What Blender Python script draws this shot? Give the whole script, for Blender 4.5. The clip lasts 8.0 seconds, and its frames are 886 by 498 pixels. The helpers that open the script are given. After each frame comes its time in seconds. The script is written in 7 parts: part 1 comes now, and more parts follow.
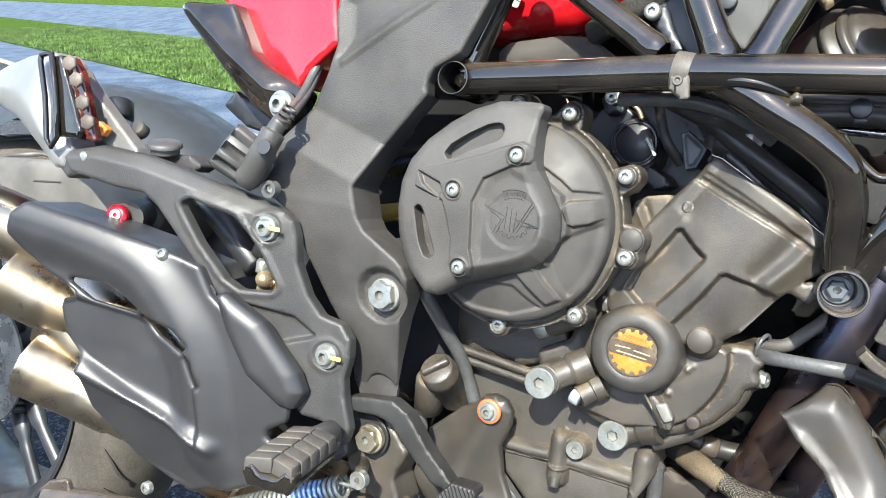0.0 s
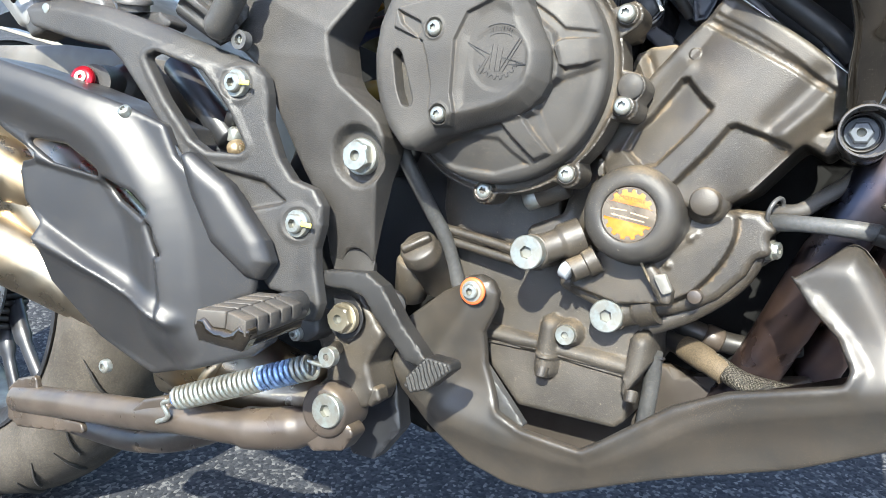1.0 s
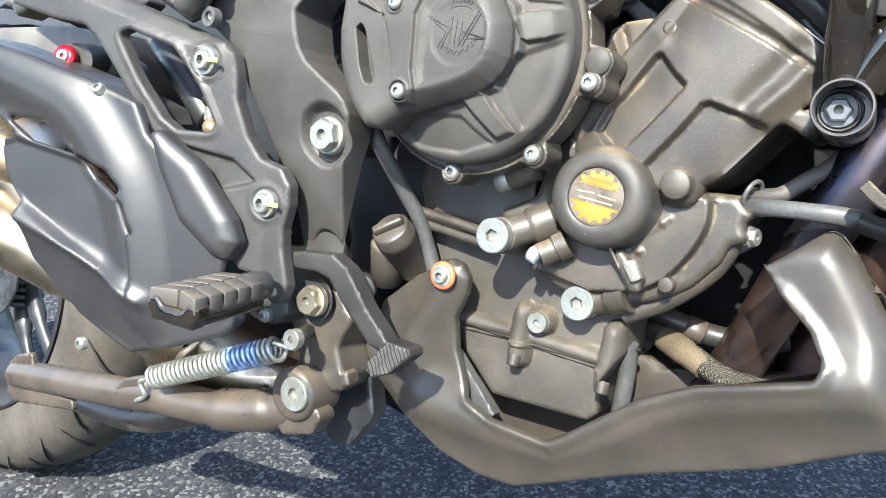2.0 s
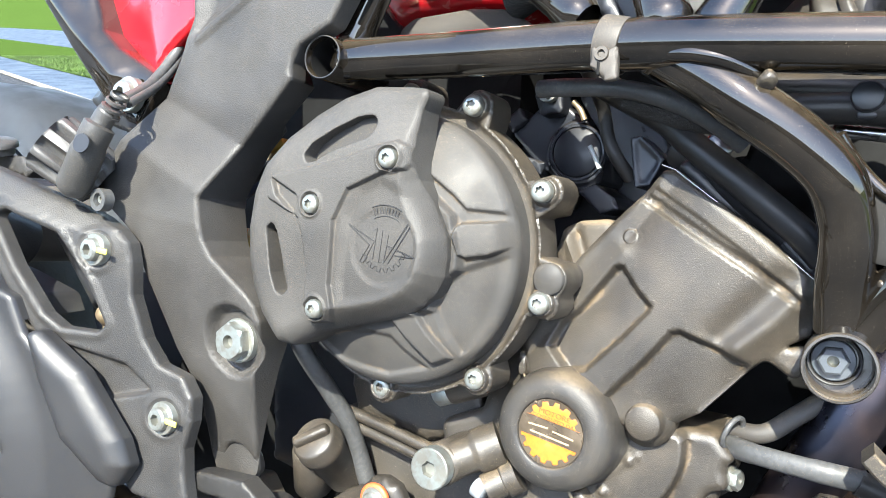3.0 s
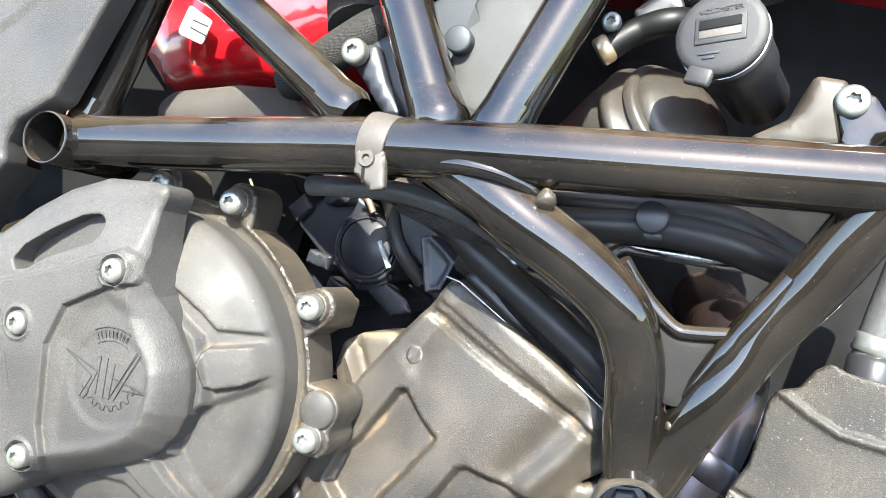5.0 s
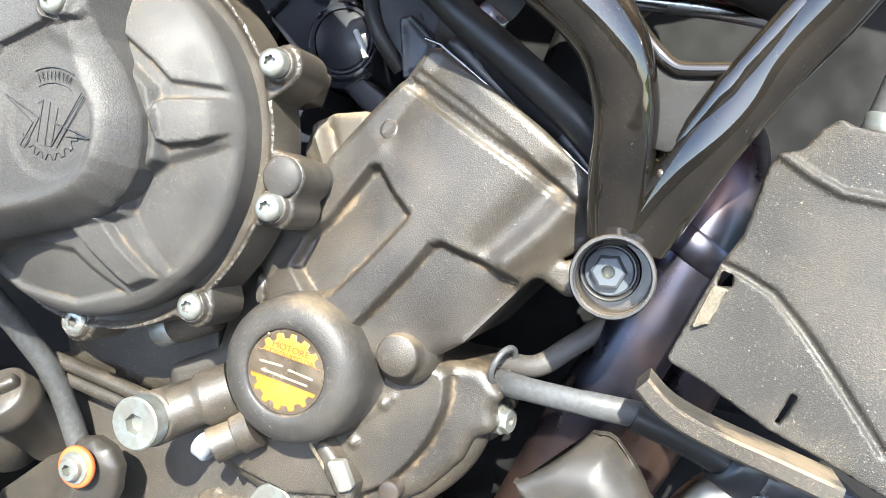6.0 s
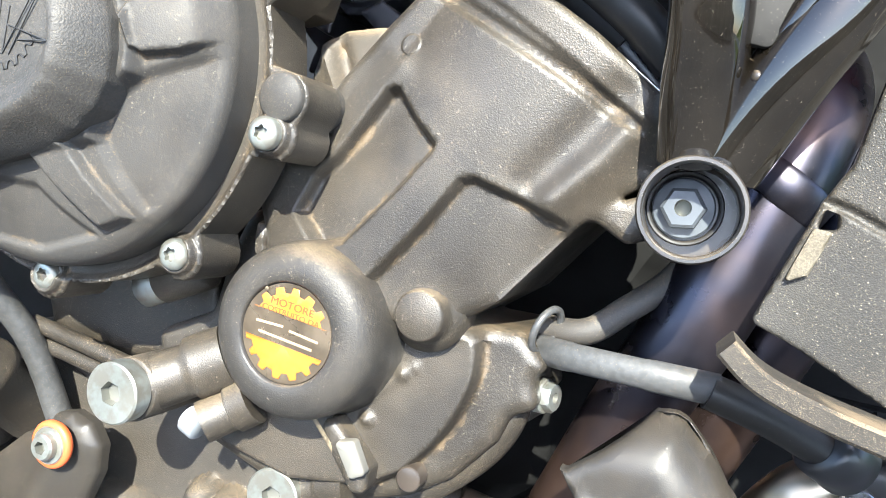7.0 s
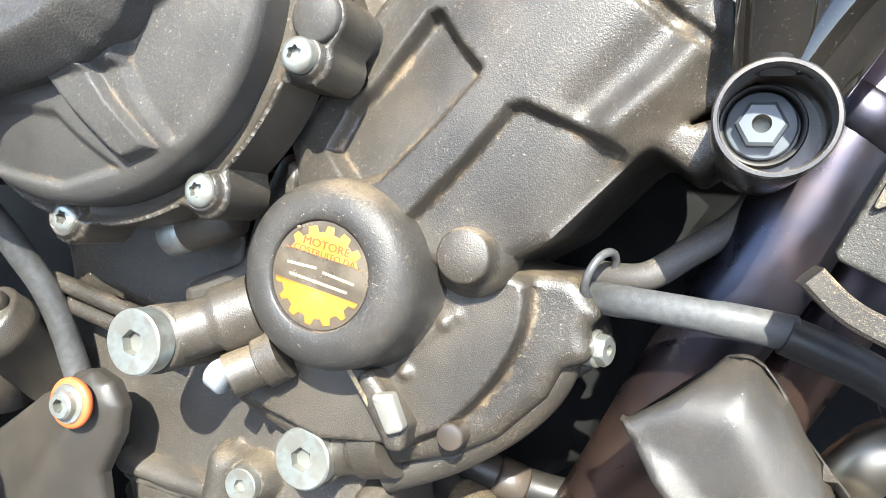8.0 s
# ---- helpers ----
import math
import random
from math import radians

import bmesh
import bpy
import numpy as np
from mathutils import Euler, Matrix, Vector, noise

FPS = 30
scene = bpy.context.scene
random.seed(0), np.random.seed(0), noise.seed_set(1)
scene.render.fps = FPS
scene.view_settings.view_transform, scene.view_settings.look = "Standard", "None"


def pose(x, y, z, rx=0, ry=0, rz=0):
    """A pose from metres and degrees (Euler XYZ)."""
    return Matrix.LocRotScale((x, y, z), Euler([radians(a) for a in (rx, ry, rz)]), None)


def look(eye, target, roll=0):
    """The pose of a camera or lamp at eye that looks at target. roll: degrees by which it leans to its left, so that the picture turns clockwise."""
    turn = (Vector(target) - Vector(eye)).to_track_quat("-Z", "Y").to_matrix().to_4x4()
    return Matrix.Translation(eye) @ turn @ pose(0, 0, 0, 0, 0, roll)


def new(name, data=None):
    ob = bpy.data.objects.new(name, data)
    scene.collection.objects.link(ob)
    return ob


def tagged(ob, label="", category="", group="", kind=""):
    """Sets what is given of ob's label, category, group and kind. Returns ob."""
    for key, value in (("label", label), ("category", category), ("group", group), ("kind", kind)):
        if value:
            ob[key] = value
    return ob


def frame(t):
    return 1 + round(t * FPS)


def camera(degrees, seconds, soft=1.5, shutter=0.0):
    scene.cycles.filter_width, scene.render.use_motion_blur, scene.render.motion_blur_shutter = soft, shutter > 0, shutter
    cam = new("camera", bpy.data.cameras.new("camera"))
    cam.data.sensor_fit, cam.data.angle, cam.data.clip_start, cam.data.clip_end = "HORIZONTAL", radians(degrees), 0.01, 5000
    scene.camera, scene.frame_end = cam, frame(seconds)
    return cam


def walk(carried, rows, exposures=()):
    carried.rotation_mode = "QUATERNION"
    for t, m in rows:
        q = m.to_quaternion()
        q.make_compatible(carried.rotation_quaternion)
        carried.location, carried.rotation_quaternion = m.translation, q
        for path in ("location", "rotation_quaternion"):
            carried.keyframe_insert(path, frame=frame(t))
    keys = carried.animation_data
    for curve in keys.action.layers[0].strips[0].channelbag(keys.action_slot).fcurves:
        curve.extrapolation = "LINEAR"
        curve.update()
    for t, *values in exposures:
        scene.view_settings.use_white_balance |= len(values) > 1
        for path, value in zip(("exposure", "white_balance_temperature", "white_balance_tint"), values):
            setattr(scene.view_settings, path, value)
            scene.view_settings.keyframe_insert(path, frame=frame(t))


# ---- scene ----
cam = camera(62.0, 8.0, soft=0.6)
PATH = [
    (0, (0.008, 0.056, 0.714), (-0.872, 1.731, 0.064), 0.3),
    (0.5, (0.017, 0.081, 0.641), (-0.872, 1.751, -0.008), 1.1),
    (1, (0.031, 0.088, 0.591), (-0.895, 1.73, -0.078), 1.3),
    (1.2, (0.04, 0.091, 0.571), (-0.918, 1.708, -0.112), 1.2),
    (2.3, (0.085, 0.165, 0.593), (-0.954, 1.731, -0.094), 0.9),
    (2.5, (0.075, 0.189, 0.618), (-0.955, 1.773, -0.038), 0.9),
    (3, (0.034, 0.245, 0.665), (-0.939, 1.899, 0.101), 1.2),
    (3.5, (0.006, 0.288, 0.694), (-0.886, 2.005, 0.191), 2.0),
    (4, (-0.008, 0.322, 0.71), (-0.827, 2.088, 0.249), 2.8),
    (4.5, (0.009, 0.332, 0.72), (-0.715, 2.145, 0.289), 3.5),
    (5, (0.042, 0.328, 0.693), (-0.582, 2.174, 0.243), 4.2),
    (5.2, (0.051, 0.325, 0.673), (-0.547, 2.175, 0.204), 4.3),
    (6.3, (0.055, 0.352, 0.586), (-0.534, 2.152, -0.055), 6.2),
    (6.5, (0.052, 0.363, 0.574), (-0.555, 2.158, -0.067), 6.0),
    (7, (0.04, 0.388, 0.566), (-0.61, 2.171, -0.068), 5.5),
    (7.5, (0.031, 0.392, 0.552), (-0.651, 2.166, -0.071), 5.1),
    (8, (0.029, 0.398, 0.532), (-0.676, 2.164, -0.087), 5.1),
]
walk(cam, [(t, look(eye, target, roll)) for t, eye, target, roll in PATH], exposures=[(0, 1.92), (1, 2.06), (2.5, 2.24), (4.0, 2.40), (5.2, 2.62), (6.5, 2.47), (8, 2.45)])

# ---- light: high sun behind the camera, clear sky ----
SUN_EL, SUN_AZ = 47.0, -75.0
world = bpy.data.worlds.new("sky")
scene.world = world
world.use_nodes = True
sky = world.node_tree.nodes.new("ShaderNodeTexSky")
sky.sky_type, sky.sun_disc = "NISHITA", False
sky.sun_elevation, sky.sun_rotation = radians(SUN_EL), radians(90 - SUN_AZ)
world.node_tree.links.new(sky.outputs[0], world.node_tree.nodes["Background"].inputs[0])
world.node_tree.nodes["Background"].inputs[1].default_value = 0.15
sun = new("sun", bpy.data.lights.new("sun", "SUN"))
sun.data.energy, sun.data.angle, sun.data.color = 3.6, radians(0.55), (0.98, 0.98, 0.875)
to_sun = Vector((math.cos(radians(SUN_EL)) * math.cos(radians(SUN_AZ)), math.cos(radians(SUN_EL)) * math.sin(radians(SUN_AZ)), math.sin(radians(SUN_EL))))
sun.matrix_basis = look(to_sun * 20, (0, 0, 0))

# ---- materials ----
DUST, SILT = (0.235, 0.175, 0.11), (0.15, 0.105, 0.06)


def mat(name, col, rough, metal=0.0, coat=0.0, grain=None, dust=0.0, vary=0.25, specks=0.0, smear=0.1, tint=None, tint_scale=14.0, spec=0.5, hollow=0.0, coat_ior=1.5, weave=0.0, ior=1.5):
    """A surface with two scales of variation, fine relief and settled dust."""
    m = bpy.data.materials.new(name)
    m.use_nodes = True
    nt = m.node_tree
    N, L = nt.nodes, nt.links
    b = N["Principled BSDF"]
    co = N.new("ShaderNodeTexCoord")

    def noise_tex(scale, detail=3.0):
        n = N.new("ShaderNodeTexNoise")
        n.inputs["Scale"].default_value, n.inputs["Detail"].default_value = scale, detail
        L.new(co.outputs["Object"], n.inputs["Vector"])
        return n.outputs["Fac"]

    def ramp(src, lo, hi, a=0.0, z=1.0):
        r = N.new("ShaderNodeMapRange")
        r.interpolation_type = "SMOOTHSTEP"
        for k, v in zip(("From Min", "From Max", "To Min", "To Max"), (lo, hi, a, z)):
            r.inputs[k].default_value = v
        L.new(src, r.inputs["Value"])
        return r.outputs[0]

    def mul(a, c):
        n = N.new("ShaderNodeMath")
        n.operation = "MULTIPLY"
        L.new(a, n.inputs[0])
        if hasattr(c, "links"):
            L.new(c, n.inputs[1])
        else:
            n.inputs[1].default_value = c
        return n.outputs[0]

    def mix(f, a, c):
        n = N.new("ShaderNodeMix")
        n.data_type = "RGBA"
        L.new(f, n.inputs[0])
        for s, v in ((n.inputs[6], a), (n.inputs[7], c)):
            if hasattr(v, "links"):
                L.new(v, s)
            else:
                s.default_value = (*v, 1)
        return n.outputs[2]

    def sandy(amount):
        """Dust that lies as single grains where thin and closes up where thick."""
        n = N.new("ShaderNodeMath")
        n.operation = "MULTIPLY_ADD"
        L.new(amount, n.inputs[0])
        n.inputs[1].default_value = 0.36
        L.new(noise_tex(3000.0, 2.0), n.inputs[2])
        return mul(ramp(n.outputs[0], 0.62, 0.80), 0.8)

    broad = noise_tex(tint_scale, 4.0)
    c2 = tint if tint else tuple(v * (1 + vary) + 0.004 * vary for v in col)
    c1 = col if tint else tuple(v * (1 - vary) for v in col)
    colour = mix(ramp(broad, 0.35, 0.65), c1, c2)
    rough_out = ramp(noise_tex(38.0, 5.0), 0.3, 0.7, max(rough - smear, 0.03), min(rough + smear, 1.0))
    height = None
    if grain:
        height = noise_tex(grain[0], 1.5)
        pits = N.new("ShaderNodeMix")
        pits.data_type, pits.blend_type = "RGBA", "MULTIPLY"
        pits.inputs[0].default_value = 1.0
        L.new(colour, pits.inputs[6])
        L.new(ramp(height, 0.36, 0.64, 1.0 - 0.4 * min(grain[1], 0.6), 1.0 + 0.4 * min(grain[1], 0.6)), pits.inputs[7])
        colour = pits.outputs[2]
    if weave:
        v = N.new("ShaderNodeTexVoronoi")
        v.inputs["Scale"].default_value = weave
        v.inputs["Randomness"].default_value = 0.35
        L.new(co.outputs["Object"], v.inputs["Vector"])
        colour = mix(ramp(v.outputs["Distance"], 0.25, 0.6), colour, tuple(x * 0.15 for x in col))
        height = ramp(v.outputs["Distance"], 0.6, 0.0)
    if dust:
        g = N.new("ShaderNodeNewGeometry")
        s = N.new("ShaderNodeSeparateXYZ")
        L.new(g.outputs["Normal"], s.inputs[0])
        patch = ramp(noise_tex(34.0, 7.0), 0.33, 0.66)
        f = mul(mul(ramp(s.outputs["Z"], 0.35, 0.95), patch), dust)
        film = mul(ramp(noise_tex(9.0, 8.0), 0.42, 0.66), dust * 0.2)
        if grain:
            film, f = sandy(film), sandy(f)
        colour = mix(film, colour, DUST)
        colour = mix(f, colour, DUST)
        if hollow:
            h = mul(mul(ramp(g.outputs["Pointiness"], 0.496, 0.45), ramp(noise_tex(60.0, 6.0), 0.3, 0.6)), hollow)
            colour = mix(sandy(h) if grain else h, colour, SILT)
    if specks:
        lie = ramp(noise_tex(24.0, 5.0), 0.40, 0.68)
        colour = mix(mul(mul(ramp(noise_tex(3200.0, 1.0), 0.56, 0.70), lie), specks), colour, (0.26, 0.205, 0.14))
        colour = mix(mul(ramp(noise_tex(1700.0, 1.0), 0.71, 0.76), min(1.0, specks * 1.3)), colour, (0.40, 0.345, 0.265))
    L.new(colour, b.inputs["Base Color"])
    L.new(rough_out, b.inputs["Roughness"])
    b.inputs["Metallic"].default_value = metal
    b.inputs["Specular IOR Level"].default_value = spec
    b.inputs["IOR"].default_value = ior
    b.inputs["Coat Weight"].default_value = coat
    b.inputs["Coat Roughness"].default_value = 0.035
    b.inputs["Coat IOR"].default_value = coat_ior
    if height:
        bp = N.new("ShaderNodeBump")
        bp.inputs["Strength"].default_value, bp.inputs["Distance"].default_value = (grain[1], grain[2]) if grain else (0.8, 0.001)
        L.new(height, bp.inputs["Height"])
        L.new(bp.outputs[0], b.inputs["Normal"])
    return m


M_CASE = mat("dusty black cast engine metal", (0.031, 0.0267, 0.0218), 0.45, grain=(1700, 0.45, 0.00045), dust=0.6, specks=0.7, spec=0.6, hollow=0.9, smear=0.09, vary=0.4)
M_COVER = mat("smooth black cast cover", (0.041, 0.0395, 0.038), 0.58, grain=(1700, 0.28, 0.00035), dust=0.3, specks=0.45, spec=0.3, hollow=0.7)
M_SHIELD = mat("black grained cast shield", (0.047, 0.0445, 0.0415), 0.58, grain=(1300, 0.45, 0.00055), dust=0.15, specks=0.15, spec=0.38, hollow=0.4)
M_PLATE = mat("black grained frame casting", (0.040, 0.038, 0.036), 0.55, grain=(1100, 0.5, 0.0006), dust=0.15, specks=0.12, spec=0.45, hollow=0.2)
M_BRACKET = mat("black powder coated bracket", (0.026, 0.0258, 0.026), 0.52, grain=(1250, 0.45, 0.0006), dust=0.16, specks=0.15, spec=0.48, hollow=0.3)
M_GUARD = mat("satin black exhaust guard", (0.017, 0.0178, 0.020), 0.42, dust=0.06, specks=0.14, grain=(1600, 0.1, 0.0003), spec=0.55, vary=0.08, smear=0.05)
M_PAN = mat("satin black belly panel", (0.025, 0.0235, 0.0215), 0.42, dust=0.22, specks=0.3, grain=(2000, 0.18, 0.0002), spec=0.52, hollow=0.3, tint=(0.036, 0.031, 0.026), tint_scale=18)
M_SHROUD = mat("dusty black plastic shroud", (0.032, 0.030, 0.027), 0.54, dust=0.08, specks=0.8, grain=(1700, 0.5, 0.00042), spec=0.42, vary=0.1)
M_TUBE = mat("gloss black frame enamel, filmed with brown dust", (0.0024, 0.0021, 0.0018), 0.4, coat=1.0, dust=0.16, specks=0.14, smear=0.08, coat_ior=1.72, spec=0.0, tint=(0.011, 0.009, 0.007), tint_scale=22)
M_RED = mat("gloss red paint", (0.45, 0.007, 0.012), 0.2, coat=1.0, vary=0.06)
M_ZINC = mat("zinc plated steel", (0.38, 0.405, 0.385), 0.38, metal=0.75, vary=0.15, tint=(0.30, 0.29, 0.25), tint_scale=140, dust=0.1)
M_STEEL = mat("bare steel", (0.42, 0.42, 0.42), 0.28, metal=1.0, vary=0.2)
M_SOCKET = mat("dull socket metal, recess shade in colour", (0.22, 0.22, 0.195), 0.5, metal=0.6)
M_RUBBER = mat("worn grey rubber", (0.046, 0.042, 0.038), 0.62, grain=(1500, 0.3, 0.0004), dust=0.45, specks=0.3, hollow=0.3)
M_HOSE = mat("black rubber hose", (0.013, 0.013, 0.0135), 0.45, dust=0.15, specks=0.12, spec=0.4)
M_CABLE = mat("grey cable sleeve", (0.055, 0.056, 0.057), 0.45, dust=0.3, grain=(350, 0.3, 0.0006))
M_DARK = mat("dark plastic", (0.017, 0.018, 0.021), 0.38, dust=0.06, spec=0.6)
M_GREY = mat("grey plastic cover", (0.034, 0.038, 0.044), 0.5, grain=(1600, 0.15, 0.0003), vary=0.08, spec=0.4)
M_EXH = mat("brushed exhaust steel", (0.42, 0.375, 0.30), 0.34, metal=1.0, tint=(0.33, 0.24, 0.14), tint_scale=9)
M_STAND = mat("brown worn stand enamel", (0.062, 0.049, 0.040), 0.36, metal=0.2, dust=0.25, specks=0.2, spec=0.7, hollow=0.3)
M_TYRE = mat("dusty tyre rubber", (0.052, 0.046, 0.039), 0.85, dust=0.3, specks=0.15, grain=(300, 0.3, 0.001), spec=0.3)
M_ORANGE = mat("orange badge print", (0.50, 0.155, 0.022), 0.4, coat=0.2, vary=0.08, tint_scale=300)
M_ORING = mat("orange rubber ring", (0.55, 0.1, 0.03), 0.5, vary=0.2)
M_BADGE = mat("mirrored badge film", (0.20, 0.155, 0.11), 0.25, metal=0.7, vary=0.3, tint_scale=60)
M_BRAID = mat("braided steel hose", (0.26, 0.235, 0.19), 0.4, metal=0.7, weave=900.0)
M_GOLD = mat("yellow passivated steel", (0.6, 0.46, 0.29), 0.35, metal=0.8, vary=0.2, dust=0.1)
M_YELLOW = mat("yellow paint mark", (0.75, 0.68, 0.12), 0.5, vary=0.1)
M_BLUE = mat("blue paint mark", (0.05, 0.16, 0.5), 0.4, vary=0.2)
M_WHITE = mat("white plastic", (0.45, 0.47, 0.47), 0.45, vary=0.05, dust=0.2)
M_FABRIC = mat("black woven sleeve", (0.062, 0.056, 0.048), 0.8, weave=1350.0)
M_AMBER = mat("dark red reflector", (0.10, 0.018, 0.01), 0.25, coat=1.0)
M_MOULD = mat("dark moulded rubber", (0.045, 0.043, 0.041), 0.5, grain=(900, 0.4, 0.0004), dust=0.3, spec=0.7)
# near black: the shade of gaps, bores and slots put into the colour
M_VOID = mat("near black fill for gaps and recesses", (0.005, 0.005, 0.005), 0.75, spec=0.2)
M_HUG = mat("satin grey mudguard", (0.078, 0.088, 0.102), 0.42, spec=0.6, vary=0.06)
M_FORGED = mat("forged satin black", (0.020, 0.0195, 0.019), 0.55, dust=0.12, spec=0.4, grain=(1500, 0.2, 0.0003))
M_SENS = mat("dark blue black plastic", (0.015, 0.018, 0.025), 0.38, dust=0.1, spec=0.5)
M_ENGRAVE = mat("engraved dark line", (0.03, 0.028, 0.026), 0.5)


def asphalt():
    """Dark binder with pale stone chips of a few millimetres."""
    m = bpy.data.materials.new("asphalt")
    m.use_nodes = True
    N, L = m.node_tree.nodes, m.node_tree.links
    b = N["Principled BSDF"]
    co = N.new("ShaderNodeTexCoord")
    v = N.new("ShaderNodeTexVoronoi")
    v.inputs["Scale"].default_value = 170
    L.new(co.outputs["Object"], v.inputs["Vector"])
    s = N.new("ShaderNodeSeparateColor")
    L.new(v.outputs["Color"], s.inputs[0])
    r = N.new("ShaderNodeValToRGB")
    for p, col in ((0.0, (0.024, 0.026, 0.031)), (0.72, (0.054, 0.056, 0.062)), (1.0, (0.17, 0.168, 0.165))):
        e = r.color_ramp.elements[0] if p == 0 else r.color_ramp.elements[-1] if p == 1 else r.color_ramp.elements.new(p)
        e.position, e.color = p, (*col, 1)
    L.new(s.outputs[0], r.inputs[0])
    n = N.new("ShaderNodeTexNoise")
    n.inputs["Scale"].default_value = 2.5
    L.new(co.outputs["Object"], n.inputs["Vector"])
    mx = N.new("ShaderNodeMix")
    mx.data_type, mx.blend_type = "RGBA", "MULTIPLY"
    mx.inputs[0].default_value = 0.5
    L.new(r.outputs[0], mx.inputs[6])
    L.new(n.outputs["Fac"], mx.inputs[7])
    L.new(mx.outputs[2], b.inputs["Base Color"])
    b.inputs["Roughness"].default_value = 0.85
    b.inputs["Specular IOR Level"].default_value = 0.15
    bp = N.new("ShaderNodeBump")
    bp.inputs["Strength"].default_value, bp.inputs["Distance"].default_value = 0.7, 0.002
    L.new(v.outputs["Distance"], bp.inputs["Height"])
    bp.invert = True
    L.new(bp.outputs[0], b.inputs["Normal"])
    return m


M_ASPHALT = asphalt()
# the blue of tree shade on the paving is put into both tones
M_STONE = mat("paving, blue of shade in its colour", (0.045, 0.064, 0.095), 0.7, grain=(40, 0.4, 0.004), tint=(0.092, 0.115, 0.148), tint_scale=2.6, spec=0.1)
M_GRASS = mat("grass blades", (0.06, 0.105, 0.018), 0.75, vary=0.4, tint_scale=3)
M_SOIL = mat("lawn soil", (0.045, 0.078, 0.016), 0.95, vary=0.4, spec=0.0, grain=(60, 0.6, 0.01))

# ---- the leaning motorcycle: its own axes, x forward, y to its far side, z up ----
GROUND = -0.225
BIKE = pose(0, 0.665, -0.12, -14, 0, 0)
bike = tagged(new("motorcycle"), "black and red motorcycle leaning on its stand on asphalt", "motorcycle")
bike.empty_display_size = 0.1
bike.matrix_basis = BIKE


def part(name, bm, material, parent=None, label="", angle=60):
    me = bpy.data.meshes.new(name)
    bmesh.ops.recalc_face_normals(bm, faces=bm.faces)
    bm.to_mesh(me)
    bm.free()
    me.materials.append(material)
    me.shade_smooth()
    me.set_sharp_from_angle(angle=radians(angle))
    ob = new(name, me)
    ob.parent = parent or bike
    return tagged(ob, label) if label else ob


def fillet(pts, r, n=4):
    """The closed outline with its corners rounded to r."""
    out = []
    k = len(pts)
    for i in range(k):
        p, a, c = (Vector(pts[j]) for j in (i, i - 1, (i + 1) % k))
        u, v = (a - p), (c - p)
        lu, lv = u.length, v.length
        u, v = u / lu, v / lv
        ang = math.acos(max(-1, min(1, u.dot(v))))
        if ang > radians(172):
            out.append(tuple(p))
            continue
        d = min(r / math.tan(ang / 2), lu * 0.45, lv * 0.45)
        rr = d * math.tan(ang / 2)
        s, e = p + u * d, p + v * d
        ctr = p + (u + v).normalized() * (rr / math.sin(ang / 2))
        a0 = math.atan2(s.y - ctr.y, s.x - ctr.x)
        da = math.atan2(e.y - ctr.y, e.x - ctr.x) - a0
        da = (da + math.pi) % (2 * math.pi) - math.pi
        out += [(ctr.x + rr * math.cos(a0 + da * j / n), ctr.y + rr * math.sin(a0 + da * j / n)) for j in range(n + 1)]
    return out


def densify(pts, step):
    out = []
    for i, p in enumerate(pts):
        q = pts[(i + 1) % len(pts)]
        m = max(1, int(math.hypot(q[0] - p[0], q[1] - p[1]) / step))
        out += [(p[0] + (q[0] - p[0]) * j / m, p[1] + (q[1] - p[1]) * j / m) for j in range(m)]
    return out


def seg_dist(X, Z, a, c):
    """Distance of the points to the line piece from a to c, and how far along it they lie."""
    dx, dz = c[0] - a[0], c[1] - a[1]
    t = np.clip(((X - a[0]) * dx + (Z - a[1]) * dz) / (dx * dx + dz * dz + 1e-12), 0, 1)
    return np.hypot(X - a[0] - t * dx, Z - a[1] - t * dz), t


def edge_dist(X, Z, loop):
    d = np.full(X.shape, 9.0)
    for i in range(len(loop)):
        d = np.minimum(d, seg_dist(X, Z, loop[i], loop[(i + 1) % len(loop)])[0])
    return d


def inside(X, Z, loop):
    r = np.zeros(X.shape, bool)
    for i in range(len(loop)):
        (x0, z0), (x1, z1) = loop[i], loop[(i + 1) % len(loop)]
        if z0 != z1:
            r ^= ((Z < z0) != (Z < z1)) & (X < (x1 - x0) * (Z - z0) / (z1 - z0) + x0)
    return r


def smooth(a, lo, hi):
    t = np.clip((a - lo) / (hi - lo), 0, 1)
    return t * t * (3 - 2 * t)


TRACE = []


def pad(X, Z, loop, soft):
    """1 inside the loop, falling to 0 across its edge within soft."""
    TRACE.append((list(loop) + [loop[0]], (-soft, -soft * 0.5, 0, soft * 0.5, soft)))
    s = edge_dist(X, Z, loop) * np.where(inside(X, Z, loop), 1, -1)
    return smooth(s, -soft, soft)


def line_dist(X, Z, pts):
    d = np.full(X.shape, 9.0)
    for a, c in zip(pts, pts[1:]):
        d = np.minimum(d, seg_dist(X, Z, a, c)[0])
    return d


def band(X, Z, pts, lo, hi):
    """1 within lo of the line, 0 beyond hi."""
    TRACE.append((list(pts), [s * v for s in (-1, 1) for v in (lo, (lo + hi) / 2, hi)]))
    return smooth(-line_dist(X, Z, pts), -hi, -lo)


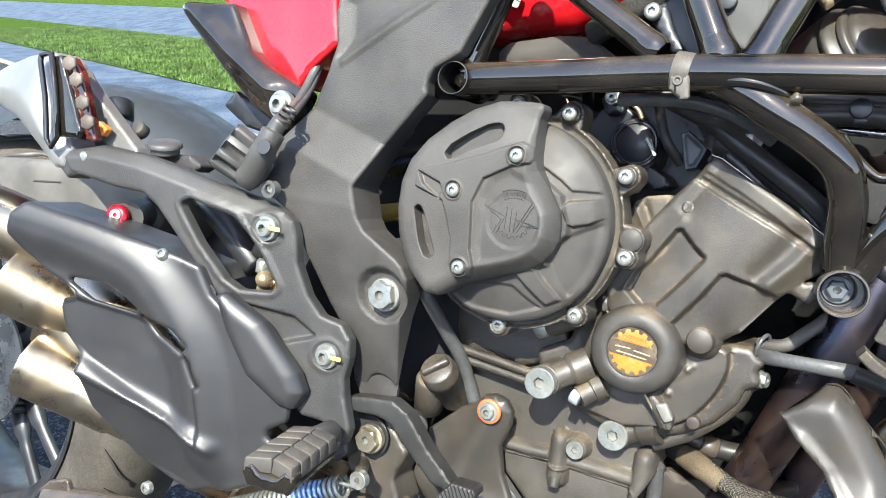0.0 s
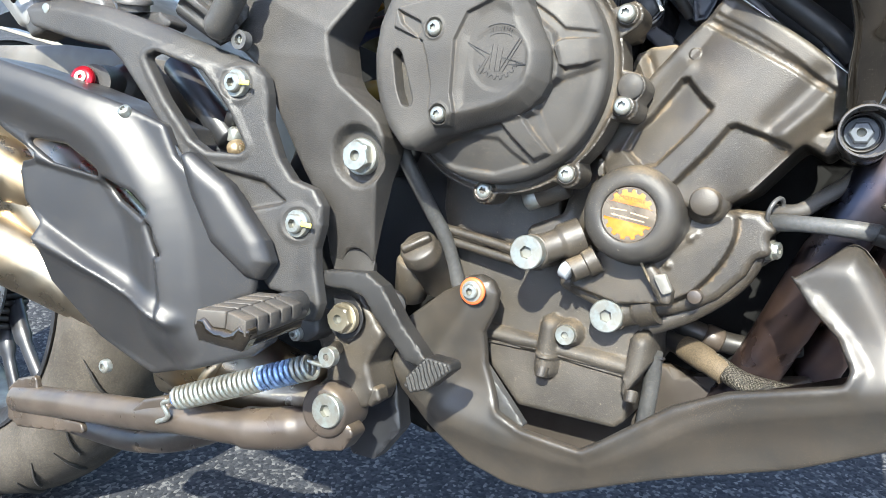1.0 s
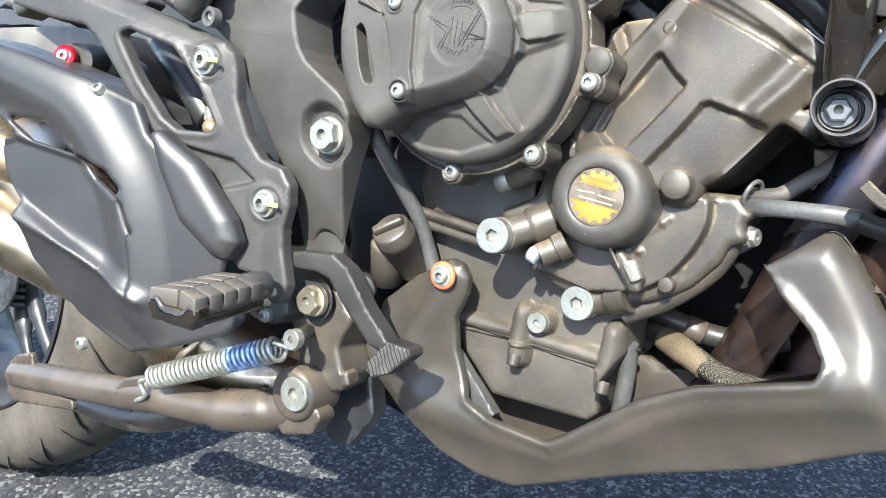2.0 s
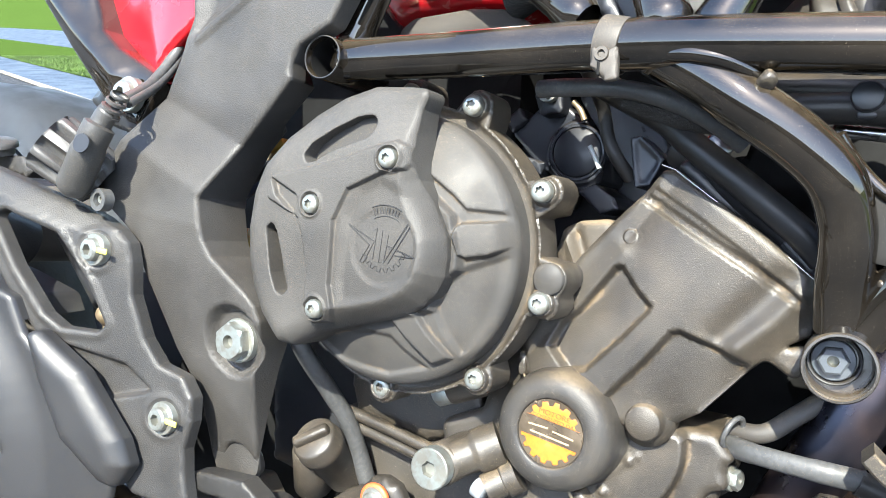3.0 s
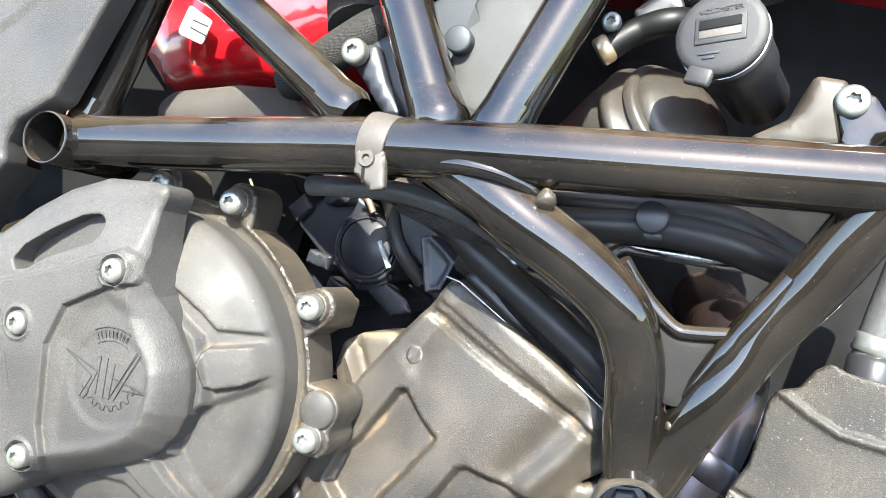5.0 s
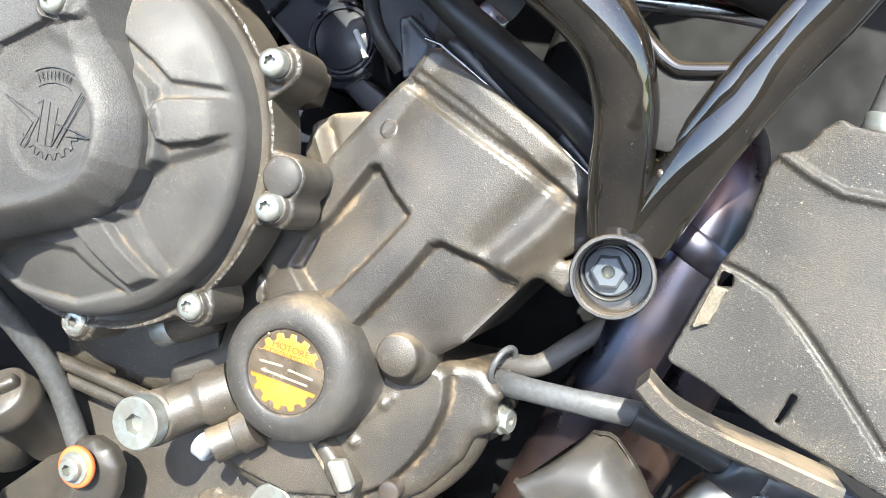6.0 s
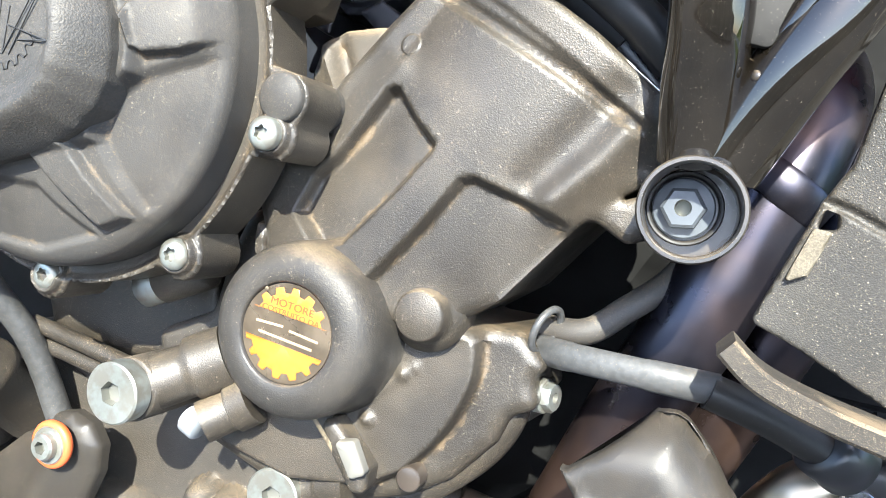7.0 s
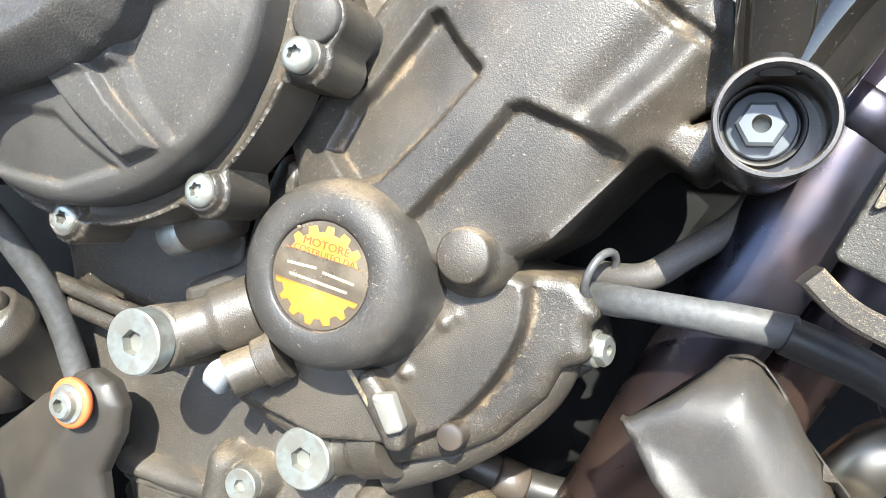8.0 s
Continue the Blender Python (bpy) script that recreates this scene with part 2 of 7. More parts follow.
def trace_points(step):
    """Points along the steps of a relief, so that its mesh follows them."""
    out = []
    for pts, offs in TRACE:
        P = np.array(pts, float)
        for p, q in zip(P, P[1:]):
            ln = math.hypot(*(q - p))
            if ln < 1e-6:
                continue
            t = np.linspace(0, 1, max(2, int(ln / step) + 1))[:, None]
            nrm = np.array((-(q - p)[1], (q - p)[0])) / ln
            for o in offs:
                out.append(p + (q - p) * t + nrm * o)
    if not out:
        return np.zeros((0, 2))
    a = np.concatenate(out)
    _, first = np.unique(np.round(a / 0.00035).astype(int), axis=0, return_index=True)
    return a[np.sort(first)]


def relief(pts, y, depth, r=0.003, height=None, g=0.005, holes=()):
    """A solid plate seen from -y: outline in x and z, front at y raised by height(x, z), rounded edge r, closed back."""
    from mathutils.geometry import delaunay_2d_cdt
    loops = [densify(lp, g * 1.6) for lp in (pts, *holes)]
    flat, edges, start = [], [], 0
    for lp in loops:
        edges += [(start + i, start + (i + 1) % len(lp)) for i in range(len(lp))]
        flat += lp
        start += len(lp)
    nb = len(flat)
    extra = []
    for k, lp in enumerate(loops):
        a = np.array(lp)
        tan = np.roll(a, -1, 0) - np.roll(a, 1, 0)
        nrm = np.stack([-tan[:, 1], tan[:, 0]], 1)
        nrm /= np.maximum(np.hypot(nrm[:, 0], nrm[:, 1])[:, None], 1e-9)
        for off in (0.12, 0.4, 1.0):
            for sgn in (-1, 1):
                extra.append((a + nrm * sgn * off * r, off * r))
    lo, hi = np.min(loops[0], 0), np.max(loops[0], 0)
    gx, gz = np.meshgrid(np.arange(lo[0], hi[0], g), np.arange(lo[1], hi[1], g * 0.87))
    gx = gx + (np.arange(gx.shape[0]) % 2)[:, None] * g * 0.5
    TRACE.clear()
    if height:
        height(np.zeros(1), np.zeros(1))
    cand = [(np.stack([gx.ravel(), gz.ravel()], 1), r * 1.2), (trace_points(g * 0.7), r * 1.1)] + extra
    pts_in = []
    for c, lim in cand:
        ok = inside(c[:, 0], c[:, 1], loops[0])
        for lp in loops[1:]:
            ok &= ~inside(c[:, 0], c[:, 1], lp)
        c = c[ok]
        if not len(c):
            continue
        d = np.full(len(c), 9.0)
        for lp in loops:
            d = np.minimum(d, edge_dist(c[:, 0], c[:, 1], lp))
        pts_in += [tuple(p) for p in c[d > lim * 0.9]]
    V, _, F, ov, _, _ = delaunay_2d_cdt([Vector(p) for p in flat + pts_in], edges, [], 1, 1e-6)
    a = np.array([tuple(v) for v in V])
    tri = np.array([f for f in F])
    mid = a[tri].mean(1)
    keep = inside(mid[:, 0], mid[:, 1], loops[0])
    for lp in loops[1:]:
        keep &= ~inside(mid[:, 0], mid[:, 1], lp)
    F = [tuple(int(i) for i in f) for f in tri[keep]]
    d = np.full(len(a), 9.0)
    for lp in loops:
        d = np.minimum(d, edge_dist(a[:, 0], a[:, 1], lp))
    drop = np.where(d < r, r - np.sqrt(np.clip(r * r - (r - d) ** 2, 0, None)), 0)
    h = height(a[:, 0], a[:, 1]) if height else np.zeros(len(a))
    bm = bmesh.new()
    top = [bm.verts.new((p[0], y - hh + dd, p[1])) for p, hh, dd in zip(a, h, drop)]
    for f in F:
        try:
            bm.faces.new([top[i] for i in f])
        except ValueError:
            pass
    where = {}
    for i, src in enumerate(ov):
        for s in src:
            where[s] = i
    back, brim = {}, {}
    start = 0
    for lp in loops:
        ring = [where[start + i] for i in range(len(lp)) if start + i in where]
        for i in ring:
            if i not in back:
                yb = y + (depth(*a[i]) if callable(depth) else depth)
                back[i] = bm.verts.new((a[i][0], yb, a[i][1]))
                brim[i] = bm.verts.new((a[i][0], min(top[i].co.y + 0.0006, 0.5 * (top[i].co.y + yb)), a[i][1]))
        for i, j in zip(ring, ring[1:] + ring[:1]):
            if i != j:
                try:
                    bm.faces.new((top[i], top[j], brim[j], brim[i]))
                    bm.faces.new((brim[i], brim[j], back[j], back[i]))
                except ValueError:
                    pass
        start += len(lp)
    if not holes:
        try:
            bm.faces.new([back[where[i]] for i in range(len(loops[0]))])
        except (ValueError, KeyError):
            pass
    return bm


def shell(height, t):
    """The depth that leaves a plate of thickness t behind a relief."""
    return lambda x, z: t - float(height(np.array([x]), np.array([z]))[0])


def spline(pts, n=8):
    """Points on a smooth way through the given ones."""
    P = [Vector(p) for p in pts]
    P = [2 * P[0] - P[1], *P, 2 * P[-1] - P[-2]]
    out = []
    for i in range(1, len(P) - 2):
        for j in range(n):
            t = j / n
            out.append(0.5 * ((2 * P[i]) + (P[i + 1] - P[i - 1]) * t + (2 * P[i - 1] - 5 * P[i] + 4 * P[i + 1] - P[i + 2]) * t * t + (3 * P[i] - P[i - 1] - 3 * P[i + 1] + P[i + 2]) * t ** 3))
    return out + [P[-2]]


def sweep(path, r, n=18, bm=None, flat=1.0, cap=True):
    """A round (or flattened) rod along a way; r is one radius or one for each point."""
    bm = bm or bmesh.new()
    P = [Vector(p) for p in path]
    rad = r if hasattr(r, "__len__") else [r] * len(P)
    t0 = (P[1] - P[0]).normalized()
    u = t0.orthogonal().normalized() if abs(t0.y) > 0.95 else t0.cross(Vector((0, 1, 0))).normalized()
    rings = []
    for i, p in enumerate(P):
        t = (P[min(i + 1, len(P) - 1)] - P[max(i - 1, 0)]).normalized()
        u = (u - t * u.dot(t)).normalized()
        v = t.cross(u)
        rings.append([bm.verts.new(p + (u * math.cos(a) + v * flat * math.sin(a)) * rad[i]) for a in (2 * math.pi * k / n for k in range(n))])
    for a, c in zip(rings, rings[1:]):
        for k in range(n):
            bm.faces.new((a[k], a[(k + 1) % n], c[(k + 1) % n], c[k]))
    if cap:
        bm.faces.new(rings[0][::-1])
        bm.faces.new(rings[-1])
    return bm


def ribbon(path, w, depth, chamfer=0.0012):
    """A strip of rectangular section: w down across its way, depth along y, with chamfered edges."""
    bm = bmesh.new()
    P = [Vector(p) for p in path]
    rings = []
    for i, p in enumerate(P):
        t = (P[min(i + 1, len(P) - 1)] - P[max(i - 1, 0)]).normalized()
        n = Vector((0, 1, 0)).cross(t).normalized()
        if n.z > 0:
            n = -n
        ring = []
        for s, y in ((chamfer, 0), (w - chamfer, 0), (w, chamfer), (w, depth - chamfer), (w - chamfer, depth), (chamfer, depth), (0, depth - chamfer), (0, chamfer)):
            ring.append(bm.verts.new(p + n * s + Vector((0, y, 0))))
        rings.append(ring)
    for a, c in zip(rings, rings[1:]):
        for k in range(8):
            bm.faces.new((a[k], a[(k + 1) % 8], c[(k + 1) % 8], c[k]))
    bm.faces.new(rings[0][::-1])
    bm.faces.new(rings[-1])
    return bm


def tube(pts, r, n=18, fine=8, flat=1.0):
    return sweep(spline(pts, fine) if len(pts) > 2 else pts, r, n, flat=flat)


def lathe(profile, at=(0, 0, 0), axis=(0, -1, 0), n=32, bm=None, shape=None, closed=False):
    """A turned piece: profile of (radius, height along axis). shape(k, angle) bends the radius of ring k."""
    bm = bm or bmesh.new()
    q = Vector((0, 0, 1)).rotation_difference(Vector(axis).normalized()).to_matrix()
    o = Vector(at)
    rings = []
    for k, (r, h) in enumerate(profile):
        if r < 1e-6:
            rings.append([bm.verts.new(o + q @ Vector((0, 0, h)))])
        else:
            ring = []
            for i in range(n):
                a = 2 * math.pi * i / n
                rr = r * (shape(k, a) if shape else 1)
                ring.append(bm.verts.new(o + q @ Vector((rr * math.cos(a), rr * math.sin(a), h))))
            rings.append(ring)
    pairs = list(zip(rings, rings[1:])) + ([(rings[-1], rings[0])] if closed else [])
    for a, c in pairs:
        for i in range(n):
            j = (i + 1) % n
            if len(a) == 1 and len(c) == 1:
                continue
            if len(a) == 1:
                bm.faces.new((a[0], c[i], c[j]))
            elif len(c) == 1:
                bm.faces.new((a[i], a[j], c[0]))
            else:
                bm.faces.new((a[i], a[j], c[j], c[i]))
    return bm


def hexed(a):
    b = (a % (math.pi / 3)) - math.pi / 6
    return math.cos(math.pi / 6) / math.cos(b)


def starred(a):
    return 0.92 + 0.13 * math.cos(6 * a)


BOLTS = {}


def bolt(at, r, kind="torx", name="bolt", parent=None, axis=(0, -1, 0), material=None, label=""):
    """A screw whose head stands at a point; alike ones share a mesh."""
    key = (kind, round(r, 4), (material or M_ZINC).name)
    if key not in BOLTS:
        if kind == "torx":
            prof = [(r, -0.004), (r, 0.1 * r), (0.96 * r, 0.2 * r), (0.82 * r, 0.34 * r), (0.64 * r, 0.41 * r), (0.46 * r, 0.42 * r), (0.45 * r, 0.05 * r), (0, 0.0)]
            bm = lathe(prof, axis=(0, 0, 1), n=36, shape=lambda k, a: starred(a) if k in (5, 6) else 1)
        elif kind == "allen":
            prof = [(r, -0.005), (r, 0.24 * r), (0.94 * r, 0.3 * r), (0.40 * r, 0.3 * r), (0.38 * r, 0.0), (0, 0.0)]
            bm = lathe(prof, axis=(0, 0, 1), n=36, shape=lambda k, a: hexed(a) if k in (3, 4) else 1)
        elif kind == "button":
            prof = [(r, -0.004), (r, 0.12 * r), (0.96 * r, 0.18 * r), (0.72 * r, 0.2 * r), (0.7 * r, 0.5 * r), (0.6 * r, 0.62 * r), (0.36 * r, 0.64 * r), (0.35 * r, 0.2 * r), (0, 0.18 * r)]
            bm = lathe(prof, axis=(0, 0, 1), n=36, shape=lambda k, a: hexed(a) if k in (6, 7) else 1)
        elif kind == "hex":
            prof = [(r, -0.004), (r, 0.1 * r), (0.94 * r, 0.16 * r), (0.84 * r, 0.17 * r), (0.84 * r, 0.6 * r), (0.74 * r, 0.68 * r), (0.3 * r, 0.68 * r), (0.26 * r, 0.4 * r), (0, 0.38 * r)]
            bm = lathe(prof, axis=(0, 0, 1), n=48, shape=lambda k, a: hexed(a) * 1.04 if k in (3, 4) else 1)
        elif kind == "nut":
            prof = [(r, -0.004), (r, 0.1 * r), (0.95 * r, 0.16 * r), (0.7 * r, 0.2 * r), (0.68 * r, 0.55 * r), (0.58 * r, 0.62 * r), (0.27 * r, 0.62 * r), (0.25 * r, 0.55 * r), (0.25 * r, -0.1 * r), (0, -0.1 * r)]
            bm = lathe(prof, axis=(0, 0, 1), n=48, shape=lambda k, a: hexed(a) * 1.06 if k in (3, 4, 5) else 1)
        else:
            prof = [(r, -0.006), (r, 0.5 * r), (0.9 * r, 0.62 * r), (0.62 * r, 0.7 * r), (0, 0.72 * r)]
            bm = lathe(prof, axis=(0, 0, 1), n=28)
        # socket faces take a darker metal, which paints the shade of the recess
        lim, top = {"torx": (0.47, 0.42), "allen": (0.46, 0.30), "button": (0.37, 0.64), "hex": (0.31, 0.68), "nut": (0.28, 0.62)}.get(kind, (0, 0))
        for f in bm.faces:
            c = f.calc_center_median()
            if math.hypot(c.x, c.y) < lim * r and c.z < (top - 0.03) * r:
                f.material_index = 1
        me = bpy.data.meshes.new("bolt")
        bmesh.ops.recalc_face_normals(bm, faces=bm.faces)
        bm.to_mesh(me)
        bm.free()
        me.materials.append(material or M_ZINC)
        me.materials.append(M_SOCKET)
        me.shade_smooth()
        me.set_sharp_from_angle(angle=radians(32))
        BOLTS[key] = me
    ob = new(name, BOLTS[key])
    ob.parent = parent or bike
    turn = Vector((0, 0, 1)).rotation_difference(Vector(axis).normalized()).to_matrix().to_4x4()
    ob.matrix_basis = Matrix.Translation(at) @ turn @ pose(0, 0, 0, 0, 0, (at[0] * 7919) % 60)
    return tagged(ob, label) if label else ob


def box(size, at, rot=(0, 0, 0), bevel=0.002, bm=None):
    b = bm or bmesh.new()
    made = bmesh.ops.create_cube(b, size=1, matrix=pose(*at, *rot) @ Matrix.Diagonal((*size, 1)))["verts"]
    if bevel:
        es = list({e for v in made for e in v.link_edges})
        bmesh.ops.bevel(b, geom=es, offset=bevel, segments=2, affect="EDGES", profile=0.5)
    return b


def rod(a, c, r, n=24, r2=None):
    """A straight rod with softened ends."""
    a, c = Vector(a), Vector(c)
    ln = (c - a).length
    r2 = r2 or r
    e = min(0.15 * min(r, r2), 0.3 * ln)
    return lathe([(0, 0), (r - e, 0), (r, e), (r2, ln - e), (r2 - e, ln), (0, ln)], a, c - a, n)


def ring_pts(c, r, n=72):
    return [(c[0] + r * math.cos(2 * math.pi * i / n), c[1] + r * math.sin(2 * math.pi * i / n)) for i in range(n)]


def dome(X, Z, c, r, soft):
    n = 40
    TRACE.append(([(c[0] + r * math.cos(2 * math.pi * i / n), c[1] + r * math.sin(2 * math.pi * i / n)) for i in range(n + 1)], (-soft, -soft * 0.5, 0, soft * 0.5, soft)))
    return smooth(-np.hypot(X - c[0], Z - c[1]), -r - soft, -r + soft)


# ---- frame plate ----
PLATE = fillet([(-0.424, 0.701), (-0.470, 0.636), (-0.458, 0.618), (-0.430, 0.600), (-0.415, 0.570), (-0.385, 0.520), (-0.368, 0.490), (-0.366, 0.447), (-0.352, 0.424), (-0.325, 0.428), (-0.317, 0.440), (-0.316, 0.455), (-0.314, 0.480), (-0.309, 0.520), (-0.303, 0.545), (-0.302, 0.558), (-0.307, 0.568), (-0.315, 0.575), (-0.347, 0.595), (-0.354, 0.605), (-0.362, 0.633), (-0.342, 0.673), (-0.304, 0.720), (-0.305, 0.731), (-0.300, 0.742), (-0.288, 0.749), (-0.276, 0.756), (-0.243, 0.824), (-0.243, 0.831), (-0.249, 0.834), (-0.366, 0.826), (-0.389, 0.822), (-0.406, 0.800), (-0.407, 0.789), (-0.404, 0.759), (-0.410, 0.735)], 0.006)
FOLD_A, FOLD_B = (-0.419, 0.699), (-0.342, 0.673)
SWING = (-0.328, 0.539)
LOWER = (-0.334, 0.443)
PANEL_RIM = [(-0.395, 0.745), (-0.346, 0.777), (-0.310, 0.799), (-0.268, 0.833)]
PANEL = [(-0.400, 0.800), (-0.380, 0.815), (-0.278, 0.832), (-0.313, 0.804), (-0.349, 0.782), (-0.398, 0.750)]
SHIFT = math.hypot(FOLD_B[0] - FOLD_A[0], FOLD_B[1] - FOLD_A[1])


def plate_height(X, Z):
    s = ((X - FOLD_A[0]) * (FOLD_B[1] - FOLD_A[1]) - (Z - FOLD_A[1]) * (FOLD_B[0] - FOLD_A[0])) / SHIFT
    h = np.clip(s / 0.040, 0, 1) * 0.016 + np.clip(-s, 0, 0.1) * 0.04 - 0.20 * np.clip(0.615 - Z, 0, 0.2) - 0.16 * np.clip(0.52 - Z, 0, 0.2)
    h = h - 0.010 * dome(X, Z, SWING, 0.0240, 0.003)
    h = h - 0.009 * pad(X, Z, PANEL, 0.012) + 0.003 * band(X, Z, PANEL_RIM, 0.0, 0.007)
    h = h - 0.012 * dome(X, Z, LOWER, 0.0145, 0.002)
    return h


plate = part("frame_plate", relief(PLATE, -0.226, lambda x, z: 0.030 if z < 0.69 else 0.024 if z < 0.72 else 0.013, 0.003, plate_height, 0.0028), M_PLATE, label="black grained cast aluminium frame side plate")
bolt((SWING[0], -0.2195, SWING[1]), 0.0155, "hex", "pivot_nut", plate, label="large zinc hex pivot nut")
bolt((LOWER[0] + 0.001, -0.186, LOWER[1]), 0.0088, "button", "plate_bolt", plate)

# ---- footrest bracket with the passenger arm ----
HANGER = fillet([(-0.651, 0.632), (-0.616, 0.642), (-0.571, 0.638), (-0.520, 0.627), (-0.446, 0.608), (-0.424, 0.602), (-0.4153, 0.594), (-0.4108, 0.580), (-0.408, 0.557), (-0.395, 0.528), (-0.381, 0.511), (-0.3610, 0.5062), (-0.3508, 0.4935), (-0.3495, 0.4767), (-0.3530, 0.456), (-0.350, 0.437), (-0.342, 0.410), (-0.346, 0.393), (-0.359, 0.392), (-0.369, 0.411), (-0.391, 0.414), (-0.413, 0.4385), (-0.4295, 0.4605), (-0.4617, 0.4965), (-0.4969, 0.5361), (-0.546, 0.591), (-0.561, 0.602), (-0.592, 0.604), (-0.641, 0.613)], 0.006)
WINDOW = fillet([(-0.5227, 0.598), (-0.512, 0.603), (-0.469, 0.592), (-0.4545, 0.577), (-0.441, 0.560), (-0.4236, 0.5315), (-0.430, 0.526), (-0.458, 0.5245), (-0.4724, 0.5326), (-0.499, 0.5636)], 0.004)
POCKET = [(-0.468, 0.513), (-0.407, 0.506), (-0.386, 0.492), (-0.391, 0.4885), (-0.421, 0.478)]
BR_A, BR_B = (-0.438, 0.585), (-0.371, 0.475)
CREST_X, CREST_Z = (-0.660, -0.616, -0.571, -0.520, -0.446, -0.424, -0.405), (0.624, 0.630, 0.6255, 0.6135, 0.5945, 0.5890, 0.584)


def hanger_height(X, Z):
    h = np.interp(-X, (0.33, 0.37, 0.43, 0.50, 0.70), (-0.012, -0.007, 0.0115, 0.035, 0.085))
    h = h - 0.006 * pad(X, Z, POCKET, 0.0025)
    h = h + 0.0045 - 0.75 * np.clip(Z - np.interp(X, CREST_X, CREST_Z), 0, 0.02) * smooth(-X, 0.425, 0.450)
    h = h + 0.002 * smooth(-edge_dist(X, Z, WINDOW), -0.0065, -0.0045)
    for c in (BR_A, BR_B):
        h = h + 0.0012 * dome(X, Z, c, 0.017, 0.003) - 0.001 * dome(X, Z, c, 0.0135, 0.001)
    return h


hanger = part("footrest_bracket", relief(HANGER, -0.24, lambda x, z: 0.011 - float(hanger_height(np.array([x]), np.array([z]))[0]), 0.003, hanger_height, 0.003, holes=[WINDOW]), M_BRACKET, label="black powder coated footrest bracket with open window")
for c, y in ((BR_A, -0.2590), (BR_B, -0.2395)):
    b = bolt((c[0], y, c[1]), 0.0118, "button", "bracket_bolt", hanger)
    part("paint_mark", box((0.012, 0.0012, 0.004), (c[0] + 0.0125, y - 0.0045, c[1] + 0.001), bevel=0.0005), M_YELLOW, hanger, "yellow paint torque mark")
# clevis tab and its pins
bolt((-0.349, -0.247, 0.404), 0.0042, "pin", "footrest_pin", hanger)
bolt((-0.370, -0.226, 0.376), 0.0062, "button", "stop_bolt", hanger)
part("fork_lug", relief(fillet([(-0.385, 0.388), (-0.352, 0.402), (-0.349, 0.381), (-0.360, 0.370), (-0.376, 0.367), (-0.387, 0.377)], 0.006), -0.222, 0.03, 0.003, None, 0.005), M_BRACKET, hanger)
# bright rod-end seen through the window
part("rod_boot", lathe([(0.004, 0), (0.0075, 0.004), (0.006, 0.012), (0.004, 0.02)], (-0.482, -0.215, 0.548), (0.12, -0.1, 1)), M_HOSE, hanger)
part("rod_nut", lathe([(0, 0), (0.0078, 0), (0.0078, 0.011), (0.006, 0.013), (0, 0.013)], (-0.473, -0.217, 0.535), (0.1, -0.1, 1), 6), M_ZINC, hanger)
part("rod_end", lathe([(0, -0.012), (0.006, -0.01), (0.0095, -0.003), (0.0095, 0.003), (0.006, 0.01), (0, 0.012)], (-0.468, -0.218, 0.528), (0.2, -1, 0.2)), M_GOLD, hanger, "brass coloured rod end")
part("rod_clip", relief(fillet([(-0.483, 0.520), (-0.450, 0.529), (-0.447, 0.520), (-0.468, 0.512), (-0.484, 0.511)], 0.003), -0.213, 0.006, 0.001, None, 0.005), M_GOLD, hanger)
part("master_cylinder", rod((-0.592, -0.190, 0.603), (-0.494, -0.200, 0.534), 0.014), M_DARK, hanger)

M_SILVER = mat("satin silver shell", (0.27, 0.27, 0.265), 0.42, metal=0.5, vary=0.1)
# passenger footrest, folded up, at the end of the arm
PEG_ARM = fillet([(-0.674, 0.716), (-0.674, 0.711), (-0.586, 0.643), (-0.582, 0.634), (-0.613, 0.632), (-0.642, 0.648)], 0.004)
# dusty arm; sunlight on its upward face is put into the pale colour
part("passenger_arm", relief(PEG_ARM, -0.285, 0.014, 0.003, None, 0.004), mat("dusty arm paint, sunlight in its colour", (0.17, 0.165, 0.155), 0.5, metal=0.2, grain=(800, 0.5, 0.0005), dust=0.4, spec=0.8), hanger, "passenger footrest arm, pale as in the sun")
SHELL = fillet([(-0.811, 0.693), (-0.765, 0.712), (-0.730, 0.723), (-0.694, 0.728), (-0.682, 0.721), (-0.681, 0.690), (-0.674, 0.658), (-0.659, 0.633), (-0.667, 0.614), (-0.682, 0.613), (-0.744, 0.657), (-0.811, 0.681)], 0.006)
def shell_height(X, Z):
    return 0.013 * np.sqrt(smooth(edge_dist(X, Z, SHELL), 0.0, 0.034))


peg2 = part("passenger_footrest", relief(SHELL, -0.30, 0.03, 0.003, shell_height, 0.003), M_SILVER, hanger, "folded passenger footrest with silver shell")
part("frame_ring", sweep([Vector(p) for p in ((-0.691, -0.315, 0.722), (-0.676, -0.315, 0.724), (-0.668, -0.315, 0.691), (-0.660, -0.315, 0.645), (-0.669, -0.315, 0.634), (-0.676, -0.315, 0.641), (-0.682, -0.315, 0.682), (-0.692, -0.315, 0.716), (-0.691, -0.315, 0.722))], 0.0028, 10), M_TUBE, peg2, "black footrest frame")
part("footrest_frame", relief(fillet([(-0.679, 0.723), (-0.667, 0.724), (-0.632, 0.653), (-0.634, 0.645), (-0.664, 0.644), (-0.670, 0.681)], 0.003), -0.312, 0.012, 0.003, None, 0.004), M_TUBE, peg2)
part("footrest_lens", relief(fillet([(-0.669, 0.723), (-0.658, 0.723), (-0.644, 0.709), (-0.616, 0.644), (-0.631, 0.645)], 0.003), -0.306, 0.008, 0.002, None, 0.005), M_AMBER, peg2, "dark red backing")
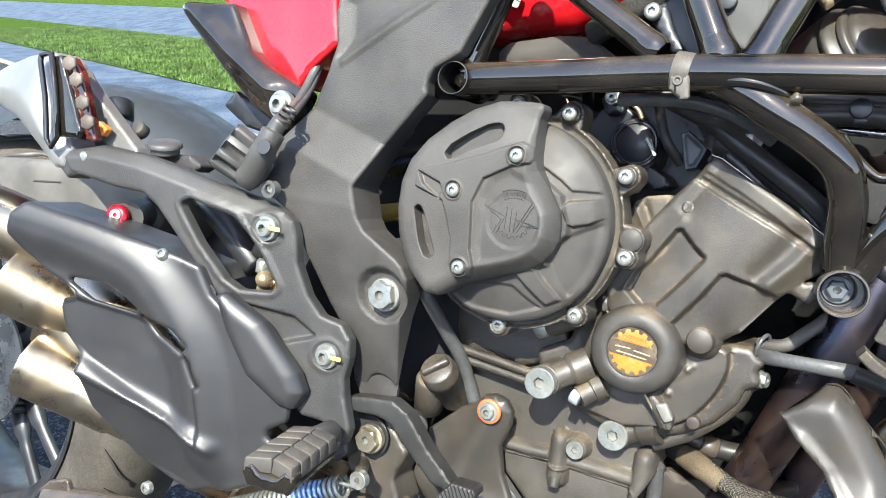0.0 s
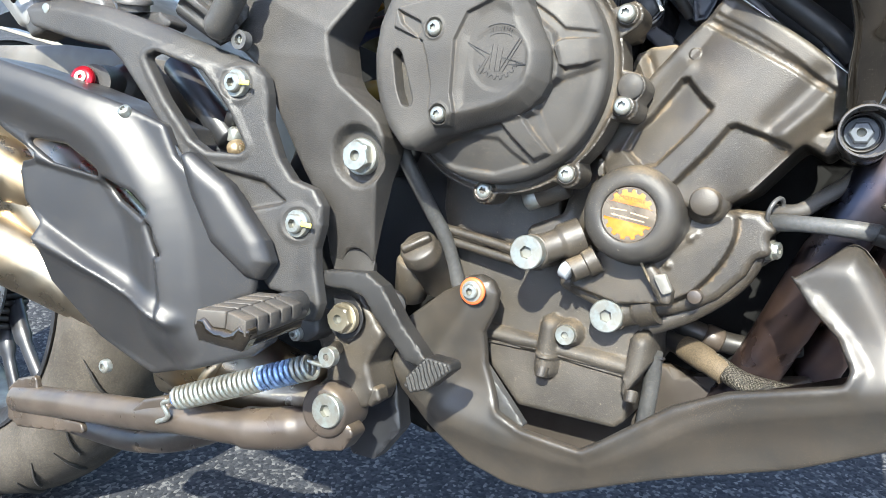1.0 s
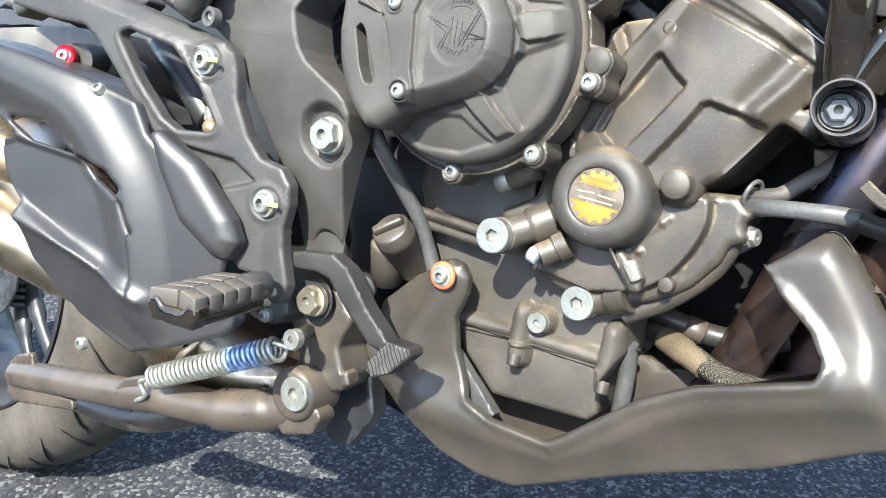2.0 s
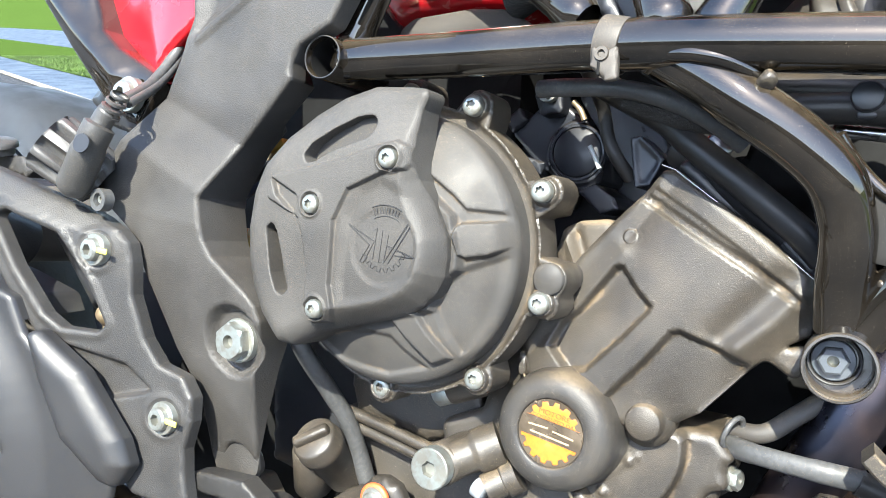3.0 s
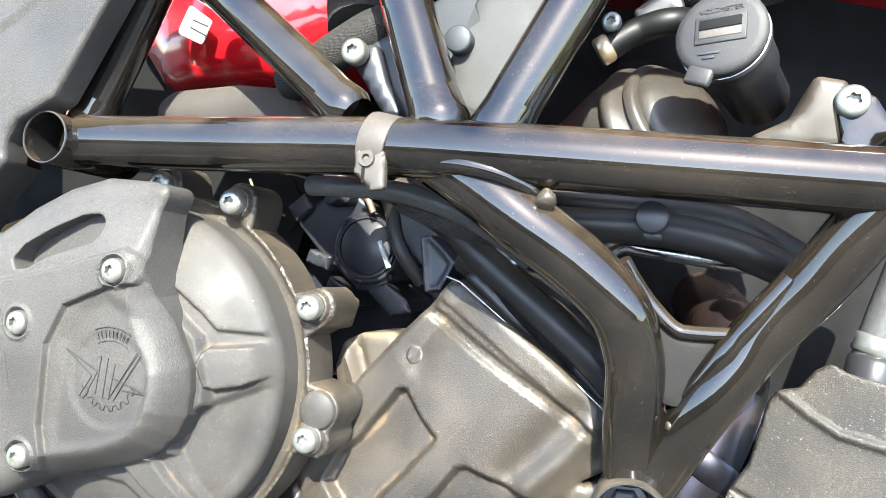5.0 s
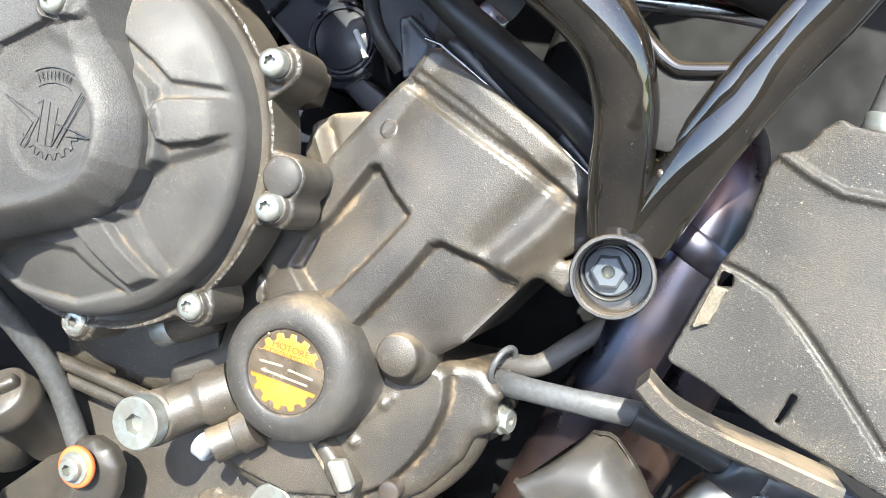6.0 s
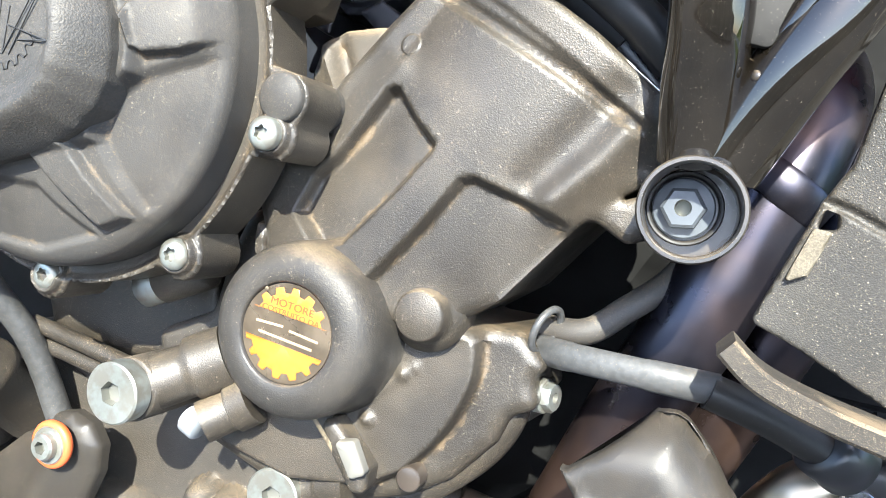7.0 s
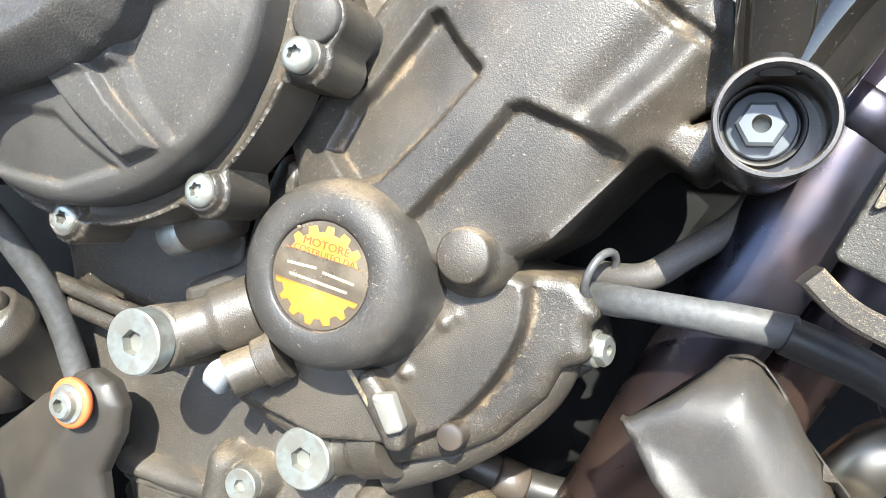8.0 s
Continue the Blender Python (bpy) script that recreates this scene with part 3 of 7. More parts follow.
part("amber_reflector", relief(fillet([(-0.629, 0.666), (-0.611, 0.658), (-0.618, 0.650), (-0.626, 0.652)], 0.002), -0.298, 0.006, 0.001, None, 0.005), M_ORANGE, peg2, "amber reflector")
M_STUD = mat("brown worn rubber", (0.085, 0.068, 0.055), 0.6, grain=(900, 0.4, 0.0004))
for p in ((-0.651, -0.312, 0.716), (-0.640, -0.312, 0.701), (-0.629, -0.312, 0.680), (-0.620, -0.312, 0.662)):
    part("rubber_stud", lathe([(0, 0), (0.0075, 0), (0.008, 0.001), (0.0078, 0.0025), (0.0068, 0.0035), (0, 0.0036)], p, (0.3, -1, 0.1), 6), M_STUD, peg2)
part("clevis", relief(fillet([(-0.685, 0.628), (-0.648, 0.636), (-0.638, 0.618), (-0.644, 0.611), (-0.664, 0.604), (-0.677, 0.614)], 0.004), -0.3, 0.025, 0.004, None, 0.004), M_BRACKET, hanger)
bolt((-0.627, -0.308, 0.629), 0.005, "pin", "clevis_pin", hanger)
# reservoir caps on the far side of the arm
part("reservoir_cap", rod((-0.683, -0.230, 0.688), (-0.675, -0.235, 0.667), 0.017), M_DARK, label="small reservoir with black cap")
part("reservoir_body", rod((-0.683, -0.230, 0.683), (-0.675, -0.230, 0.650), 0.0145), M_WHITE)
part("arm_cap", lathe([(0, 0.005), (0.015, 0.005), (0.017, 0.003), (0.017, 0), (0.014, -0.001), (0.014, -0.006)], (-0.572, -0.262, 0.647), (0.1, -0.25, 1), 28), M_MOULD, hanger, "flat round reservoir lid")
part("arm_plug", rod((-0.616, -0.260, 0.663), (-0.616, -0.250, 0.657), 0.008), M_RUBBER, hanger)
part("arm_shelf", relief(fillet([(-0.597, 0.640), (-0.546, 0.642), (-0.528, 0.633), (-0.538, 0.626), (-0.590, 0.631)], 0.003), -0.255, 0.02, 0.002, None, 0.005), M_BRACKET, hanger)

def bar2(p, q, w=0.0012):
    """A narrow dark groove inlay between two points."""
    return relief([(p[0], p[1] - w), (q[0], q[1] - w), (q[0], q[1] + w), (p[0], p[1] + w)], -0.191, 0.002, 0.0003, None, 0.01)


# ---- red bobbin and its stub on the swinging arm ----
stub = part("bobbin_stub", tube([(-0.619, -0.200, 0.561), (-0.619, -0.240, 0.573), (-0.607, -0.270, 0.572)], [0.022] * 8 + [0.016] * 9), M_BRACKET, label="black swing arm stub with red bobbin")
RC = Vector((-0.614, -0.275, 0.572))
RA = Vector((0.35, -0.9, 0.22)).normalized()
part("bobbin", lathe([(0, 0.0075), (0.006, 0.008), (0.0108, 0.0068), (0.0118, 0.005), (0.0118, 0.002), (0.0102, -0.001), (0.0102, -0.004), (0.0124, -0.006), (0.0124, -0.008), (0, -0.008)], RC, RA), mat("anodised red aluminium", (0.42, 0.012, 0.025), 0.3, metal=0.6, vary=0.15), stub, "anodised red bobbin")
bolt(RC + RA * 0.0075, 0.006, "allen", "bobbin_screw", stub, axis=RA)
# flat plate and dark inlay in place of the dusty tyre and its tread slot
M_TYRE_PLATE = mat("dusty grey tyre plate", (0.095, 0.088, 0.077), 0.6, dust=0.3, grain=(1200, 0.2, 0.0004))
part("tyre_plate", relief(fillet([(-0.983, 0.602), (-0.789, 0.614), (-0.676, 0.611), (-0.639, 0.591), (-0.643, 0.540), (-0.801, 0.515), (-0.978, 0.516)], 0.02), -0.19, 0.08, 0.012, None, 0.012), M_TYRE_PLATE, label="plate standing in for the dusty tyre behind the exhaust")
part("tyre_plate_groove", bar2((-0.875, 0.581), (-0.823, 0.585)), M_ENGRAVE)

# ---- exhaust guard ----
GUARD = fillet([(-0.676, 0.568), (-0.665, 0.581), (-0.649, 0.578), (-0.593, 0.568), (-0.531, 0.554), (-0.492, 0.542), (-0.479, 0.517), (-0.451, 0.494), (-0.409, 0.457), (-0.395, 0.432), (-0.397, 0.408), (-0.425, 0.391), (-0.365, 0.380), (-0.391, 0.355), (-0.448, 0.330), (-0.503, 0.310), (-0.519, 0.316), (-0.561, 0.336), (-0.602, 0.382), (-0.607, 0.410), (-0.604, 0.436), (-0.626, 0.456), (-0.633, 0.483), (-0.626, 0.491), (-0.608, 0.497), (-0.644, 0.515), (-0.667, 0.532), (-0.680, 0.547)], 0.007)
GUARD_SLOTS = [fillet([(-0.627, 0.513), (-0.581, 0.512), (-0.536, 0.486), (-0.595, 0.494)], 0.003), fillet([(-0.551, 0.491), (-0.508, 0.480), (-0.491, 0.465), (-0.500, 0.458), (-0.529, 0.470)], 0.003), fillet([(-0.497, 0.455), (-0.491, 0.453), (-0.477, 0.429), (-0.484, 0.428)], 0.001)]
ARM = [(p.x, p.y) for p in spline([(*q, 0) for q in ((-0.674, 0.561), (-0.618, 0.551), (-0.555, 0.532), (-0.519, 0.498), (-0.491, 0.452), (-0.470, 0.360))], 6)]
MID = [(-0.637, 0.485), (-0.615, 0.493), (-0.553, 0.485), (-0.517, 0.476), (-0.488, 0.452), (-0.472, 0.375), (-0.546, 0.407), (-0.599, 0.434), (-0.628, 0.455)]
LOW_X, LOW_Z = (-0.66, -0.608, -0.533, -0.462, -0.40), (0.442, 0.424, 0.400, 0.372, 0.350)
LOW = [(-0.608, 0.424), (-0.533, 0.400), (-0.462, 0.372)]


def guard_height(X, Z):
    h = np.clip(-0.40 - X, -0.1, 1) * 0.3
    h = h + 0.010 * smooth(-line_dist(X, Z, ARM), -0.036, -0.004)
    h = h + 0.006 * np.exp(-(line_dist(X, Z, LOW) / 0.007) ** 2)
    h = h - 0.006 * pad(X, Z, MID, 0.004)
    return h - 0.38 * np.clip(np.interp(X, LOW_X, LOW_Z) - Z, 0, 0.07) * smooth(-X, 0.44, 0.48)


ARM_X, ARM_Z = [p[0] for p in ARM], [p[1] for p in ARM]


def guard_depth(x, z):
    """A thin shell, with a deep flange along its upper edge."""
    upper = 0.05 if x < -0.485 and z > np.interp(x, ARM_X, ARM_Z) else 0.0
    return shell(guard_height, 0.005)(x, z) + upper


guard = part("exhaust_guard", relief(GUARD, -0.258, guard_depth, 0.004, guard_height, 0.0024, holes=GUARD_SLOTS), M_GUARD, label="satin black exhaust guard with three narrow slots")
bolt((-0.527, -0.298, 0.549), 0.0058, "torx", "guard_screw", guard, axis=(0, -0.8, 0.6))
bolt((-0.526, -0.296, 0.318), 0.0062, "torx", "guard_screw", guard)
HEEL = fillet([(-0.472, 0.519), (-0.463, 0.523), (-0.425, 0.500), (-0.389, 0.458), (-0.381, 0.440), (-0.390, 0.422), (-0.403, 0.424), (-0.436, 0.448), (-0.458, 0.486)], 0.006)


def heel_height(X, Z):
    return np.clip(-0.42 - X, -0.1, 1) * 0.3 + 0.008 + 0.008 * np.sqrt(smooth(edge_dist(X, Z, HEEL), -0.002, 0.012))


heel = part("heel_guard", relief(HEEL, -0.258, lambda x, z: -0.3 * min(1.0, max(-0.1, -0.42 - x)), 0.003, heel_height, 0.003), M_GUARD, label="raised satin black heel guard")

# ---- exhaust outlets and collector ----
for e, c in (((-0.787, -0.310, 0.552), (-0.700, -0.240, 0.514)), ((-0.749, -0.295, 0.485), (-0.650, -0.240, 0.443)), ((-0.714, -0.290, 0.399), (-0.608, -0.240, 0.361))):
    ax = (Vector(e) - Vector(c)).normalized()
    part("exhaust_outlet", lathe([(0.03, 0), (0.0335, 0.025), (0.0335, 0.05), (0.035, 0.052), (0.036, 0.055), (0.036, 0.11), (0.0365, 0.112), (0.0365, 0.15), (0.0375, 0.152), (0.0375, 0.156), (0.034, 0.156), (0.032, 0.06)], Vector(e) - ax * 0.156, ax, 48), M_EXH, label="straw coloured brushed steel exhaust outlet")
part("silencer", tube([(-0.712, -0.250, 0.452), (-0.554, -0.200, 0.343), (-0.484, -0.160, 0.294), (-0.427, -0.120, 0.267)], 0.05, 32), M_EXH, label="straw coloured steel silencer body")
part("branch_pipe", tube([(-0.777, -0.260, 0.515), (-0.622, -0.250, 0.462), (-0.543, -0.235, 0.398), (-0.512, -0.220, 0.335)], 0.026, 28), M_EXH, label="straw coloured branch pipe behind the guard")
part("collector_strap", lathe([(0.0515, -0.006), (0.0525, -0.005), (0.0525, 0.005), (0.0515, 0.006)], (-0.494, -0.180, 0.307), (1, 0.5, -0.5), 40), M_EXH)
part("collector", rod((-0.623, -0.130, 0.263), (-0.389, -0.100, 0.280), 0.034, 32), M_EXH, label="heat stained exhaust collector under the guard")

# ---- rider footrest ----
PO, PI = Vector((-0.339, -0.362, 0.409)), Vector((-0.352, -0.262, 0.414))
pv = (PO - PI).normalized()
pq = Matrix.Translation(PI) @ Vector((0, -1, 0)).rotation_difference(pv).to_matrix().to_4x4() @ Matrix.Diagonal((1, 0.80, 1, 1))
peg = tagged(new("rider_footrest"), "black metal footrest with worn grey ribbed rubber")
peg.parent = bike


def shaped(name, bm, material, parent, m, label=""):
    bm.transform(m)
    return part(name, bm, material, parent, label)


bm = relief(fillet([(-0.021, -0.006), (0.021, -0.006), (0.019, -0.017), (0.008, -0.021), (-0.008, -0.021), (-0.019, -0.017)], 0.004), -0.1, 0.088, 0.004, None, 0.006)
shaped("footrest_body", bm, M_TUBE, peg, pq)
bm = relief(fillet([(-0.019, -0.018), (0.019, -0.018), (0.024, -0.008), (0.024, -0.001), (0.015, 0.001), (0.008, -0.006), (-0.008, -0.006), (-0.015, 0.001), (-0.024, -0.001), (-0.024, -0.008)], 0.002), -0.109, 0.014, 0.003, None, 0.004)
shaped("end_cap", bm, M_TUBE, peg, pq)
for row in range(5):
    for side in (-1, 1):
        c0 = -0.012 - row * 0.0188
        bm = bmesh.new()
        ring0, ring1 = [], []
        for u, v in ((0.0003, 0.003), (0.0215, -0.0055), (0.0215, -0.0225), (0.0003, -0.0142)):
            ring0.append(bm.verts.new((side * u * 1.04, c0 + v, -0.006)))
            ring1.append(bm.verts.new((side * (u * 0.97 + 0.0003), c0 + v * 0.96 - 0.0004, 0.0060 if u > 0.01 else 0.0072)))
        for i in range(4):
            bm.faces.new((ring0[i], ring0[(i + 1) % 4], ring1[(i + 1) % 4], ring1[i]))
        bm.faces.new(ring1)
        bm.faces.new(ring0[::-1])
        bmesh.ops.bevel(bm, geom=list(bm.edges), offset=0.0011, segments=2, affect="EDGES", profile=0.5)
        shaped("rubber_block", bm, M_RUBBER, peg, pq)
shaped("rubber_base", box((0.044, 0.094, 0.008), (0, -0.053, -0.005), bevel=0.003), M_RUBBER, peg, pq)
part("footrest_knuckle", rod(PI + Vector((0.004, 0.012, -0.002)), PI + Vector((0.002, -0.012, -0.003)), 0.011), M_BRACKET, peg)

# ---- brake pedal ----
PEDAL = fillet([(-0.359, 0.434), (-0.348, 0.438), (-0.307, 0.444), (-0.290, 0.436), (-0.267, 0.410), (-0.238, 0.385), (-0.243, 0.377), (-0.259, 0.380), (-0.292, 0.407), (-0.307, 0.423), (-0.323, 0.426), (-0.345, 0.424), (-0.357, 0.423)], 0.003)
pedal = part("brake_pedal", relief(PEDAL, -0.222, 0.016, 0.0018, None, 0.004), M_FORGED, label="black forged brake pedal with worn edges")
part("pedal_pad", relief(fillet([(-0.251, 0.363), (-0.251, 0.370), (-0.235, 0.391), (-0.213, 0.391), (-0.211, 0.385), (-0.230, 0.365), (-0.245, 0.358)], 0.003), -0.231, 0.018, 0.002, lambda X, Z: 0.0008 * np.sin((X * 0.9 + Z * 0.45) * 1700), 0.0011), M_FORGED, pedal, "ribbed pedal toe pad")
part("pedal_pivot", lathe([(0, 0), (0.012, 0), (0.0135, 0.003), (0.0135, 0.016), (0.010, 0.018), (0, 0.018)], (-0.304, -0.180, 0.414), (0.5, -0.9, 0)), M_BRACKET, pedal)
bolt((-0.299, -0.192, 0.410), 0.0062, "pin", "pivot_cap", pedal, axis=(-0.4, -0.9, 0), label="bright pivot cap")

# ---- stand carrier and folded centre stand ----
CARRIER = fillet([(-0.386, 0.414), (-0.336, 0.425), (-0.300, 0.387), (-0.313, 0.357), (-0.302, 0.334), (-0.307, 0.317), (-0.319, 0.316), (-0.338, 0.318), (-0.342, 0.298), (-0.366, 0.277), (-0.380, 0.306), (-0.354, 0.335), (-0.368, 0.364), (-0.388, 0.381)], 0.008)
carrier = part("stand_carrier", relief(CARRIER, -0.193, 0.04, 0.004, None, 0.005), M_CASE, label="dusty black stand carrier casting")
bolt((-0.334, -0.207, 0.3965), 0.0140, "hex", "carrier_nut", carrier, material=mat("dull yellow zinc", (0.36, 0.32, 0.24), 0.4, metal=0.8, dust=0.2), label="brass coloured flanged nut")
part("dark_hole", lathe([(0, 0), (0.02, 0), (0.02, 0.001), (0, 0.001)], (-0.338, -0.1995, 0.3965)), M_DARK, carrier)
part("lever_stop", relief(fillet([(-0.323, 0.330), (-0.310, 0.339), (-0.299, 0.338), (-0.295, 0.328), (-0.304, 0.319), (-0.320, 0.323)], 0.003), -0.192, 0.015, 0.003, None, 0.004), M_CASE, carrier)
part("skirt", relief(fillet([(-0.344, 0.314), (-0.312, 0.362), (-0.294, 0.290), (-0.318, 0.252), (-0.344, 0.250), (-0.357, 0.264)], 0.006), -0.15, 0.02, 0.002, None, 0.008), M_DARK, label="black plastic mud skirt")
st = [(-0.342, -0.195, 0.301), (-0.368, -0.200, 0.284), (-0.422, -0.215, 0.270), (-0.492, -0.225, 0.261), (-0.569, -0.220, 0.241), (-0.682, -0.215, 0.217), (-0.779, -0.210, 0.195)]
stand = part("centre_stand", tube(st, [0.018] * 9 + [0.020] * 8 + [0.017] * 8 + [0.0165] * 24, 24), M_STAND, label="brown scuffed folded centre stand")
part("pivot_boss", lathe([(0, -0.03), (0.024, -0.03), (0.0245, 0.004), (0.022, 0.008), (0.019, 0.0085), (0, 0.0085)], (-0.338, -0.208, 0.311)), M_STAND, stand)
bolt((-0.331, -0.217, 0.315), 0.0152, "allen", "pivot_bolt", stand)
part("side_web", relief(fillet([(-0.368, 0.298), (-0.348, 0.322), (-0.321, 0.307), (-0.305, 0.299), (-0.317, 0.279), (-0.348, 0.269), (-0.361, 0.276)], 0.006), -0.21, 0.02, 0.002, None, 0.005), M_STAND, stand)
part("foot_plate", relief(fillet([(-0.792, 0.206), (-0.774, 0.222), (-0.742, 0.234), (-0.734, 0.216), (-0.740, 0.194), (-0.656, 0.203), (-0.650, 0.192), (-0.769, 0.164), (-0.789, 0.169)], 0.006), -0.218, 0.006, 0.002, None, 0.006), M_STAND, stand, "bent foot plate")
part("second_leg", tube([(-0.795, -0.120, 0.134), (-0.689, -0.120, 0.145), (-0.604, -0.120, 0.173), (-0.521, -0.120, 0.219)], 0.014), M_STAND, stand)
part("hook_tab", relief(fillet([(-0.568, 0.242), (-0.542, 0.268), (-0.511, 0.280), (-0.501, 0.263), (-0.523, 0.248), (-0.551, 0.240)], 0.004), -0.236, 0.012, 0.003, None, 0.004), M_STAND, stand)
# the coil spring
A0, A1 = Vector((-0.478, -0.250, 0.291)), Vector((-0.340, -0.235, 0.356))
ax = (A1 - A0).normalized()
u = ax.orthogonal().normalized()
v = ax.cross(u)
turns, L = 27, (A1 - A0).length


def coil(k0, k1):
    return sweep([A0 + ax * (L * k / turns) + (u * math.cos(2 * math.pi * k) + v * math.sin(2 * math.pi * k)) * 0.0098 for k in (k0 + (k1 - k0) * i / (14 * (k1 - k0)) for i in range(int(14 * (k1 - k0)) + 1))], 0.0021, 8)


spring = part("stand_spring", coil(0, 17), M_ZINC, label="zinc plated coil spring with blue mark")
part("spring_mark", coil(17, 24), mat("blue zinc wire", (0.30, 0.42, 0.62), 0.35, metal=0.7, vary=0.4, tint_scale=160), spring, "blue painted coils")
part("spring_end", coil(24, 27), M_ZINC, spring)
part("spring_hook", tube([A1 + v * 0.009, A1 + ax * 0.012 - v * 0.004, Vector((-0.320, -0.238, 0.366)), Vector((-0.318, -0.240, 0.375))], 0.0021, 8), M_ZINC, spring)
part("spring_hook", tube([A0 + v * 0.009, A0 - ax * 0.01, Vector((-0.498, -0.250, 0.280)), Vector((-0.494, -0.246, 0.267)), Vector((-0.514, -0.240, 0.254))], 0.0024, 8), M_ZINC, spring)
part("hook_sleeve", rod(A0 - ax * 0.004, A0 + ax * 0.001, 0.008), M_BLUE, spring)
part("spring_post", rod((-0.348, -0.190, 0.364), (-0.322, -0.240, 0.370), 0.0062), M_CASE, stand)
bolt((-0.322, -0.240, 0.370), 0.0085, "allen", "post_screw", stand)

# ---- clutch cover ----
CC = Vector((-0.226, 0.621))
FLANGE_SCREWS = [(-0.133, -0.190, 0.670), (-0.125, -0.188, 0.604), (-0.160, -0.186, 0.549), (-0.187, -0.190, 0.717), (-0.228, -0.184, 0.526), (-0.235, -0.188, 0.722)]
CASE_PLUG = (-0.1225, -0.1785, 0.619)


def lobed(c, r, lobes, lr, n=180):
    """A round outline with a lug round each of the given points."""
    out = []
    for i in range(n):
        a = 2 * math.pi * i / n
        d = Vector((math.cos(a), math.sin(a)))
        rad = r
        for p in lobes:
            w = Vector((p[0] - c[0], p[2] - c[1]))
            t = w.dot(d)
            q = lr * lr - (w.length_squared - t * t)
            if q > 0 and t > 0:
                rad = max(rad, t + math.sqrt(q))
        out.append((c[0] + d.x * rad, c[1] + d.y * rad))
    return out


RAILWAY = lobed(CC, 0.0955, FLANGE_SCREWS + [CASE_PLUG], 0.0105, 140)


def flange_height(X, Z):
    h = np.zeros(X.shape)
    for p in FLANGE_SCREWS:
        h = h + 0.0035 * dome(X, Z, (p[0], p[2]), 0.0084, 0.001)
    TRACE.append((RAILWAY + [RAILWAY[0]], (0.0, 0.0008, 0.0026, 0.0034)))
    d = edge_dist(X, Z, RAILWAY)
    return h + 0.0009 * smooth(-d, -0.0042, -0.0015) - 0.0022 * smooth(-np.hypot(X - CC.x, Z - CC.y), -0.0955, -0.0930)


flange = part("clutch_case", relief(lobed(CC, 0.0965, FLANGE_SCREWS + [CASE_PLUG], 0.0112), -0.183, 0.026, 0.0012, flange_height, 0.002), M_CASE, label="dusty cast clutch case with screw lugs")
RIM1 = [(-0.208, 0.710), (-0.1846, 0.702), (-0.1620, 0.687), (-0.1455, 0.669), (-0.1390, 0.6545), (-0.169, 0.6530), (-0.179, 0.6605), (-0.202, 0.674)]
BOSS1 = [(-0.1725, 0.642), (-0.170, 0.6445), (-0.136, 0.6515), (-0.133, 0.640), (-0.152, 0.628), (-0.164, 0.6245), (-0.1672, 0.626), (-0.172, 0.636)]
BOSS2 = [(-0.206, 0.580), (-0.205, 0.583), (-0.195, 0.588), (-0.190, 0.587), (-0.182, 0.576), (-0.169, 0.562), (-0.180, 0.556), (-0.197, 0.571)]
DIP1 = [(-0.166, 0.617), (-0.175, 0.608), (-0.179, 0.600), (-0.180, 0.592), (-0.175, 0.580), (-0.165, 0.565), (-0.152, 0.570), (-0.138, 0.592), (-0.133, 0.614), (-0.133, 0.635)]
DIP2 = [(-0.280, 0.556), (-0.244, 0.565), (-0.225, 0.568), (-0.209, 0.568), (-0.200, 0.561), (-0.186, 0.552), (-0.213, 0.541), (-0.250, 0.541)]
PLATEAU = [(-0.210, 0.668), (-0.188, 0.657), (-0.1755, 0.6485), (-0.1725, 0.640), (-0.167, 0.626), (-0.1665, 0.617), (-0.1745, 0.609), (-0.1785, 0.600), (-0.1805, 0.590), (-0.190, 0.586), (-0.207, 0.580), (-0.232, 0.570), (-0.262, 0.558), (-0.275, 0.560), (-0.270, 0.600), (-0.250, 0.660)]
SHIELD = fillet([(-0.194, 0.719), (-0.211, 0.7205), (-0.236, 0.7195), (-0.258, 0.7115), (-0.279, 0.699), (-0.297, 0.683), (-0.309, 0.664), (-0.3155, 0.644), (-0.3165, 0.621), (-0.313, 0.600), (-0.306, 0.582), (-0.296, 0.566), (-0.280, 0.5505), (-0.269, 0.550), (-0.250, 0.563), (-0.227, 0.572), (-0.205, 0.580), (-0.192, 0.586), (-0.182, 0.593), (-0.175, 0.602), (-0.171, 0.612), (-0.171, 0.624), (-0.173, 0.635), (-0.180, 0.646), (-0.187, 0.657), (-0.193, 0.666), (-0.196, 0.677), (-0.198, 0.692), (-0.198, 0.707)], 0.005)
SLOTS = [fillet([(-0.271, 0.667), (-0.275, 0.672), (-0.270, 0.680), (-0.256, 0.690), (-0.240, 0.699), (-0.230, 0.701), (-0.225, 0.698), (-0.225, 0.692), (-0.228, 0.687), (-0.237, 0.683), (-0.253, 0.676), (-0.264, 0.669)], 0.003), fillet([(-0.293, 0.627), (-0.288, 0.622), (-0.279, 0.602), (-0.273, 0.587), (-0.277, 0.582), (-0.283, 0.584), (-0.289, 0.595), (-0.294, 0.612), (-0.297, 0.623)], 0.002)]


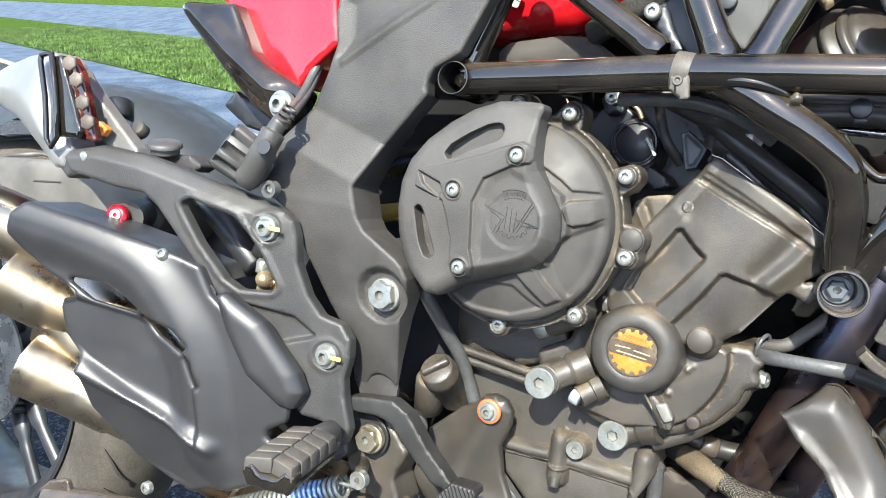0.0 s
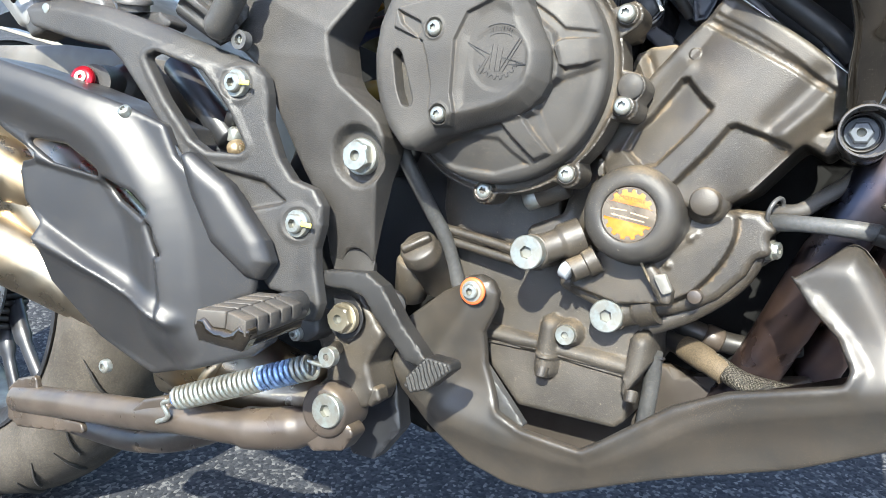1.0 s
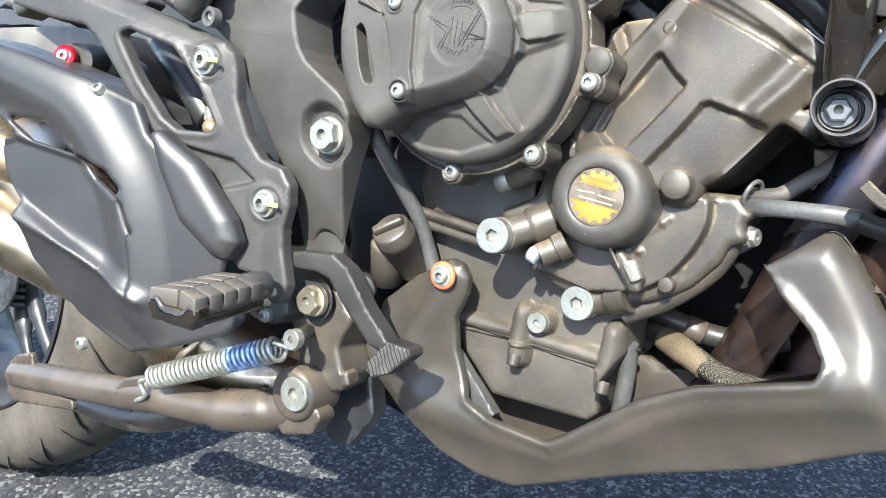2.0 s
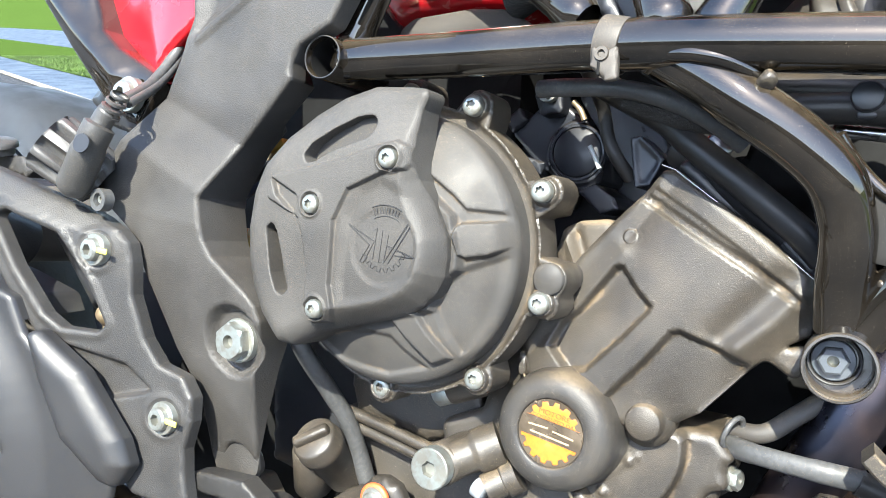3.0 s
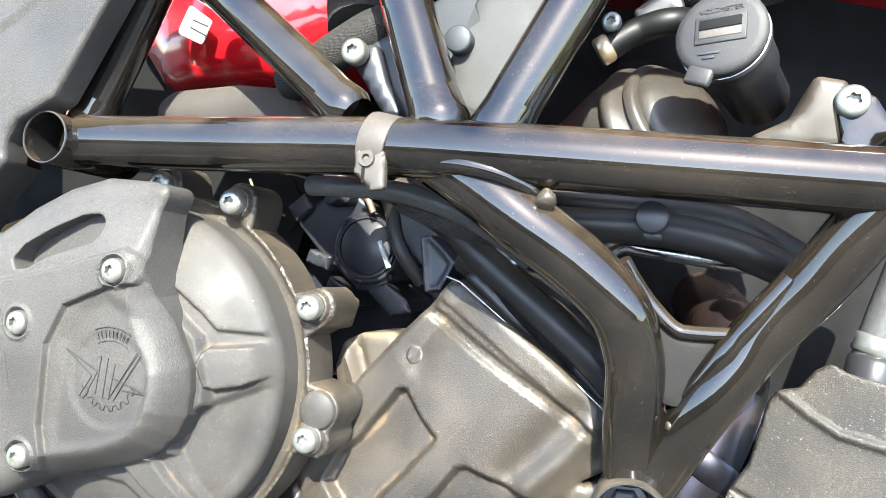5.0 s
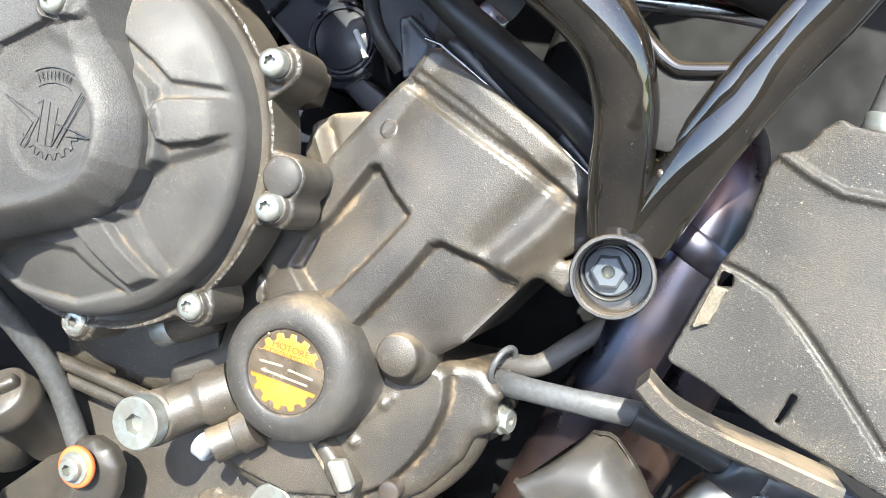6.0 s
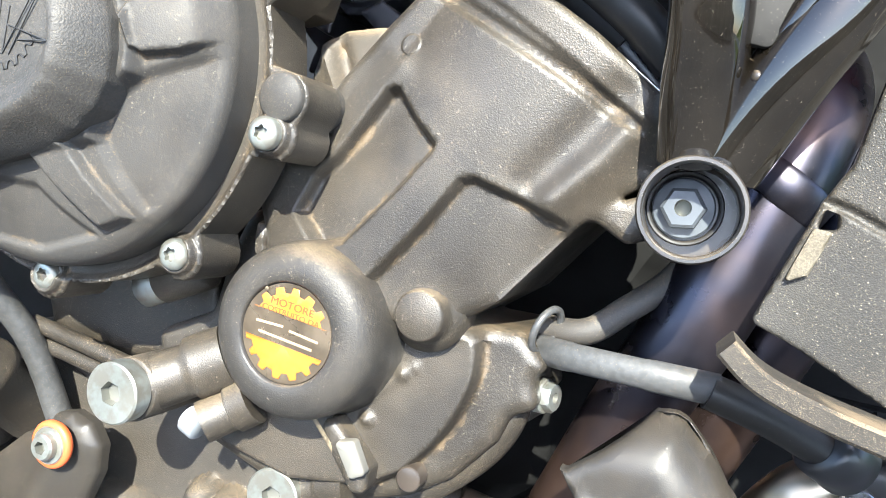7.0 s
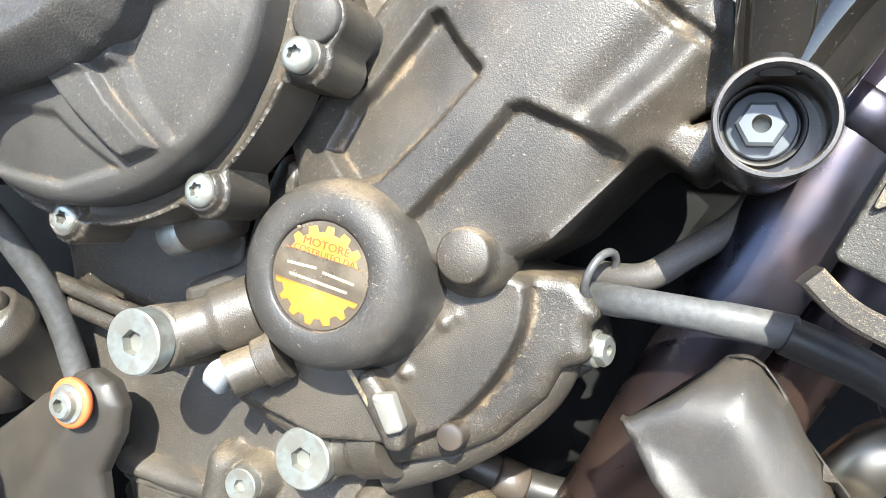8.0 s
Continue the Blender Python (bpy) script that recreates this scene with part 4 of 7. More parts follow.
def cover_height(X, Z):
    rho = np.hypot(X - CC.x, Z - CC.y)
    h = 0.0335 - 0.0215 * np.clip(rho / 0.0885, 0, 1) ** 3.0
    h = h + 0.0030 * pad(X, Z, RIM1, 0.0013) + (0.0335 - h) * pad(X, Z, PLATEAU, 0.0018)
    rise = smooth(-rho, -0.0885, -0.078)
    h = h + 0.0050 * (pad(X, Z, BOSS1, 0.0011) + pad(X, Z, BOSS2, 0.0011)) * rise
    h = h - (0.0032 * pad(X, Z, DIP1, 0.0022) + 0.003 * pad(X, Z, DIP2, 0.0022)) * rise
    for sl in SLOTS:
        h = np.maximum(h, 0.0415 * smooth(np.where(inside(X, Z, sl), 1, -1) * edge_dist(X, Z, sl), -0.006, -0.004))
    return h


cover = part("clutch_cover", relief(ring_pts(CC, 0.0885, 150), -0.186, 0.02, 0.004, cover_height, 0.0018), M_COVER, label="black cast clutch cover with raised bosses")
YOKE = [(-0.296, 0.656), (-0.297, 0.642), (-0.270, 0.633), (-0.264, 0.619), (-0.258, 0.601), (-0.257, 0.582), (-0.250, 0.570), (-0.239, 0.572), (-0.235, 0.582), (-0.240, 0.596), (-0.241, 0.611), (-0.243, 0.635), (-0.235, 0.655), (-0.211, 0.668), (-0.198, 0.671), (-0.194, 0.678), (-0.197, 0.684), (-0.206, 0.687), (-0.217, 0.683), (-0.241, 0.673), (-0.268, 0.664)]
GROOVE = [(-0.295, 0.655), (-0.290, 0.645), (-0.274, 0.634), (-0.2715, 0.642), (-0.274, 0.647)]
HUB = (-0.207, 0.624)
SHIELD_SCREWS = [(-0.2085, -0.2440, 0.676), (-0.2605, -0.2440, 0.6425), (-0.2475, -0.2440, 0.5795)]
HUB_RING = [(-0.214, 0.664), (-0.199, 0.659), (-0.190, 0.648), (-0.184, 0.636), (-0.182, 0.622), (-0.184, 0.609), (-0.191, 0.600), (-0.203, 0.593), (-0.221, 0.587), (-0.233, 0.585)]


def shield_height(X, Z):
    rho = np.hypot(X - CC.x, Z - CC.y)
    d = edge_dist(X, Z, SHIELD)
    right = smooth(X + 0.25 * (0.6 - Z), -0.245, -0.225)
    wide = 0.011 * (1 - right) + right * np.interp(Z, (0.655, 0.672, 0.70), (0.0125, 0.006, 0.003))
    fall = 0.010 * (1 - right) + right * np.interp(Z, (0.655, 0.672, 0.70), (0.0165, 0.006, 0.002))
    under = smooth(0.615 - Z, 0.0, 0.02) * smooth(X, -0.285, -0.265) * (1 - right)
    wide, fall = wide + 0.003 * under, fall + 0.006 * under
    k = np.clip(1 - d / wide, 0, 1)
    h = -fall * ((1 - right) * (1 - np.sqrt(np.clip(1 - 0.96 * k * k, 0, 1))) + right * k ** 1.35)
    h = h - 0.009 * smooth(rho, 0.055, 0.095) * smooth(Z, 0.655, 0.70)
    h = h + 0.0032 * pad(X, Z, YOKE, 0.0009) - 0.0036 * pad(X, Z, GROOVE, 0.0010)
    h = h - 0.0022 * smooth(np.where(inside(X, Z, HUB_LOOP), 1, -1) * edge_dist(X, Z, HUB_LOOP), -0.003, 0.005)
    h = h - 0.0009 * dome(X, Z, HUB, 0.0225, 0.0022)
    for p in SHIELD_SCREWS:
        h = h + 0.0012 * dome(X, Z, (p[0], p[2]), 0.0088, 0.0008) - 0.0032 * dome(X, Z, (p[0], p[2]), 0.0071, 0.0006)
    return h


HUB_LOOP = HUB_RING + [(-0.236, 0.600), (-0.236, 0.640), (-0.228, 0.656)]
shield = part("clutch_shield", relief(SHIELD, -0.2405, lambda x, z: 0.05 if x < -0.25 else 0.030, 0.0010, shield_height, 0.0014, holes=SLOTS), M_SHIELD, cover, "black grained outer cover shield")
for p in SHIELD_SCREWS:
    bolt(p, 0.0058, "torx", "cover_screw", cover)
for p in FLANGE_SCREWS:
    bolt((p[0], p[1] - 0.001, p[2]), 0.0066, "torx", "flange_screw", flange)


def bar(a, c, w, w2, y, t=0.0009):
    """A flat tapered stroke between two points of a plane facing the viewer's side."""
    a, c = Vector(a), Vector(c)
    n = (c - a).normalized().orthogonal()
    return relief([tuple(a + n * w), tuple(a - n * w), tuple(c - n * w2), tuple(c + n * w2)], y, t, 0.0002, None, 0.01)


def hubpt(x, z):
    return (HUB[0] + x * 0.001, -0.2376 if math.hypot(x, z) < 19 else -0.2387, HUB[1] + z * 0.001)


# the emblem in low relief: a ribbon, two crossed blades and part of a toothed wheel
# strokes darker than the shield paint the shade along the raised edges
M_STROKE = mat("emblem strokes, edge shade in colour", (0.034, 0.033, 0.033), 0.45)
for line in (((-29, 11.5), (-7, 2.5), (-13, -11.5), (-15.5, -10.5), (-10, 0), (-29, 11.5)), ((23, -2.5), (2, 1.5), (8, -3.5), (23, -2.5)), ((-9, 8.5), (-6, 10.5), (-6.5, -8)), ((-2, 10), (-2, -9), (1.5, -9), (2.5, 8)), ((1.5, -9), (15, 16), (16.5, 14.5), (4.5, -9))):
    part("emblem_line", sweep([hubpt(*p) for p in line], 0.00028, 6), M_STROKE, shield)
for r0, a0, a1 in ((17.5, 62, 122), (24.0, 66, 118)):
    part("emblem_line", sweep([hubpt(r0 * math.cos(radians(a0 + (a1 - a0) * i / 12)), 1 + r0 * math.sin(radians(a0 + (a1 - a0) * i / 12))) for i in range(13)], 0.0003, 6), M_STROKE, shield)
for k in range(9):
    a = radians(68 + k * 6)
    part("emblem_line", sweep([hubpt(19.5 * math.cos(a), 1 + 19.5 * math.sin(a)), hubpt(22.5 * math.cos(a), 1 + 22.5 * math.sin(a))], 0.0003, 6), M_STROKE, shield)
teeth = []
for k in range(16):
    a = radians(205 + k * 9.5)
    teeth += [hubpt(r0 * math.cos(a + d), r0 * math.sin(a + d) + 1.5) for r0, d in (((13.8, 0), (13.8, 0.1)) if k % 2 else ((16.3, 0), (16.3, 0.1)))]
part("emblem_line", sweep(teeth, 0.0003, 6), M_STROKE, shield)

# small plug beside the cover and the cast lug behind it
part("case_plug", lathe([(0, 0.0085), (0.0085, 0.0082), (0.0098, 0.0070), (0.0102, 0), (0.0102, -0.03)], CASE_PLUG), M_COVER, flange)
part("case_ear", relief(fillet([(-0.134, 0.676), (-0.127, 0.674), (-0.130, 0.658), (-0.143, 0.654), (-0.149, 0.661)], 0.003), -0.172, 0.03, 0.003, None, 0.004), M_CASE, flange)

# ---- cylinder block ----
CYL = fillet([(-0.136, 0.600), (-0.118, 0.634), (-0.100, 0.659), (-0.083, 0.680), (-0.074, 0.694), (-0.066, 0.694), (-0.042, 0.680), (-0.011, 0.662), (0.015, 0.644), (0.020, 0.622), (0.019, 0.612), (0.002, 0.600), (0.019, 0.608), (0.024, 0.596), (0.014, 0.586), (-0.002, 0.594), (-0.009, 0.586), (-0.031, 0.555), (-0.060, 0.532), (-0.100, 0.545), (-0.140, 0.552), (-0.150, 0.575)], 0.005)
PANA = [(-0.093, 0.631), (-0.089, 0.632), (-0.077, 0.620), (-0.067, 0.612), (-0.068, 0.609), (-0.081, 0.590), (-0.100, 0.566), (-0.112, 0.562), (-0.128, 0.574), (-0.122, 0.590), (-0.112, 0.600), (-0.102, 0.616)]
PANB = [(-0.053, 0.599), (-0.048, 0.601), (-0.029, 0.596), (-0.011, 0.590), (-0.009, 0.586), (-0.022, 0.568), (-0.033, 0.553), (-0.056, 0.520), (-0.090, 0.545), (-0.066, 0.578)]
COLLAR = [(-0.072, 0.690), (-0.042, 0.675), (-0.011, 0.657), (0.016, 0.639)]
NECK = [(-0.083, 0.676), (-0.054, 0.662), (-0.020, 0.646), (0.010, 0.630)]
VALLEY = [(-0.026, 0.603), (-0.013, 0.621), (0.001, 0.640)]
RIDGE = [(-0.016, 0.598), (-0.001, 0.615), (0.010, 0.632)]
HIP = [(-0.120, 0.600), (-0.101, 0.628), (-0.092, 0.641)]
BORE_A, BORE_B = (-0.068, 0.575), (-0.028, 0.640)
DOT = (-0.0875, 0.651)


def block_height(X, Z):
    u = ((X - BORE_A[0]) * (BORE_B[1] - BORE_A[1]) - (Z - BORE_A[1]) * (BORE_B[0] - BORE_A[0])) / math.hypot(BORE_B[0] - BORE_A[0], BORE_B[1] - BORE_A[1])
    h = 0.011 - 0.007 * np.clip(np.abs(u + 0.004) / 0.042, 0, 1.25) ** 2.2
    h = h + 0.0045 * np.exp(-(line_dist(X, Z, RIDGE) / 0.0065) ** 2) - 0.003 * np.exp(-(line_dist(X, Z, VALLEY) / 0.008) ** 2)
    h = h + 0.003 * np.exp(-(line_dist(X, Z, HIP) / 0.007) ** 2)
    h = h - 0.0075 * pad(X, Z, PANA, 0.0022) - 0.0060 * pad(X, Z, PANB, 0.0022)
    h = h - 0.0022 * band(X, Z, NECK, 0.0012, 0.0042) + 0.0018 * band(X, Z, COLLAR, 0.008, 0.0105)
    return h + 0.0007 * dome(X, Z, DOT, 0.0044, 0.0006)


block = part("cylinder_block", relief(CYL, -0.150, 0.1, 0.004, block_height, 0.002), M_CASE, label="dusty black cast cylinder block")
part("block_boss", lathe([(0, 0.0078), (0.0094, 0.0077), (0.0104, 0.0070), (0.0109, 0.0055), (0.0112, 0.001), (0.0130, -0.0018), (0.0165, -0.004), (0.0165, -0.02)], (-0.0605, -0.1520, 0.543)), M_CASE, block)
gk = [(-0.074, -0.1575, 0.6955), (-0.066, -0.1575, 0.6935), (-0.042, -0.158, 0.679), (-0.011, -0.158, 0.661), (0.016, -0.157, 0.643)]
part("head_gasket", sweep(gk, 0.0007, 8), M_STEEL, block, "thin bright gasket edge")
HEAD = fillet([(-0.069, 0.695), (-0.060, 0.706), (-0.039, 0.701), (0.023, 0.660), (0.015, 0.640)], 0.004)
head = part("cylinder_head", relief(HEAD, -0.148, 0.1, 0.005, lambda X, Z: 0.004 * np.sin((X + Z) * 260) * 0.4, 0.004), M_DARK, label="black cylinder head")
part("head_stud", rod((-0.050, -0.140, 0.707), (-0.044, -0.150, 0.713), 0.008), M_STEEL, head)

# ---- crankcase cover ----
CRANK = fillet([(-0.171, 0.547), (-0.162, 0.572), (-0.143, 0.565), (-0.134, 0.563), (-0.094, 0.556), (-0.044, 0.541), (-0.022, 0.542), (-0.009, 0.529), (-0.015, 0.523), (-0.009, 0.511), (-0.021, 0.505), (-0.025, 0.492), (-0.041, 0.471), (-0.059, 0.457), (-0.084, 0.446), (-0.115, 0.438), (-0.151, 0.448), (-0.172, 0.454), (-0.165, 0.479), (-0.196, 0.462), (-0.207, 0.499), (-0.176, 0.516)], 0.008)
BADGE = (-0.1105, 0.5255)
FIN = [(p.x, p.y) for p in spline([(*q, 0) for q in ((-0.039, 0.538), (-0.037, 0.521), (-0.041, 0.504), (-0.050, 0.486), (-0.061, 0.471))], 4)]
RAISE = [(-0.090, 0.549)] + FIN + [(-0.078, 0.459), (-0.115, 0.451), (-0.157, 0.458), (-0.153, 0.474)]
WEB = [(-0.147, 0.580), (-0.144, 0.553)]


def crank_height(X, Z):
    rho = np.hypot(X - BADGE[0], Z - BADGE[1])
    h = 0.008 * smooth(-rho, -0.058, -0.037)
    h = np.maximum(h, 0.0085 * pad(X, Z, RAISE, 0.0018))
    h = np.maximum(h, 0.016 * band(X, Z, WEB, 0.002, 0.006))
    h = np.maximum(h, 0.012 * np.exp(-(np.hypot(X - NUB1[0], Z - NUB1[1]) / 0.007) ** 2))
    h = np.maximum(h, 0.012 * np.exp(-(np.hypot(X - NUB2[0], Z - NUB2[1]) / 0.006) ** 2))
    h = np.maximum(h, 0.010 * np.exp(-(line_dist(X, Z, NUB3) / 0.008) ** 2))
    return h


NUB1, NUB2 = (-0.068, 0.514), (-0.081, 0.490)
NUB3 = [(-0.082, 0.501), (-0.064, 0.518)]
crank = part("crankcase_cover", relief(CRANK, -0.135, 0.06, 0.006, crank_height, 0.0022), M_CASE, label="dusty black crankcase cover with round cap")
part("round_cap", lathe([(0, 0.0355), (0.0210, 0.0355), (0.0213, 0.0372), (0.0222, 0.0380), (0.0270, 0.0378), (0.0310, 0.0368), (0.0340, 0.0350), (0.0362, 0.0322), (0.0374, 0.0285), (0.0380, 0.0235), (0.0388, 0.0130), (0.0405, 0.0070), (0.0440, 0.0030), (0.0440, -0.01)], (BADGE[0], -0.137, BADGE[1]), n=72), mat("worn blue black cap enamel", (0.026, 0.0245, 0.023), 0.46, grain=(1500, 0.35, 0.0004), dust=0.6, specks=0.8, spec=0.45, vary=0.3), crank, "smooth black round cap")
BY = -0.1734
badge = part("badge", lathe([(0, 0), (0.0208, 0), (0.0208, 0.0009), (0, 0.0009)], (BADGE[0], BY + 0.0009, BADGE[1]), n=48), M_BADGE, crank, "round orange engine builder badge")


def gear_half(sign):
    """A toothed segment of the badge, above or below its middle strip."""
    pts = []
    lo = 22 if sign > 0 else 16
    n = 61
    for i in range(n):
        a = lo + (180 - 2 * lo) * i / (n - 1)
        r = 19.2 if (a // 12) % 2 else 16.6
        pts.append((r * math.cos(radians(a)), sign * r * math.sin(radians(a))))
    return pts


BT = radians(-5)


def badge_pt(x, z):
    return (BADGE[0] + 0.001 * (x * math.cos(BT) - z * math.sin(BT)), BADGE[1] + 0.001 * (x * math.sin(BT) + z * math.cos(BT)))


for sg in (1, -1):
    part("badge_print", relief([badge_pt(*p) for p in gear_half(sg)], BY - 0.0002, 0.0003, 0.00005, None, 0.01), M_ORANGE, badge)


def lettering(text, x, z, size, y, material, parent, turn):
    c = bpy.data.curves.new("letters", "FONT")
    c.body, c.size, c.align_x, c.align_y, c.extrude = text, size, "CENTER", "CENTER", 0.0001
    tmp = bpy.data.objects.new("letters", c)
    me = bpy.data.meshes.new_from_object(tmp)
    bpy.data.objects.remove(tmp)
    me.materials.append(material)
    ob = new("letters", me)
    ob.parent = parent
    ob.matrix_basis = Matrix.Translation((x, y, z)) @ pose(0, 0, 0, 90, 0, 0) @ pose(0, 0, 0, 0, 0, math.degrees(turn)) @ Matrix.Diagonal((1.15, 1, 1, 1))
    return ob


M_PRINT = mat("dark brown print", (0.16, 0.06, 0.02), 0.4, vary=0.1)
M_CREAM = mat("pale print", (0.42, 0.3, 0.17), 0.4, vary=0.1)
lettering("MOTORE", *badge_pt(0, 11.6), 0.0044, BY - 0.0003, M_PRINT, badge, BT)
lettering("COSTRUITO DA", *badge_pt(0, 8.0), 0.0033, BY - 0.0003, M_PRINT, badge, BT)
for a, c, w in (((-15, 1.4), (-2, 2.4), 0.0005), ((1, 1.6), (15, 1.0), 0.0005), ((-13, -2.6), (13, -2.8), 0.0005), ((-6, -9.5), (6, -9.3), 0.0009)):
    part("print_bar", bar(badge_pt(*a), badge_pt(*c), w, w, BY - 0.0003, 0.0003), M_PRINT if a[1] < -5 else M_CREAM, badge)
M_LINE = mat("dried sealant", (0.17, 0.135, 0.09), 0.8, vary=0.4, tint_scale=400)
# crack of sealant across the cap and its clip
part("seal_line", sweep([(-0.141, -0.153, 0.552), (-0.133, -0.166, 0.549), (-0.128, -0.1705, 0.545), (-0.1215, -0.1742, 0.5415)], 0.0008, 6), M_LINE, crank)
part("seal_line", sweep([(-0.101, -0.172, 0.506), (-0.098, -0.171, 0.500), (-0.099, -0.162, 0.492), (-0.092, -0.155, 0.479), (-0.081, -0.147, 0.460)], 0.0010, 6), M_LINE, crank)
clip = part("cable_clip", relief(fillet([(-0.098, 0.487), (-0.092, 0.490), (-0.072, 0.472), (-0.072, 0.461), (-0.079, 0.460), (-0.095, 0.479)], 0.004), -0.155, 0.02, 0.003, None, 0.003), M_CASE, crank)
part("clip_plate", relief(fillet([(-0.088, 0.482), (-0.079, 0.485), (-0.071, 0.472), (-0.078, 0.468)], 0.002), -0.1595, 0.005, 0.001, None, 0.004), mat("grey label", (0.14, 0.135, 0.12), 0.5, dust=0.4), crank, "pale grey clip plate")

# bosses with large washered bolts
for tip, root, r in (((-0.181, -0.170, 0.483), (-0.151, -0.150, 0.502), 0.0125), ((-0.121, -0.126, 0.439), (-0.085, -0.130, 0.454), 0.0115), ((-0.153, -0.160, 0.472), (-0.135, -0.150, 0.486), 0.0098)):
    part("case_arm", tube([tip, Vector(tip).lerp(Vector(root), 0.5) + Vector((0, 0.002, 0)), root], [r] * 9 + [r * 1.2] * 8), M_CASE, crank)
for p in ((-0.183, -0.182, 0.483), (-0.123, -0.137, 0.439)):
    part("bolt_boss", lathe([(0.0145, -0.04), (0.0145, 0), (0.0135, 0.001), (0, 0.001)], Vector(p) + Vector((0.001, 0.007, 0)), n=36), M_CASE, crank)
    bolt(p, 0.0138, "allen", "case_bolt", crank)
WP = Vector((-0.156, -0.163, 0.472))
part("white_cap", rod(WP + Vector((0.005, 0, -0.001)), WP + Vector((-0.0035, 0.001, 0.0015)), 0.0068), mat("pale grey plastic", (0.27, 0.29, 0.31), 0.45, dust=0.2), crank, "white plastic end cap")
part("steel_cap", rod((-0.192, -0.150, 0.528), (-0.204, -0.150, 0.522), 0.0095), M_ZINC, crank)
part("cap_stub", rod((-0.169, -0.150, 0.540), (-0.194, -0.150, 0.527), 0.0102), M_CASE, crank)
bolt((-0.057, -0.142, 0.470), 0.0056, "pin", "cover_screw", crank, material=M_STAND, label="dusty steel cover screw")
# clutch lever bracket at the front
part("cable_bracket", relief(fillet([(-0.035, 0.527), (-0.021, 0.519), (-0.011, 0.518), (-0.011, 0.505), (-0.017, 0.499), (-0.024, 0.502), (-0.032, 0.498)], 0.002), -0.115, 0.02, 0.0012, None, 0.004), M_CASE, crank)
bolt((-0.011, -0.118, 0.514), 0.0078, "hex", "bracket_screw", crank, axis=(0.95, -0.3, 0.1))
part("rim_shell", tube([(-0.024, -0.120, 0.530), (-0.024, -0.120, 0.502), (-0.036, -0.120, 0.479), (-0.062, -0.120, 0.454), (-0.090, -0.120, 0.436)], 0.008), M_CASE, crank)
# the dusty saddle between clutch and cylinder
M_SADDLE = mat("cast metal under thick dust", (0.055, 0.046, 0.036), 0.6, grain=(2000, 0.3, 0.0004), dust=1.0, specks=0.8, hollow=1.0)


def saddle_height(X, Z):
    return 0.004 * np.exp(-(line_dist(X, Z, [(-0.131, 0.646), (-0.119, 0.622)]) / 0.003) ** 2) - 0.004 * np.exp(-(line_dist(X, Z, [(-0.125, 0.650), (-0.112, 0.622)]) / 0.003) ** 2)


part("saddle", relief(fillet([(-0.134, 0.650), (-0.124, 0.656), (-0.104, 0.660), (-0.098, 0.652), (-0.106, 0.634), (-0.119, 0.614), (-0.132, 0.616), (-0.138, 0.634)], 0.006), -0.143, 0.05, 0.006, saddle_height, 0.0022), M_SADDLE, block, "dust covered casting saddle")

# ---- sump ----
SUMP = fillet([(-0.308, 0.479), (-0.207, 0.500), (-0.170, 0.469), (-0.089, 0.443), (-0.084, 0.406), (-0.099, 0.377), (-0.099, 0.348), (-0.107, 0.340), (-0.196, 0.335), (-0.230, 0.366), (-0.248, 0.405), (-0.294, 0.427)], 0.006)
RAILS = [(-0.238, 0.396), (-0.183, 0.397), (-0.105, 0.396)]
POST1 = [(-0.174, 0.415), (-0.174, 0.378)]
POST2 = [(-0.094, 0.419), (-0.095, 0.378)]


def sump_height(X, Z):
    h = 0.009 * np.sqrt(np.clip(1 - (line_dist(X, Z, RAILS) / 0.0065) ** 2, 0, 1))
    for q in (POST1, POST2):
        h = np.maximum(h, 0.016 * np.sqrt(np.clip(1 - (line_dist(X, Z, q) / 0.0105) ** 2, 0, 1)))
    h = np.maximum(h, 0.013 * dome(X, Z, SC, 0.011, 0.002))
    return h + 0.003 * band(X, Z, SEAM, 0.001, 0.0025)


SC = (-0.157, 0.413)
SEAM = [(-0.243, 0.387), (-0.184, 0.390), (-0.102, 0.388)]
M_SUMP = mat("cast sump metal under fine dust", (0.046, 0.041, 0.035), 0.55, grain=(1700, 0.45, 0.00045), dust=0.5, specks=0.5, spec=0.45, hollow=0.5, vary=0.3)
sump = part("sump", relief(SUMP, -0.115, 0.1, 0.004, sump_height, 0.0022), M_SUMP, label="dusty black sump casting")
bolt((SC[0], -0.1305, SC[1]), 0.0085, "allen", "sump_screw", sump)
for p in ((-0.173, -0.130, 0.375), (-0.094, -0.130, 0.375)):
    bolt(p, 0.0055, "pin", "sump_pin", sump, axis=(0, -0.2, -1), material=M_CASE)
part("seam_rib", tube([(-0.286, -0.135, 0.484), (-0.249, -0.136, 0.481), (-0.205, -0.138, 0.477)], 0.0045), M_CASE, sump)
part("seam_rib", tube([(-0.286, -0.132, 0.474), (-0.249, -0.133, 0.471), (-0.205, -0.135, 0.467)], 0.0045), M_CASE, sump)
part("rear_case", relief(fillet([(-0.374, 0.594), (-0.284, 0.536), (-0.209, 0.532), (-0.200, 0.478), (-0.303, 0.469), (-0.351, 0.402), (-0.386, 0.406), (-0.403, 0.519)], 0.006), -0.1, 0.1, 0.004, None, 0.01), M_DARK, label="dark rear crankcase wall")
part("case_wall", relief(fillet([(-0.300, 0.545), (-0.190, 0.560), (-0.180, 0.510), (-0.200, 0.486), (-0.222, 0.476), (-0.288, 0.480), (-0.296, 0.500)], 0.004), -0.122, 0.04, 0.003, None, 0.006), M_CASE)
# oil filler
FO = Vector((-0.292, -0.163, 0.464))
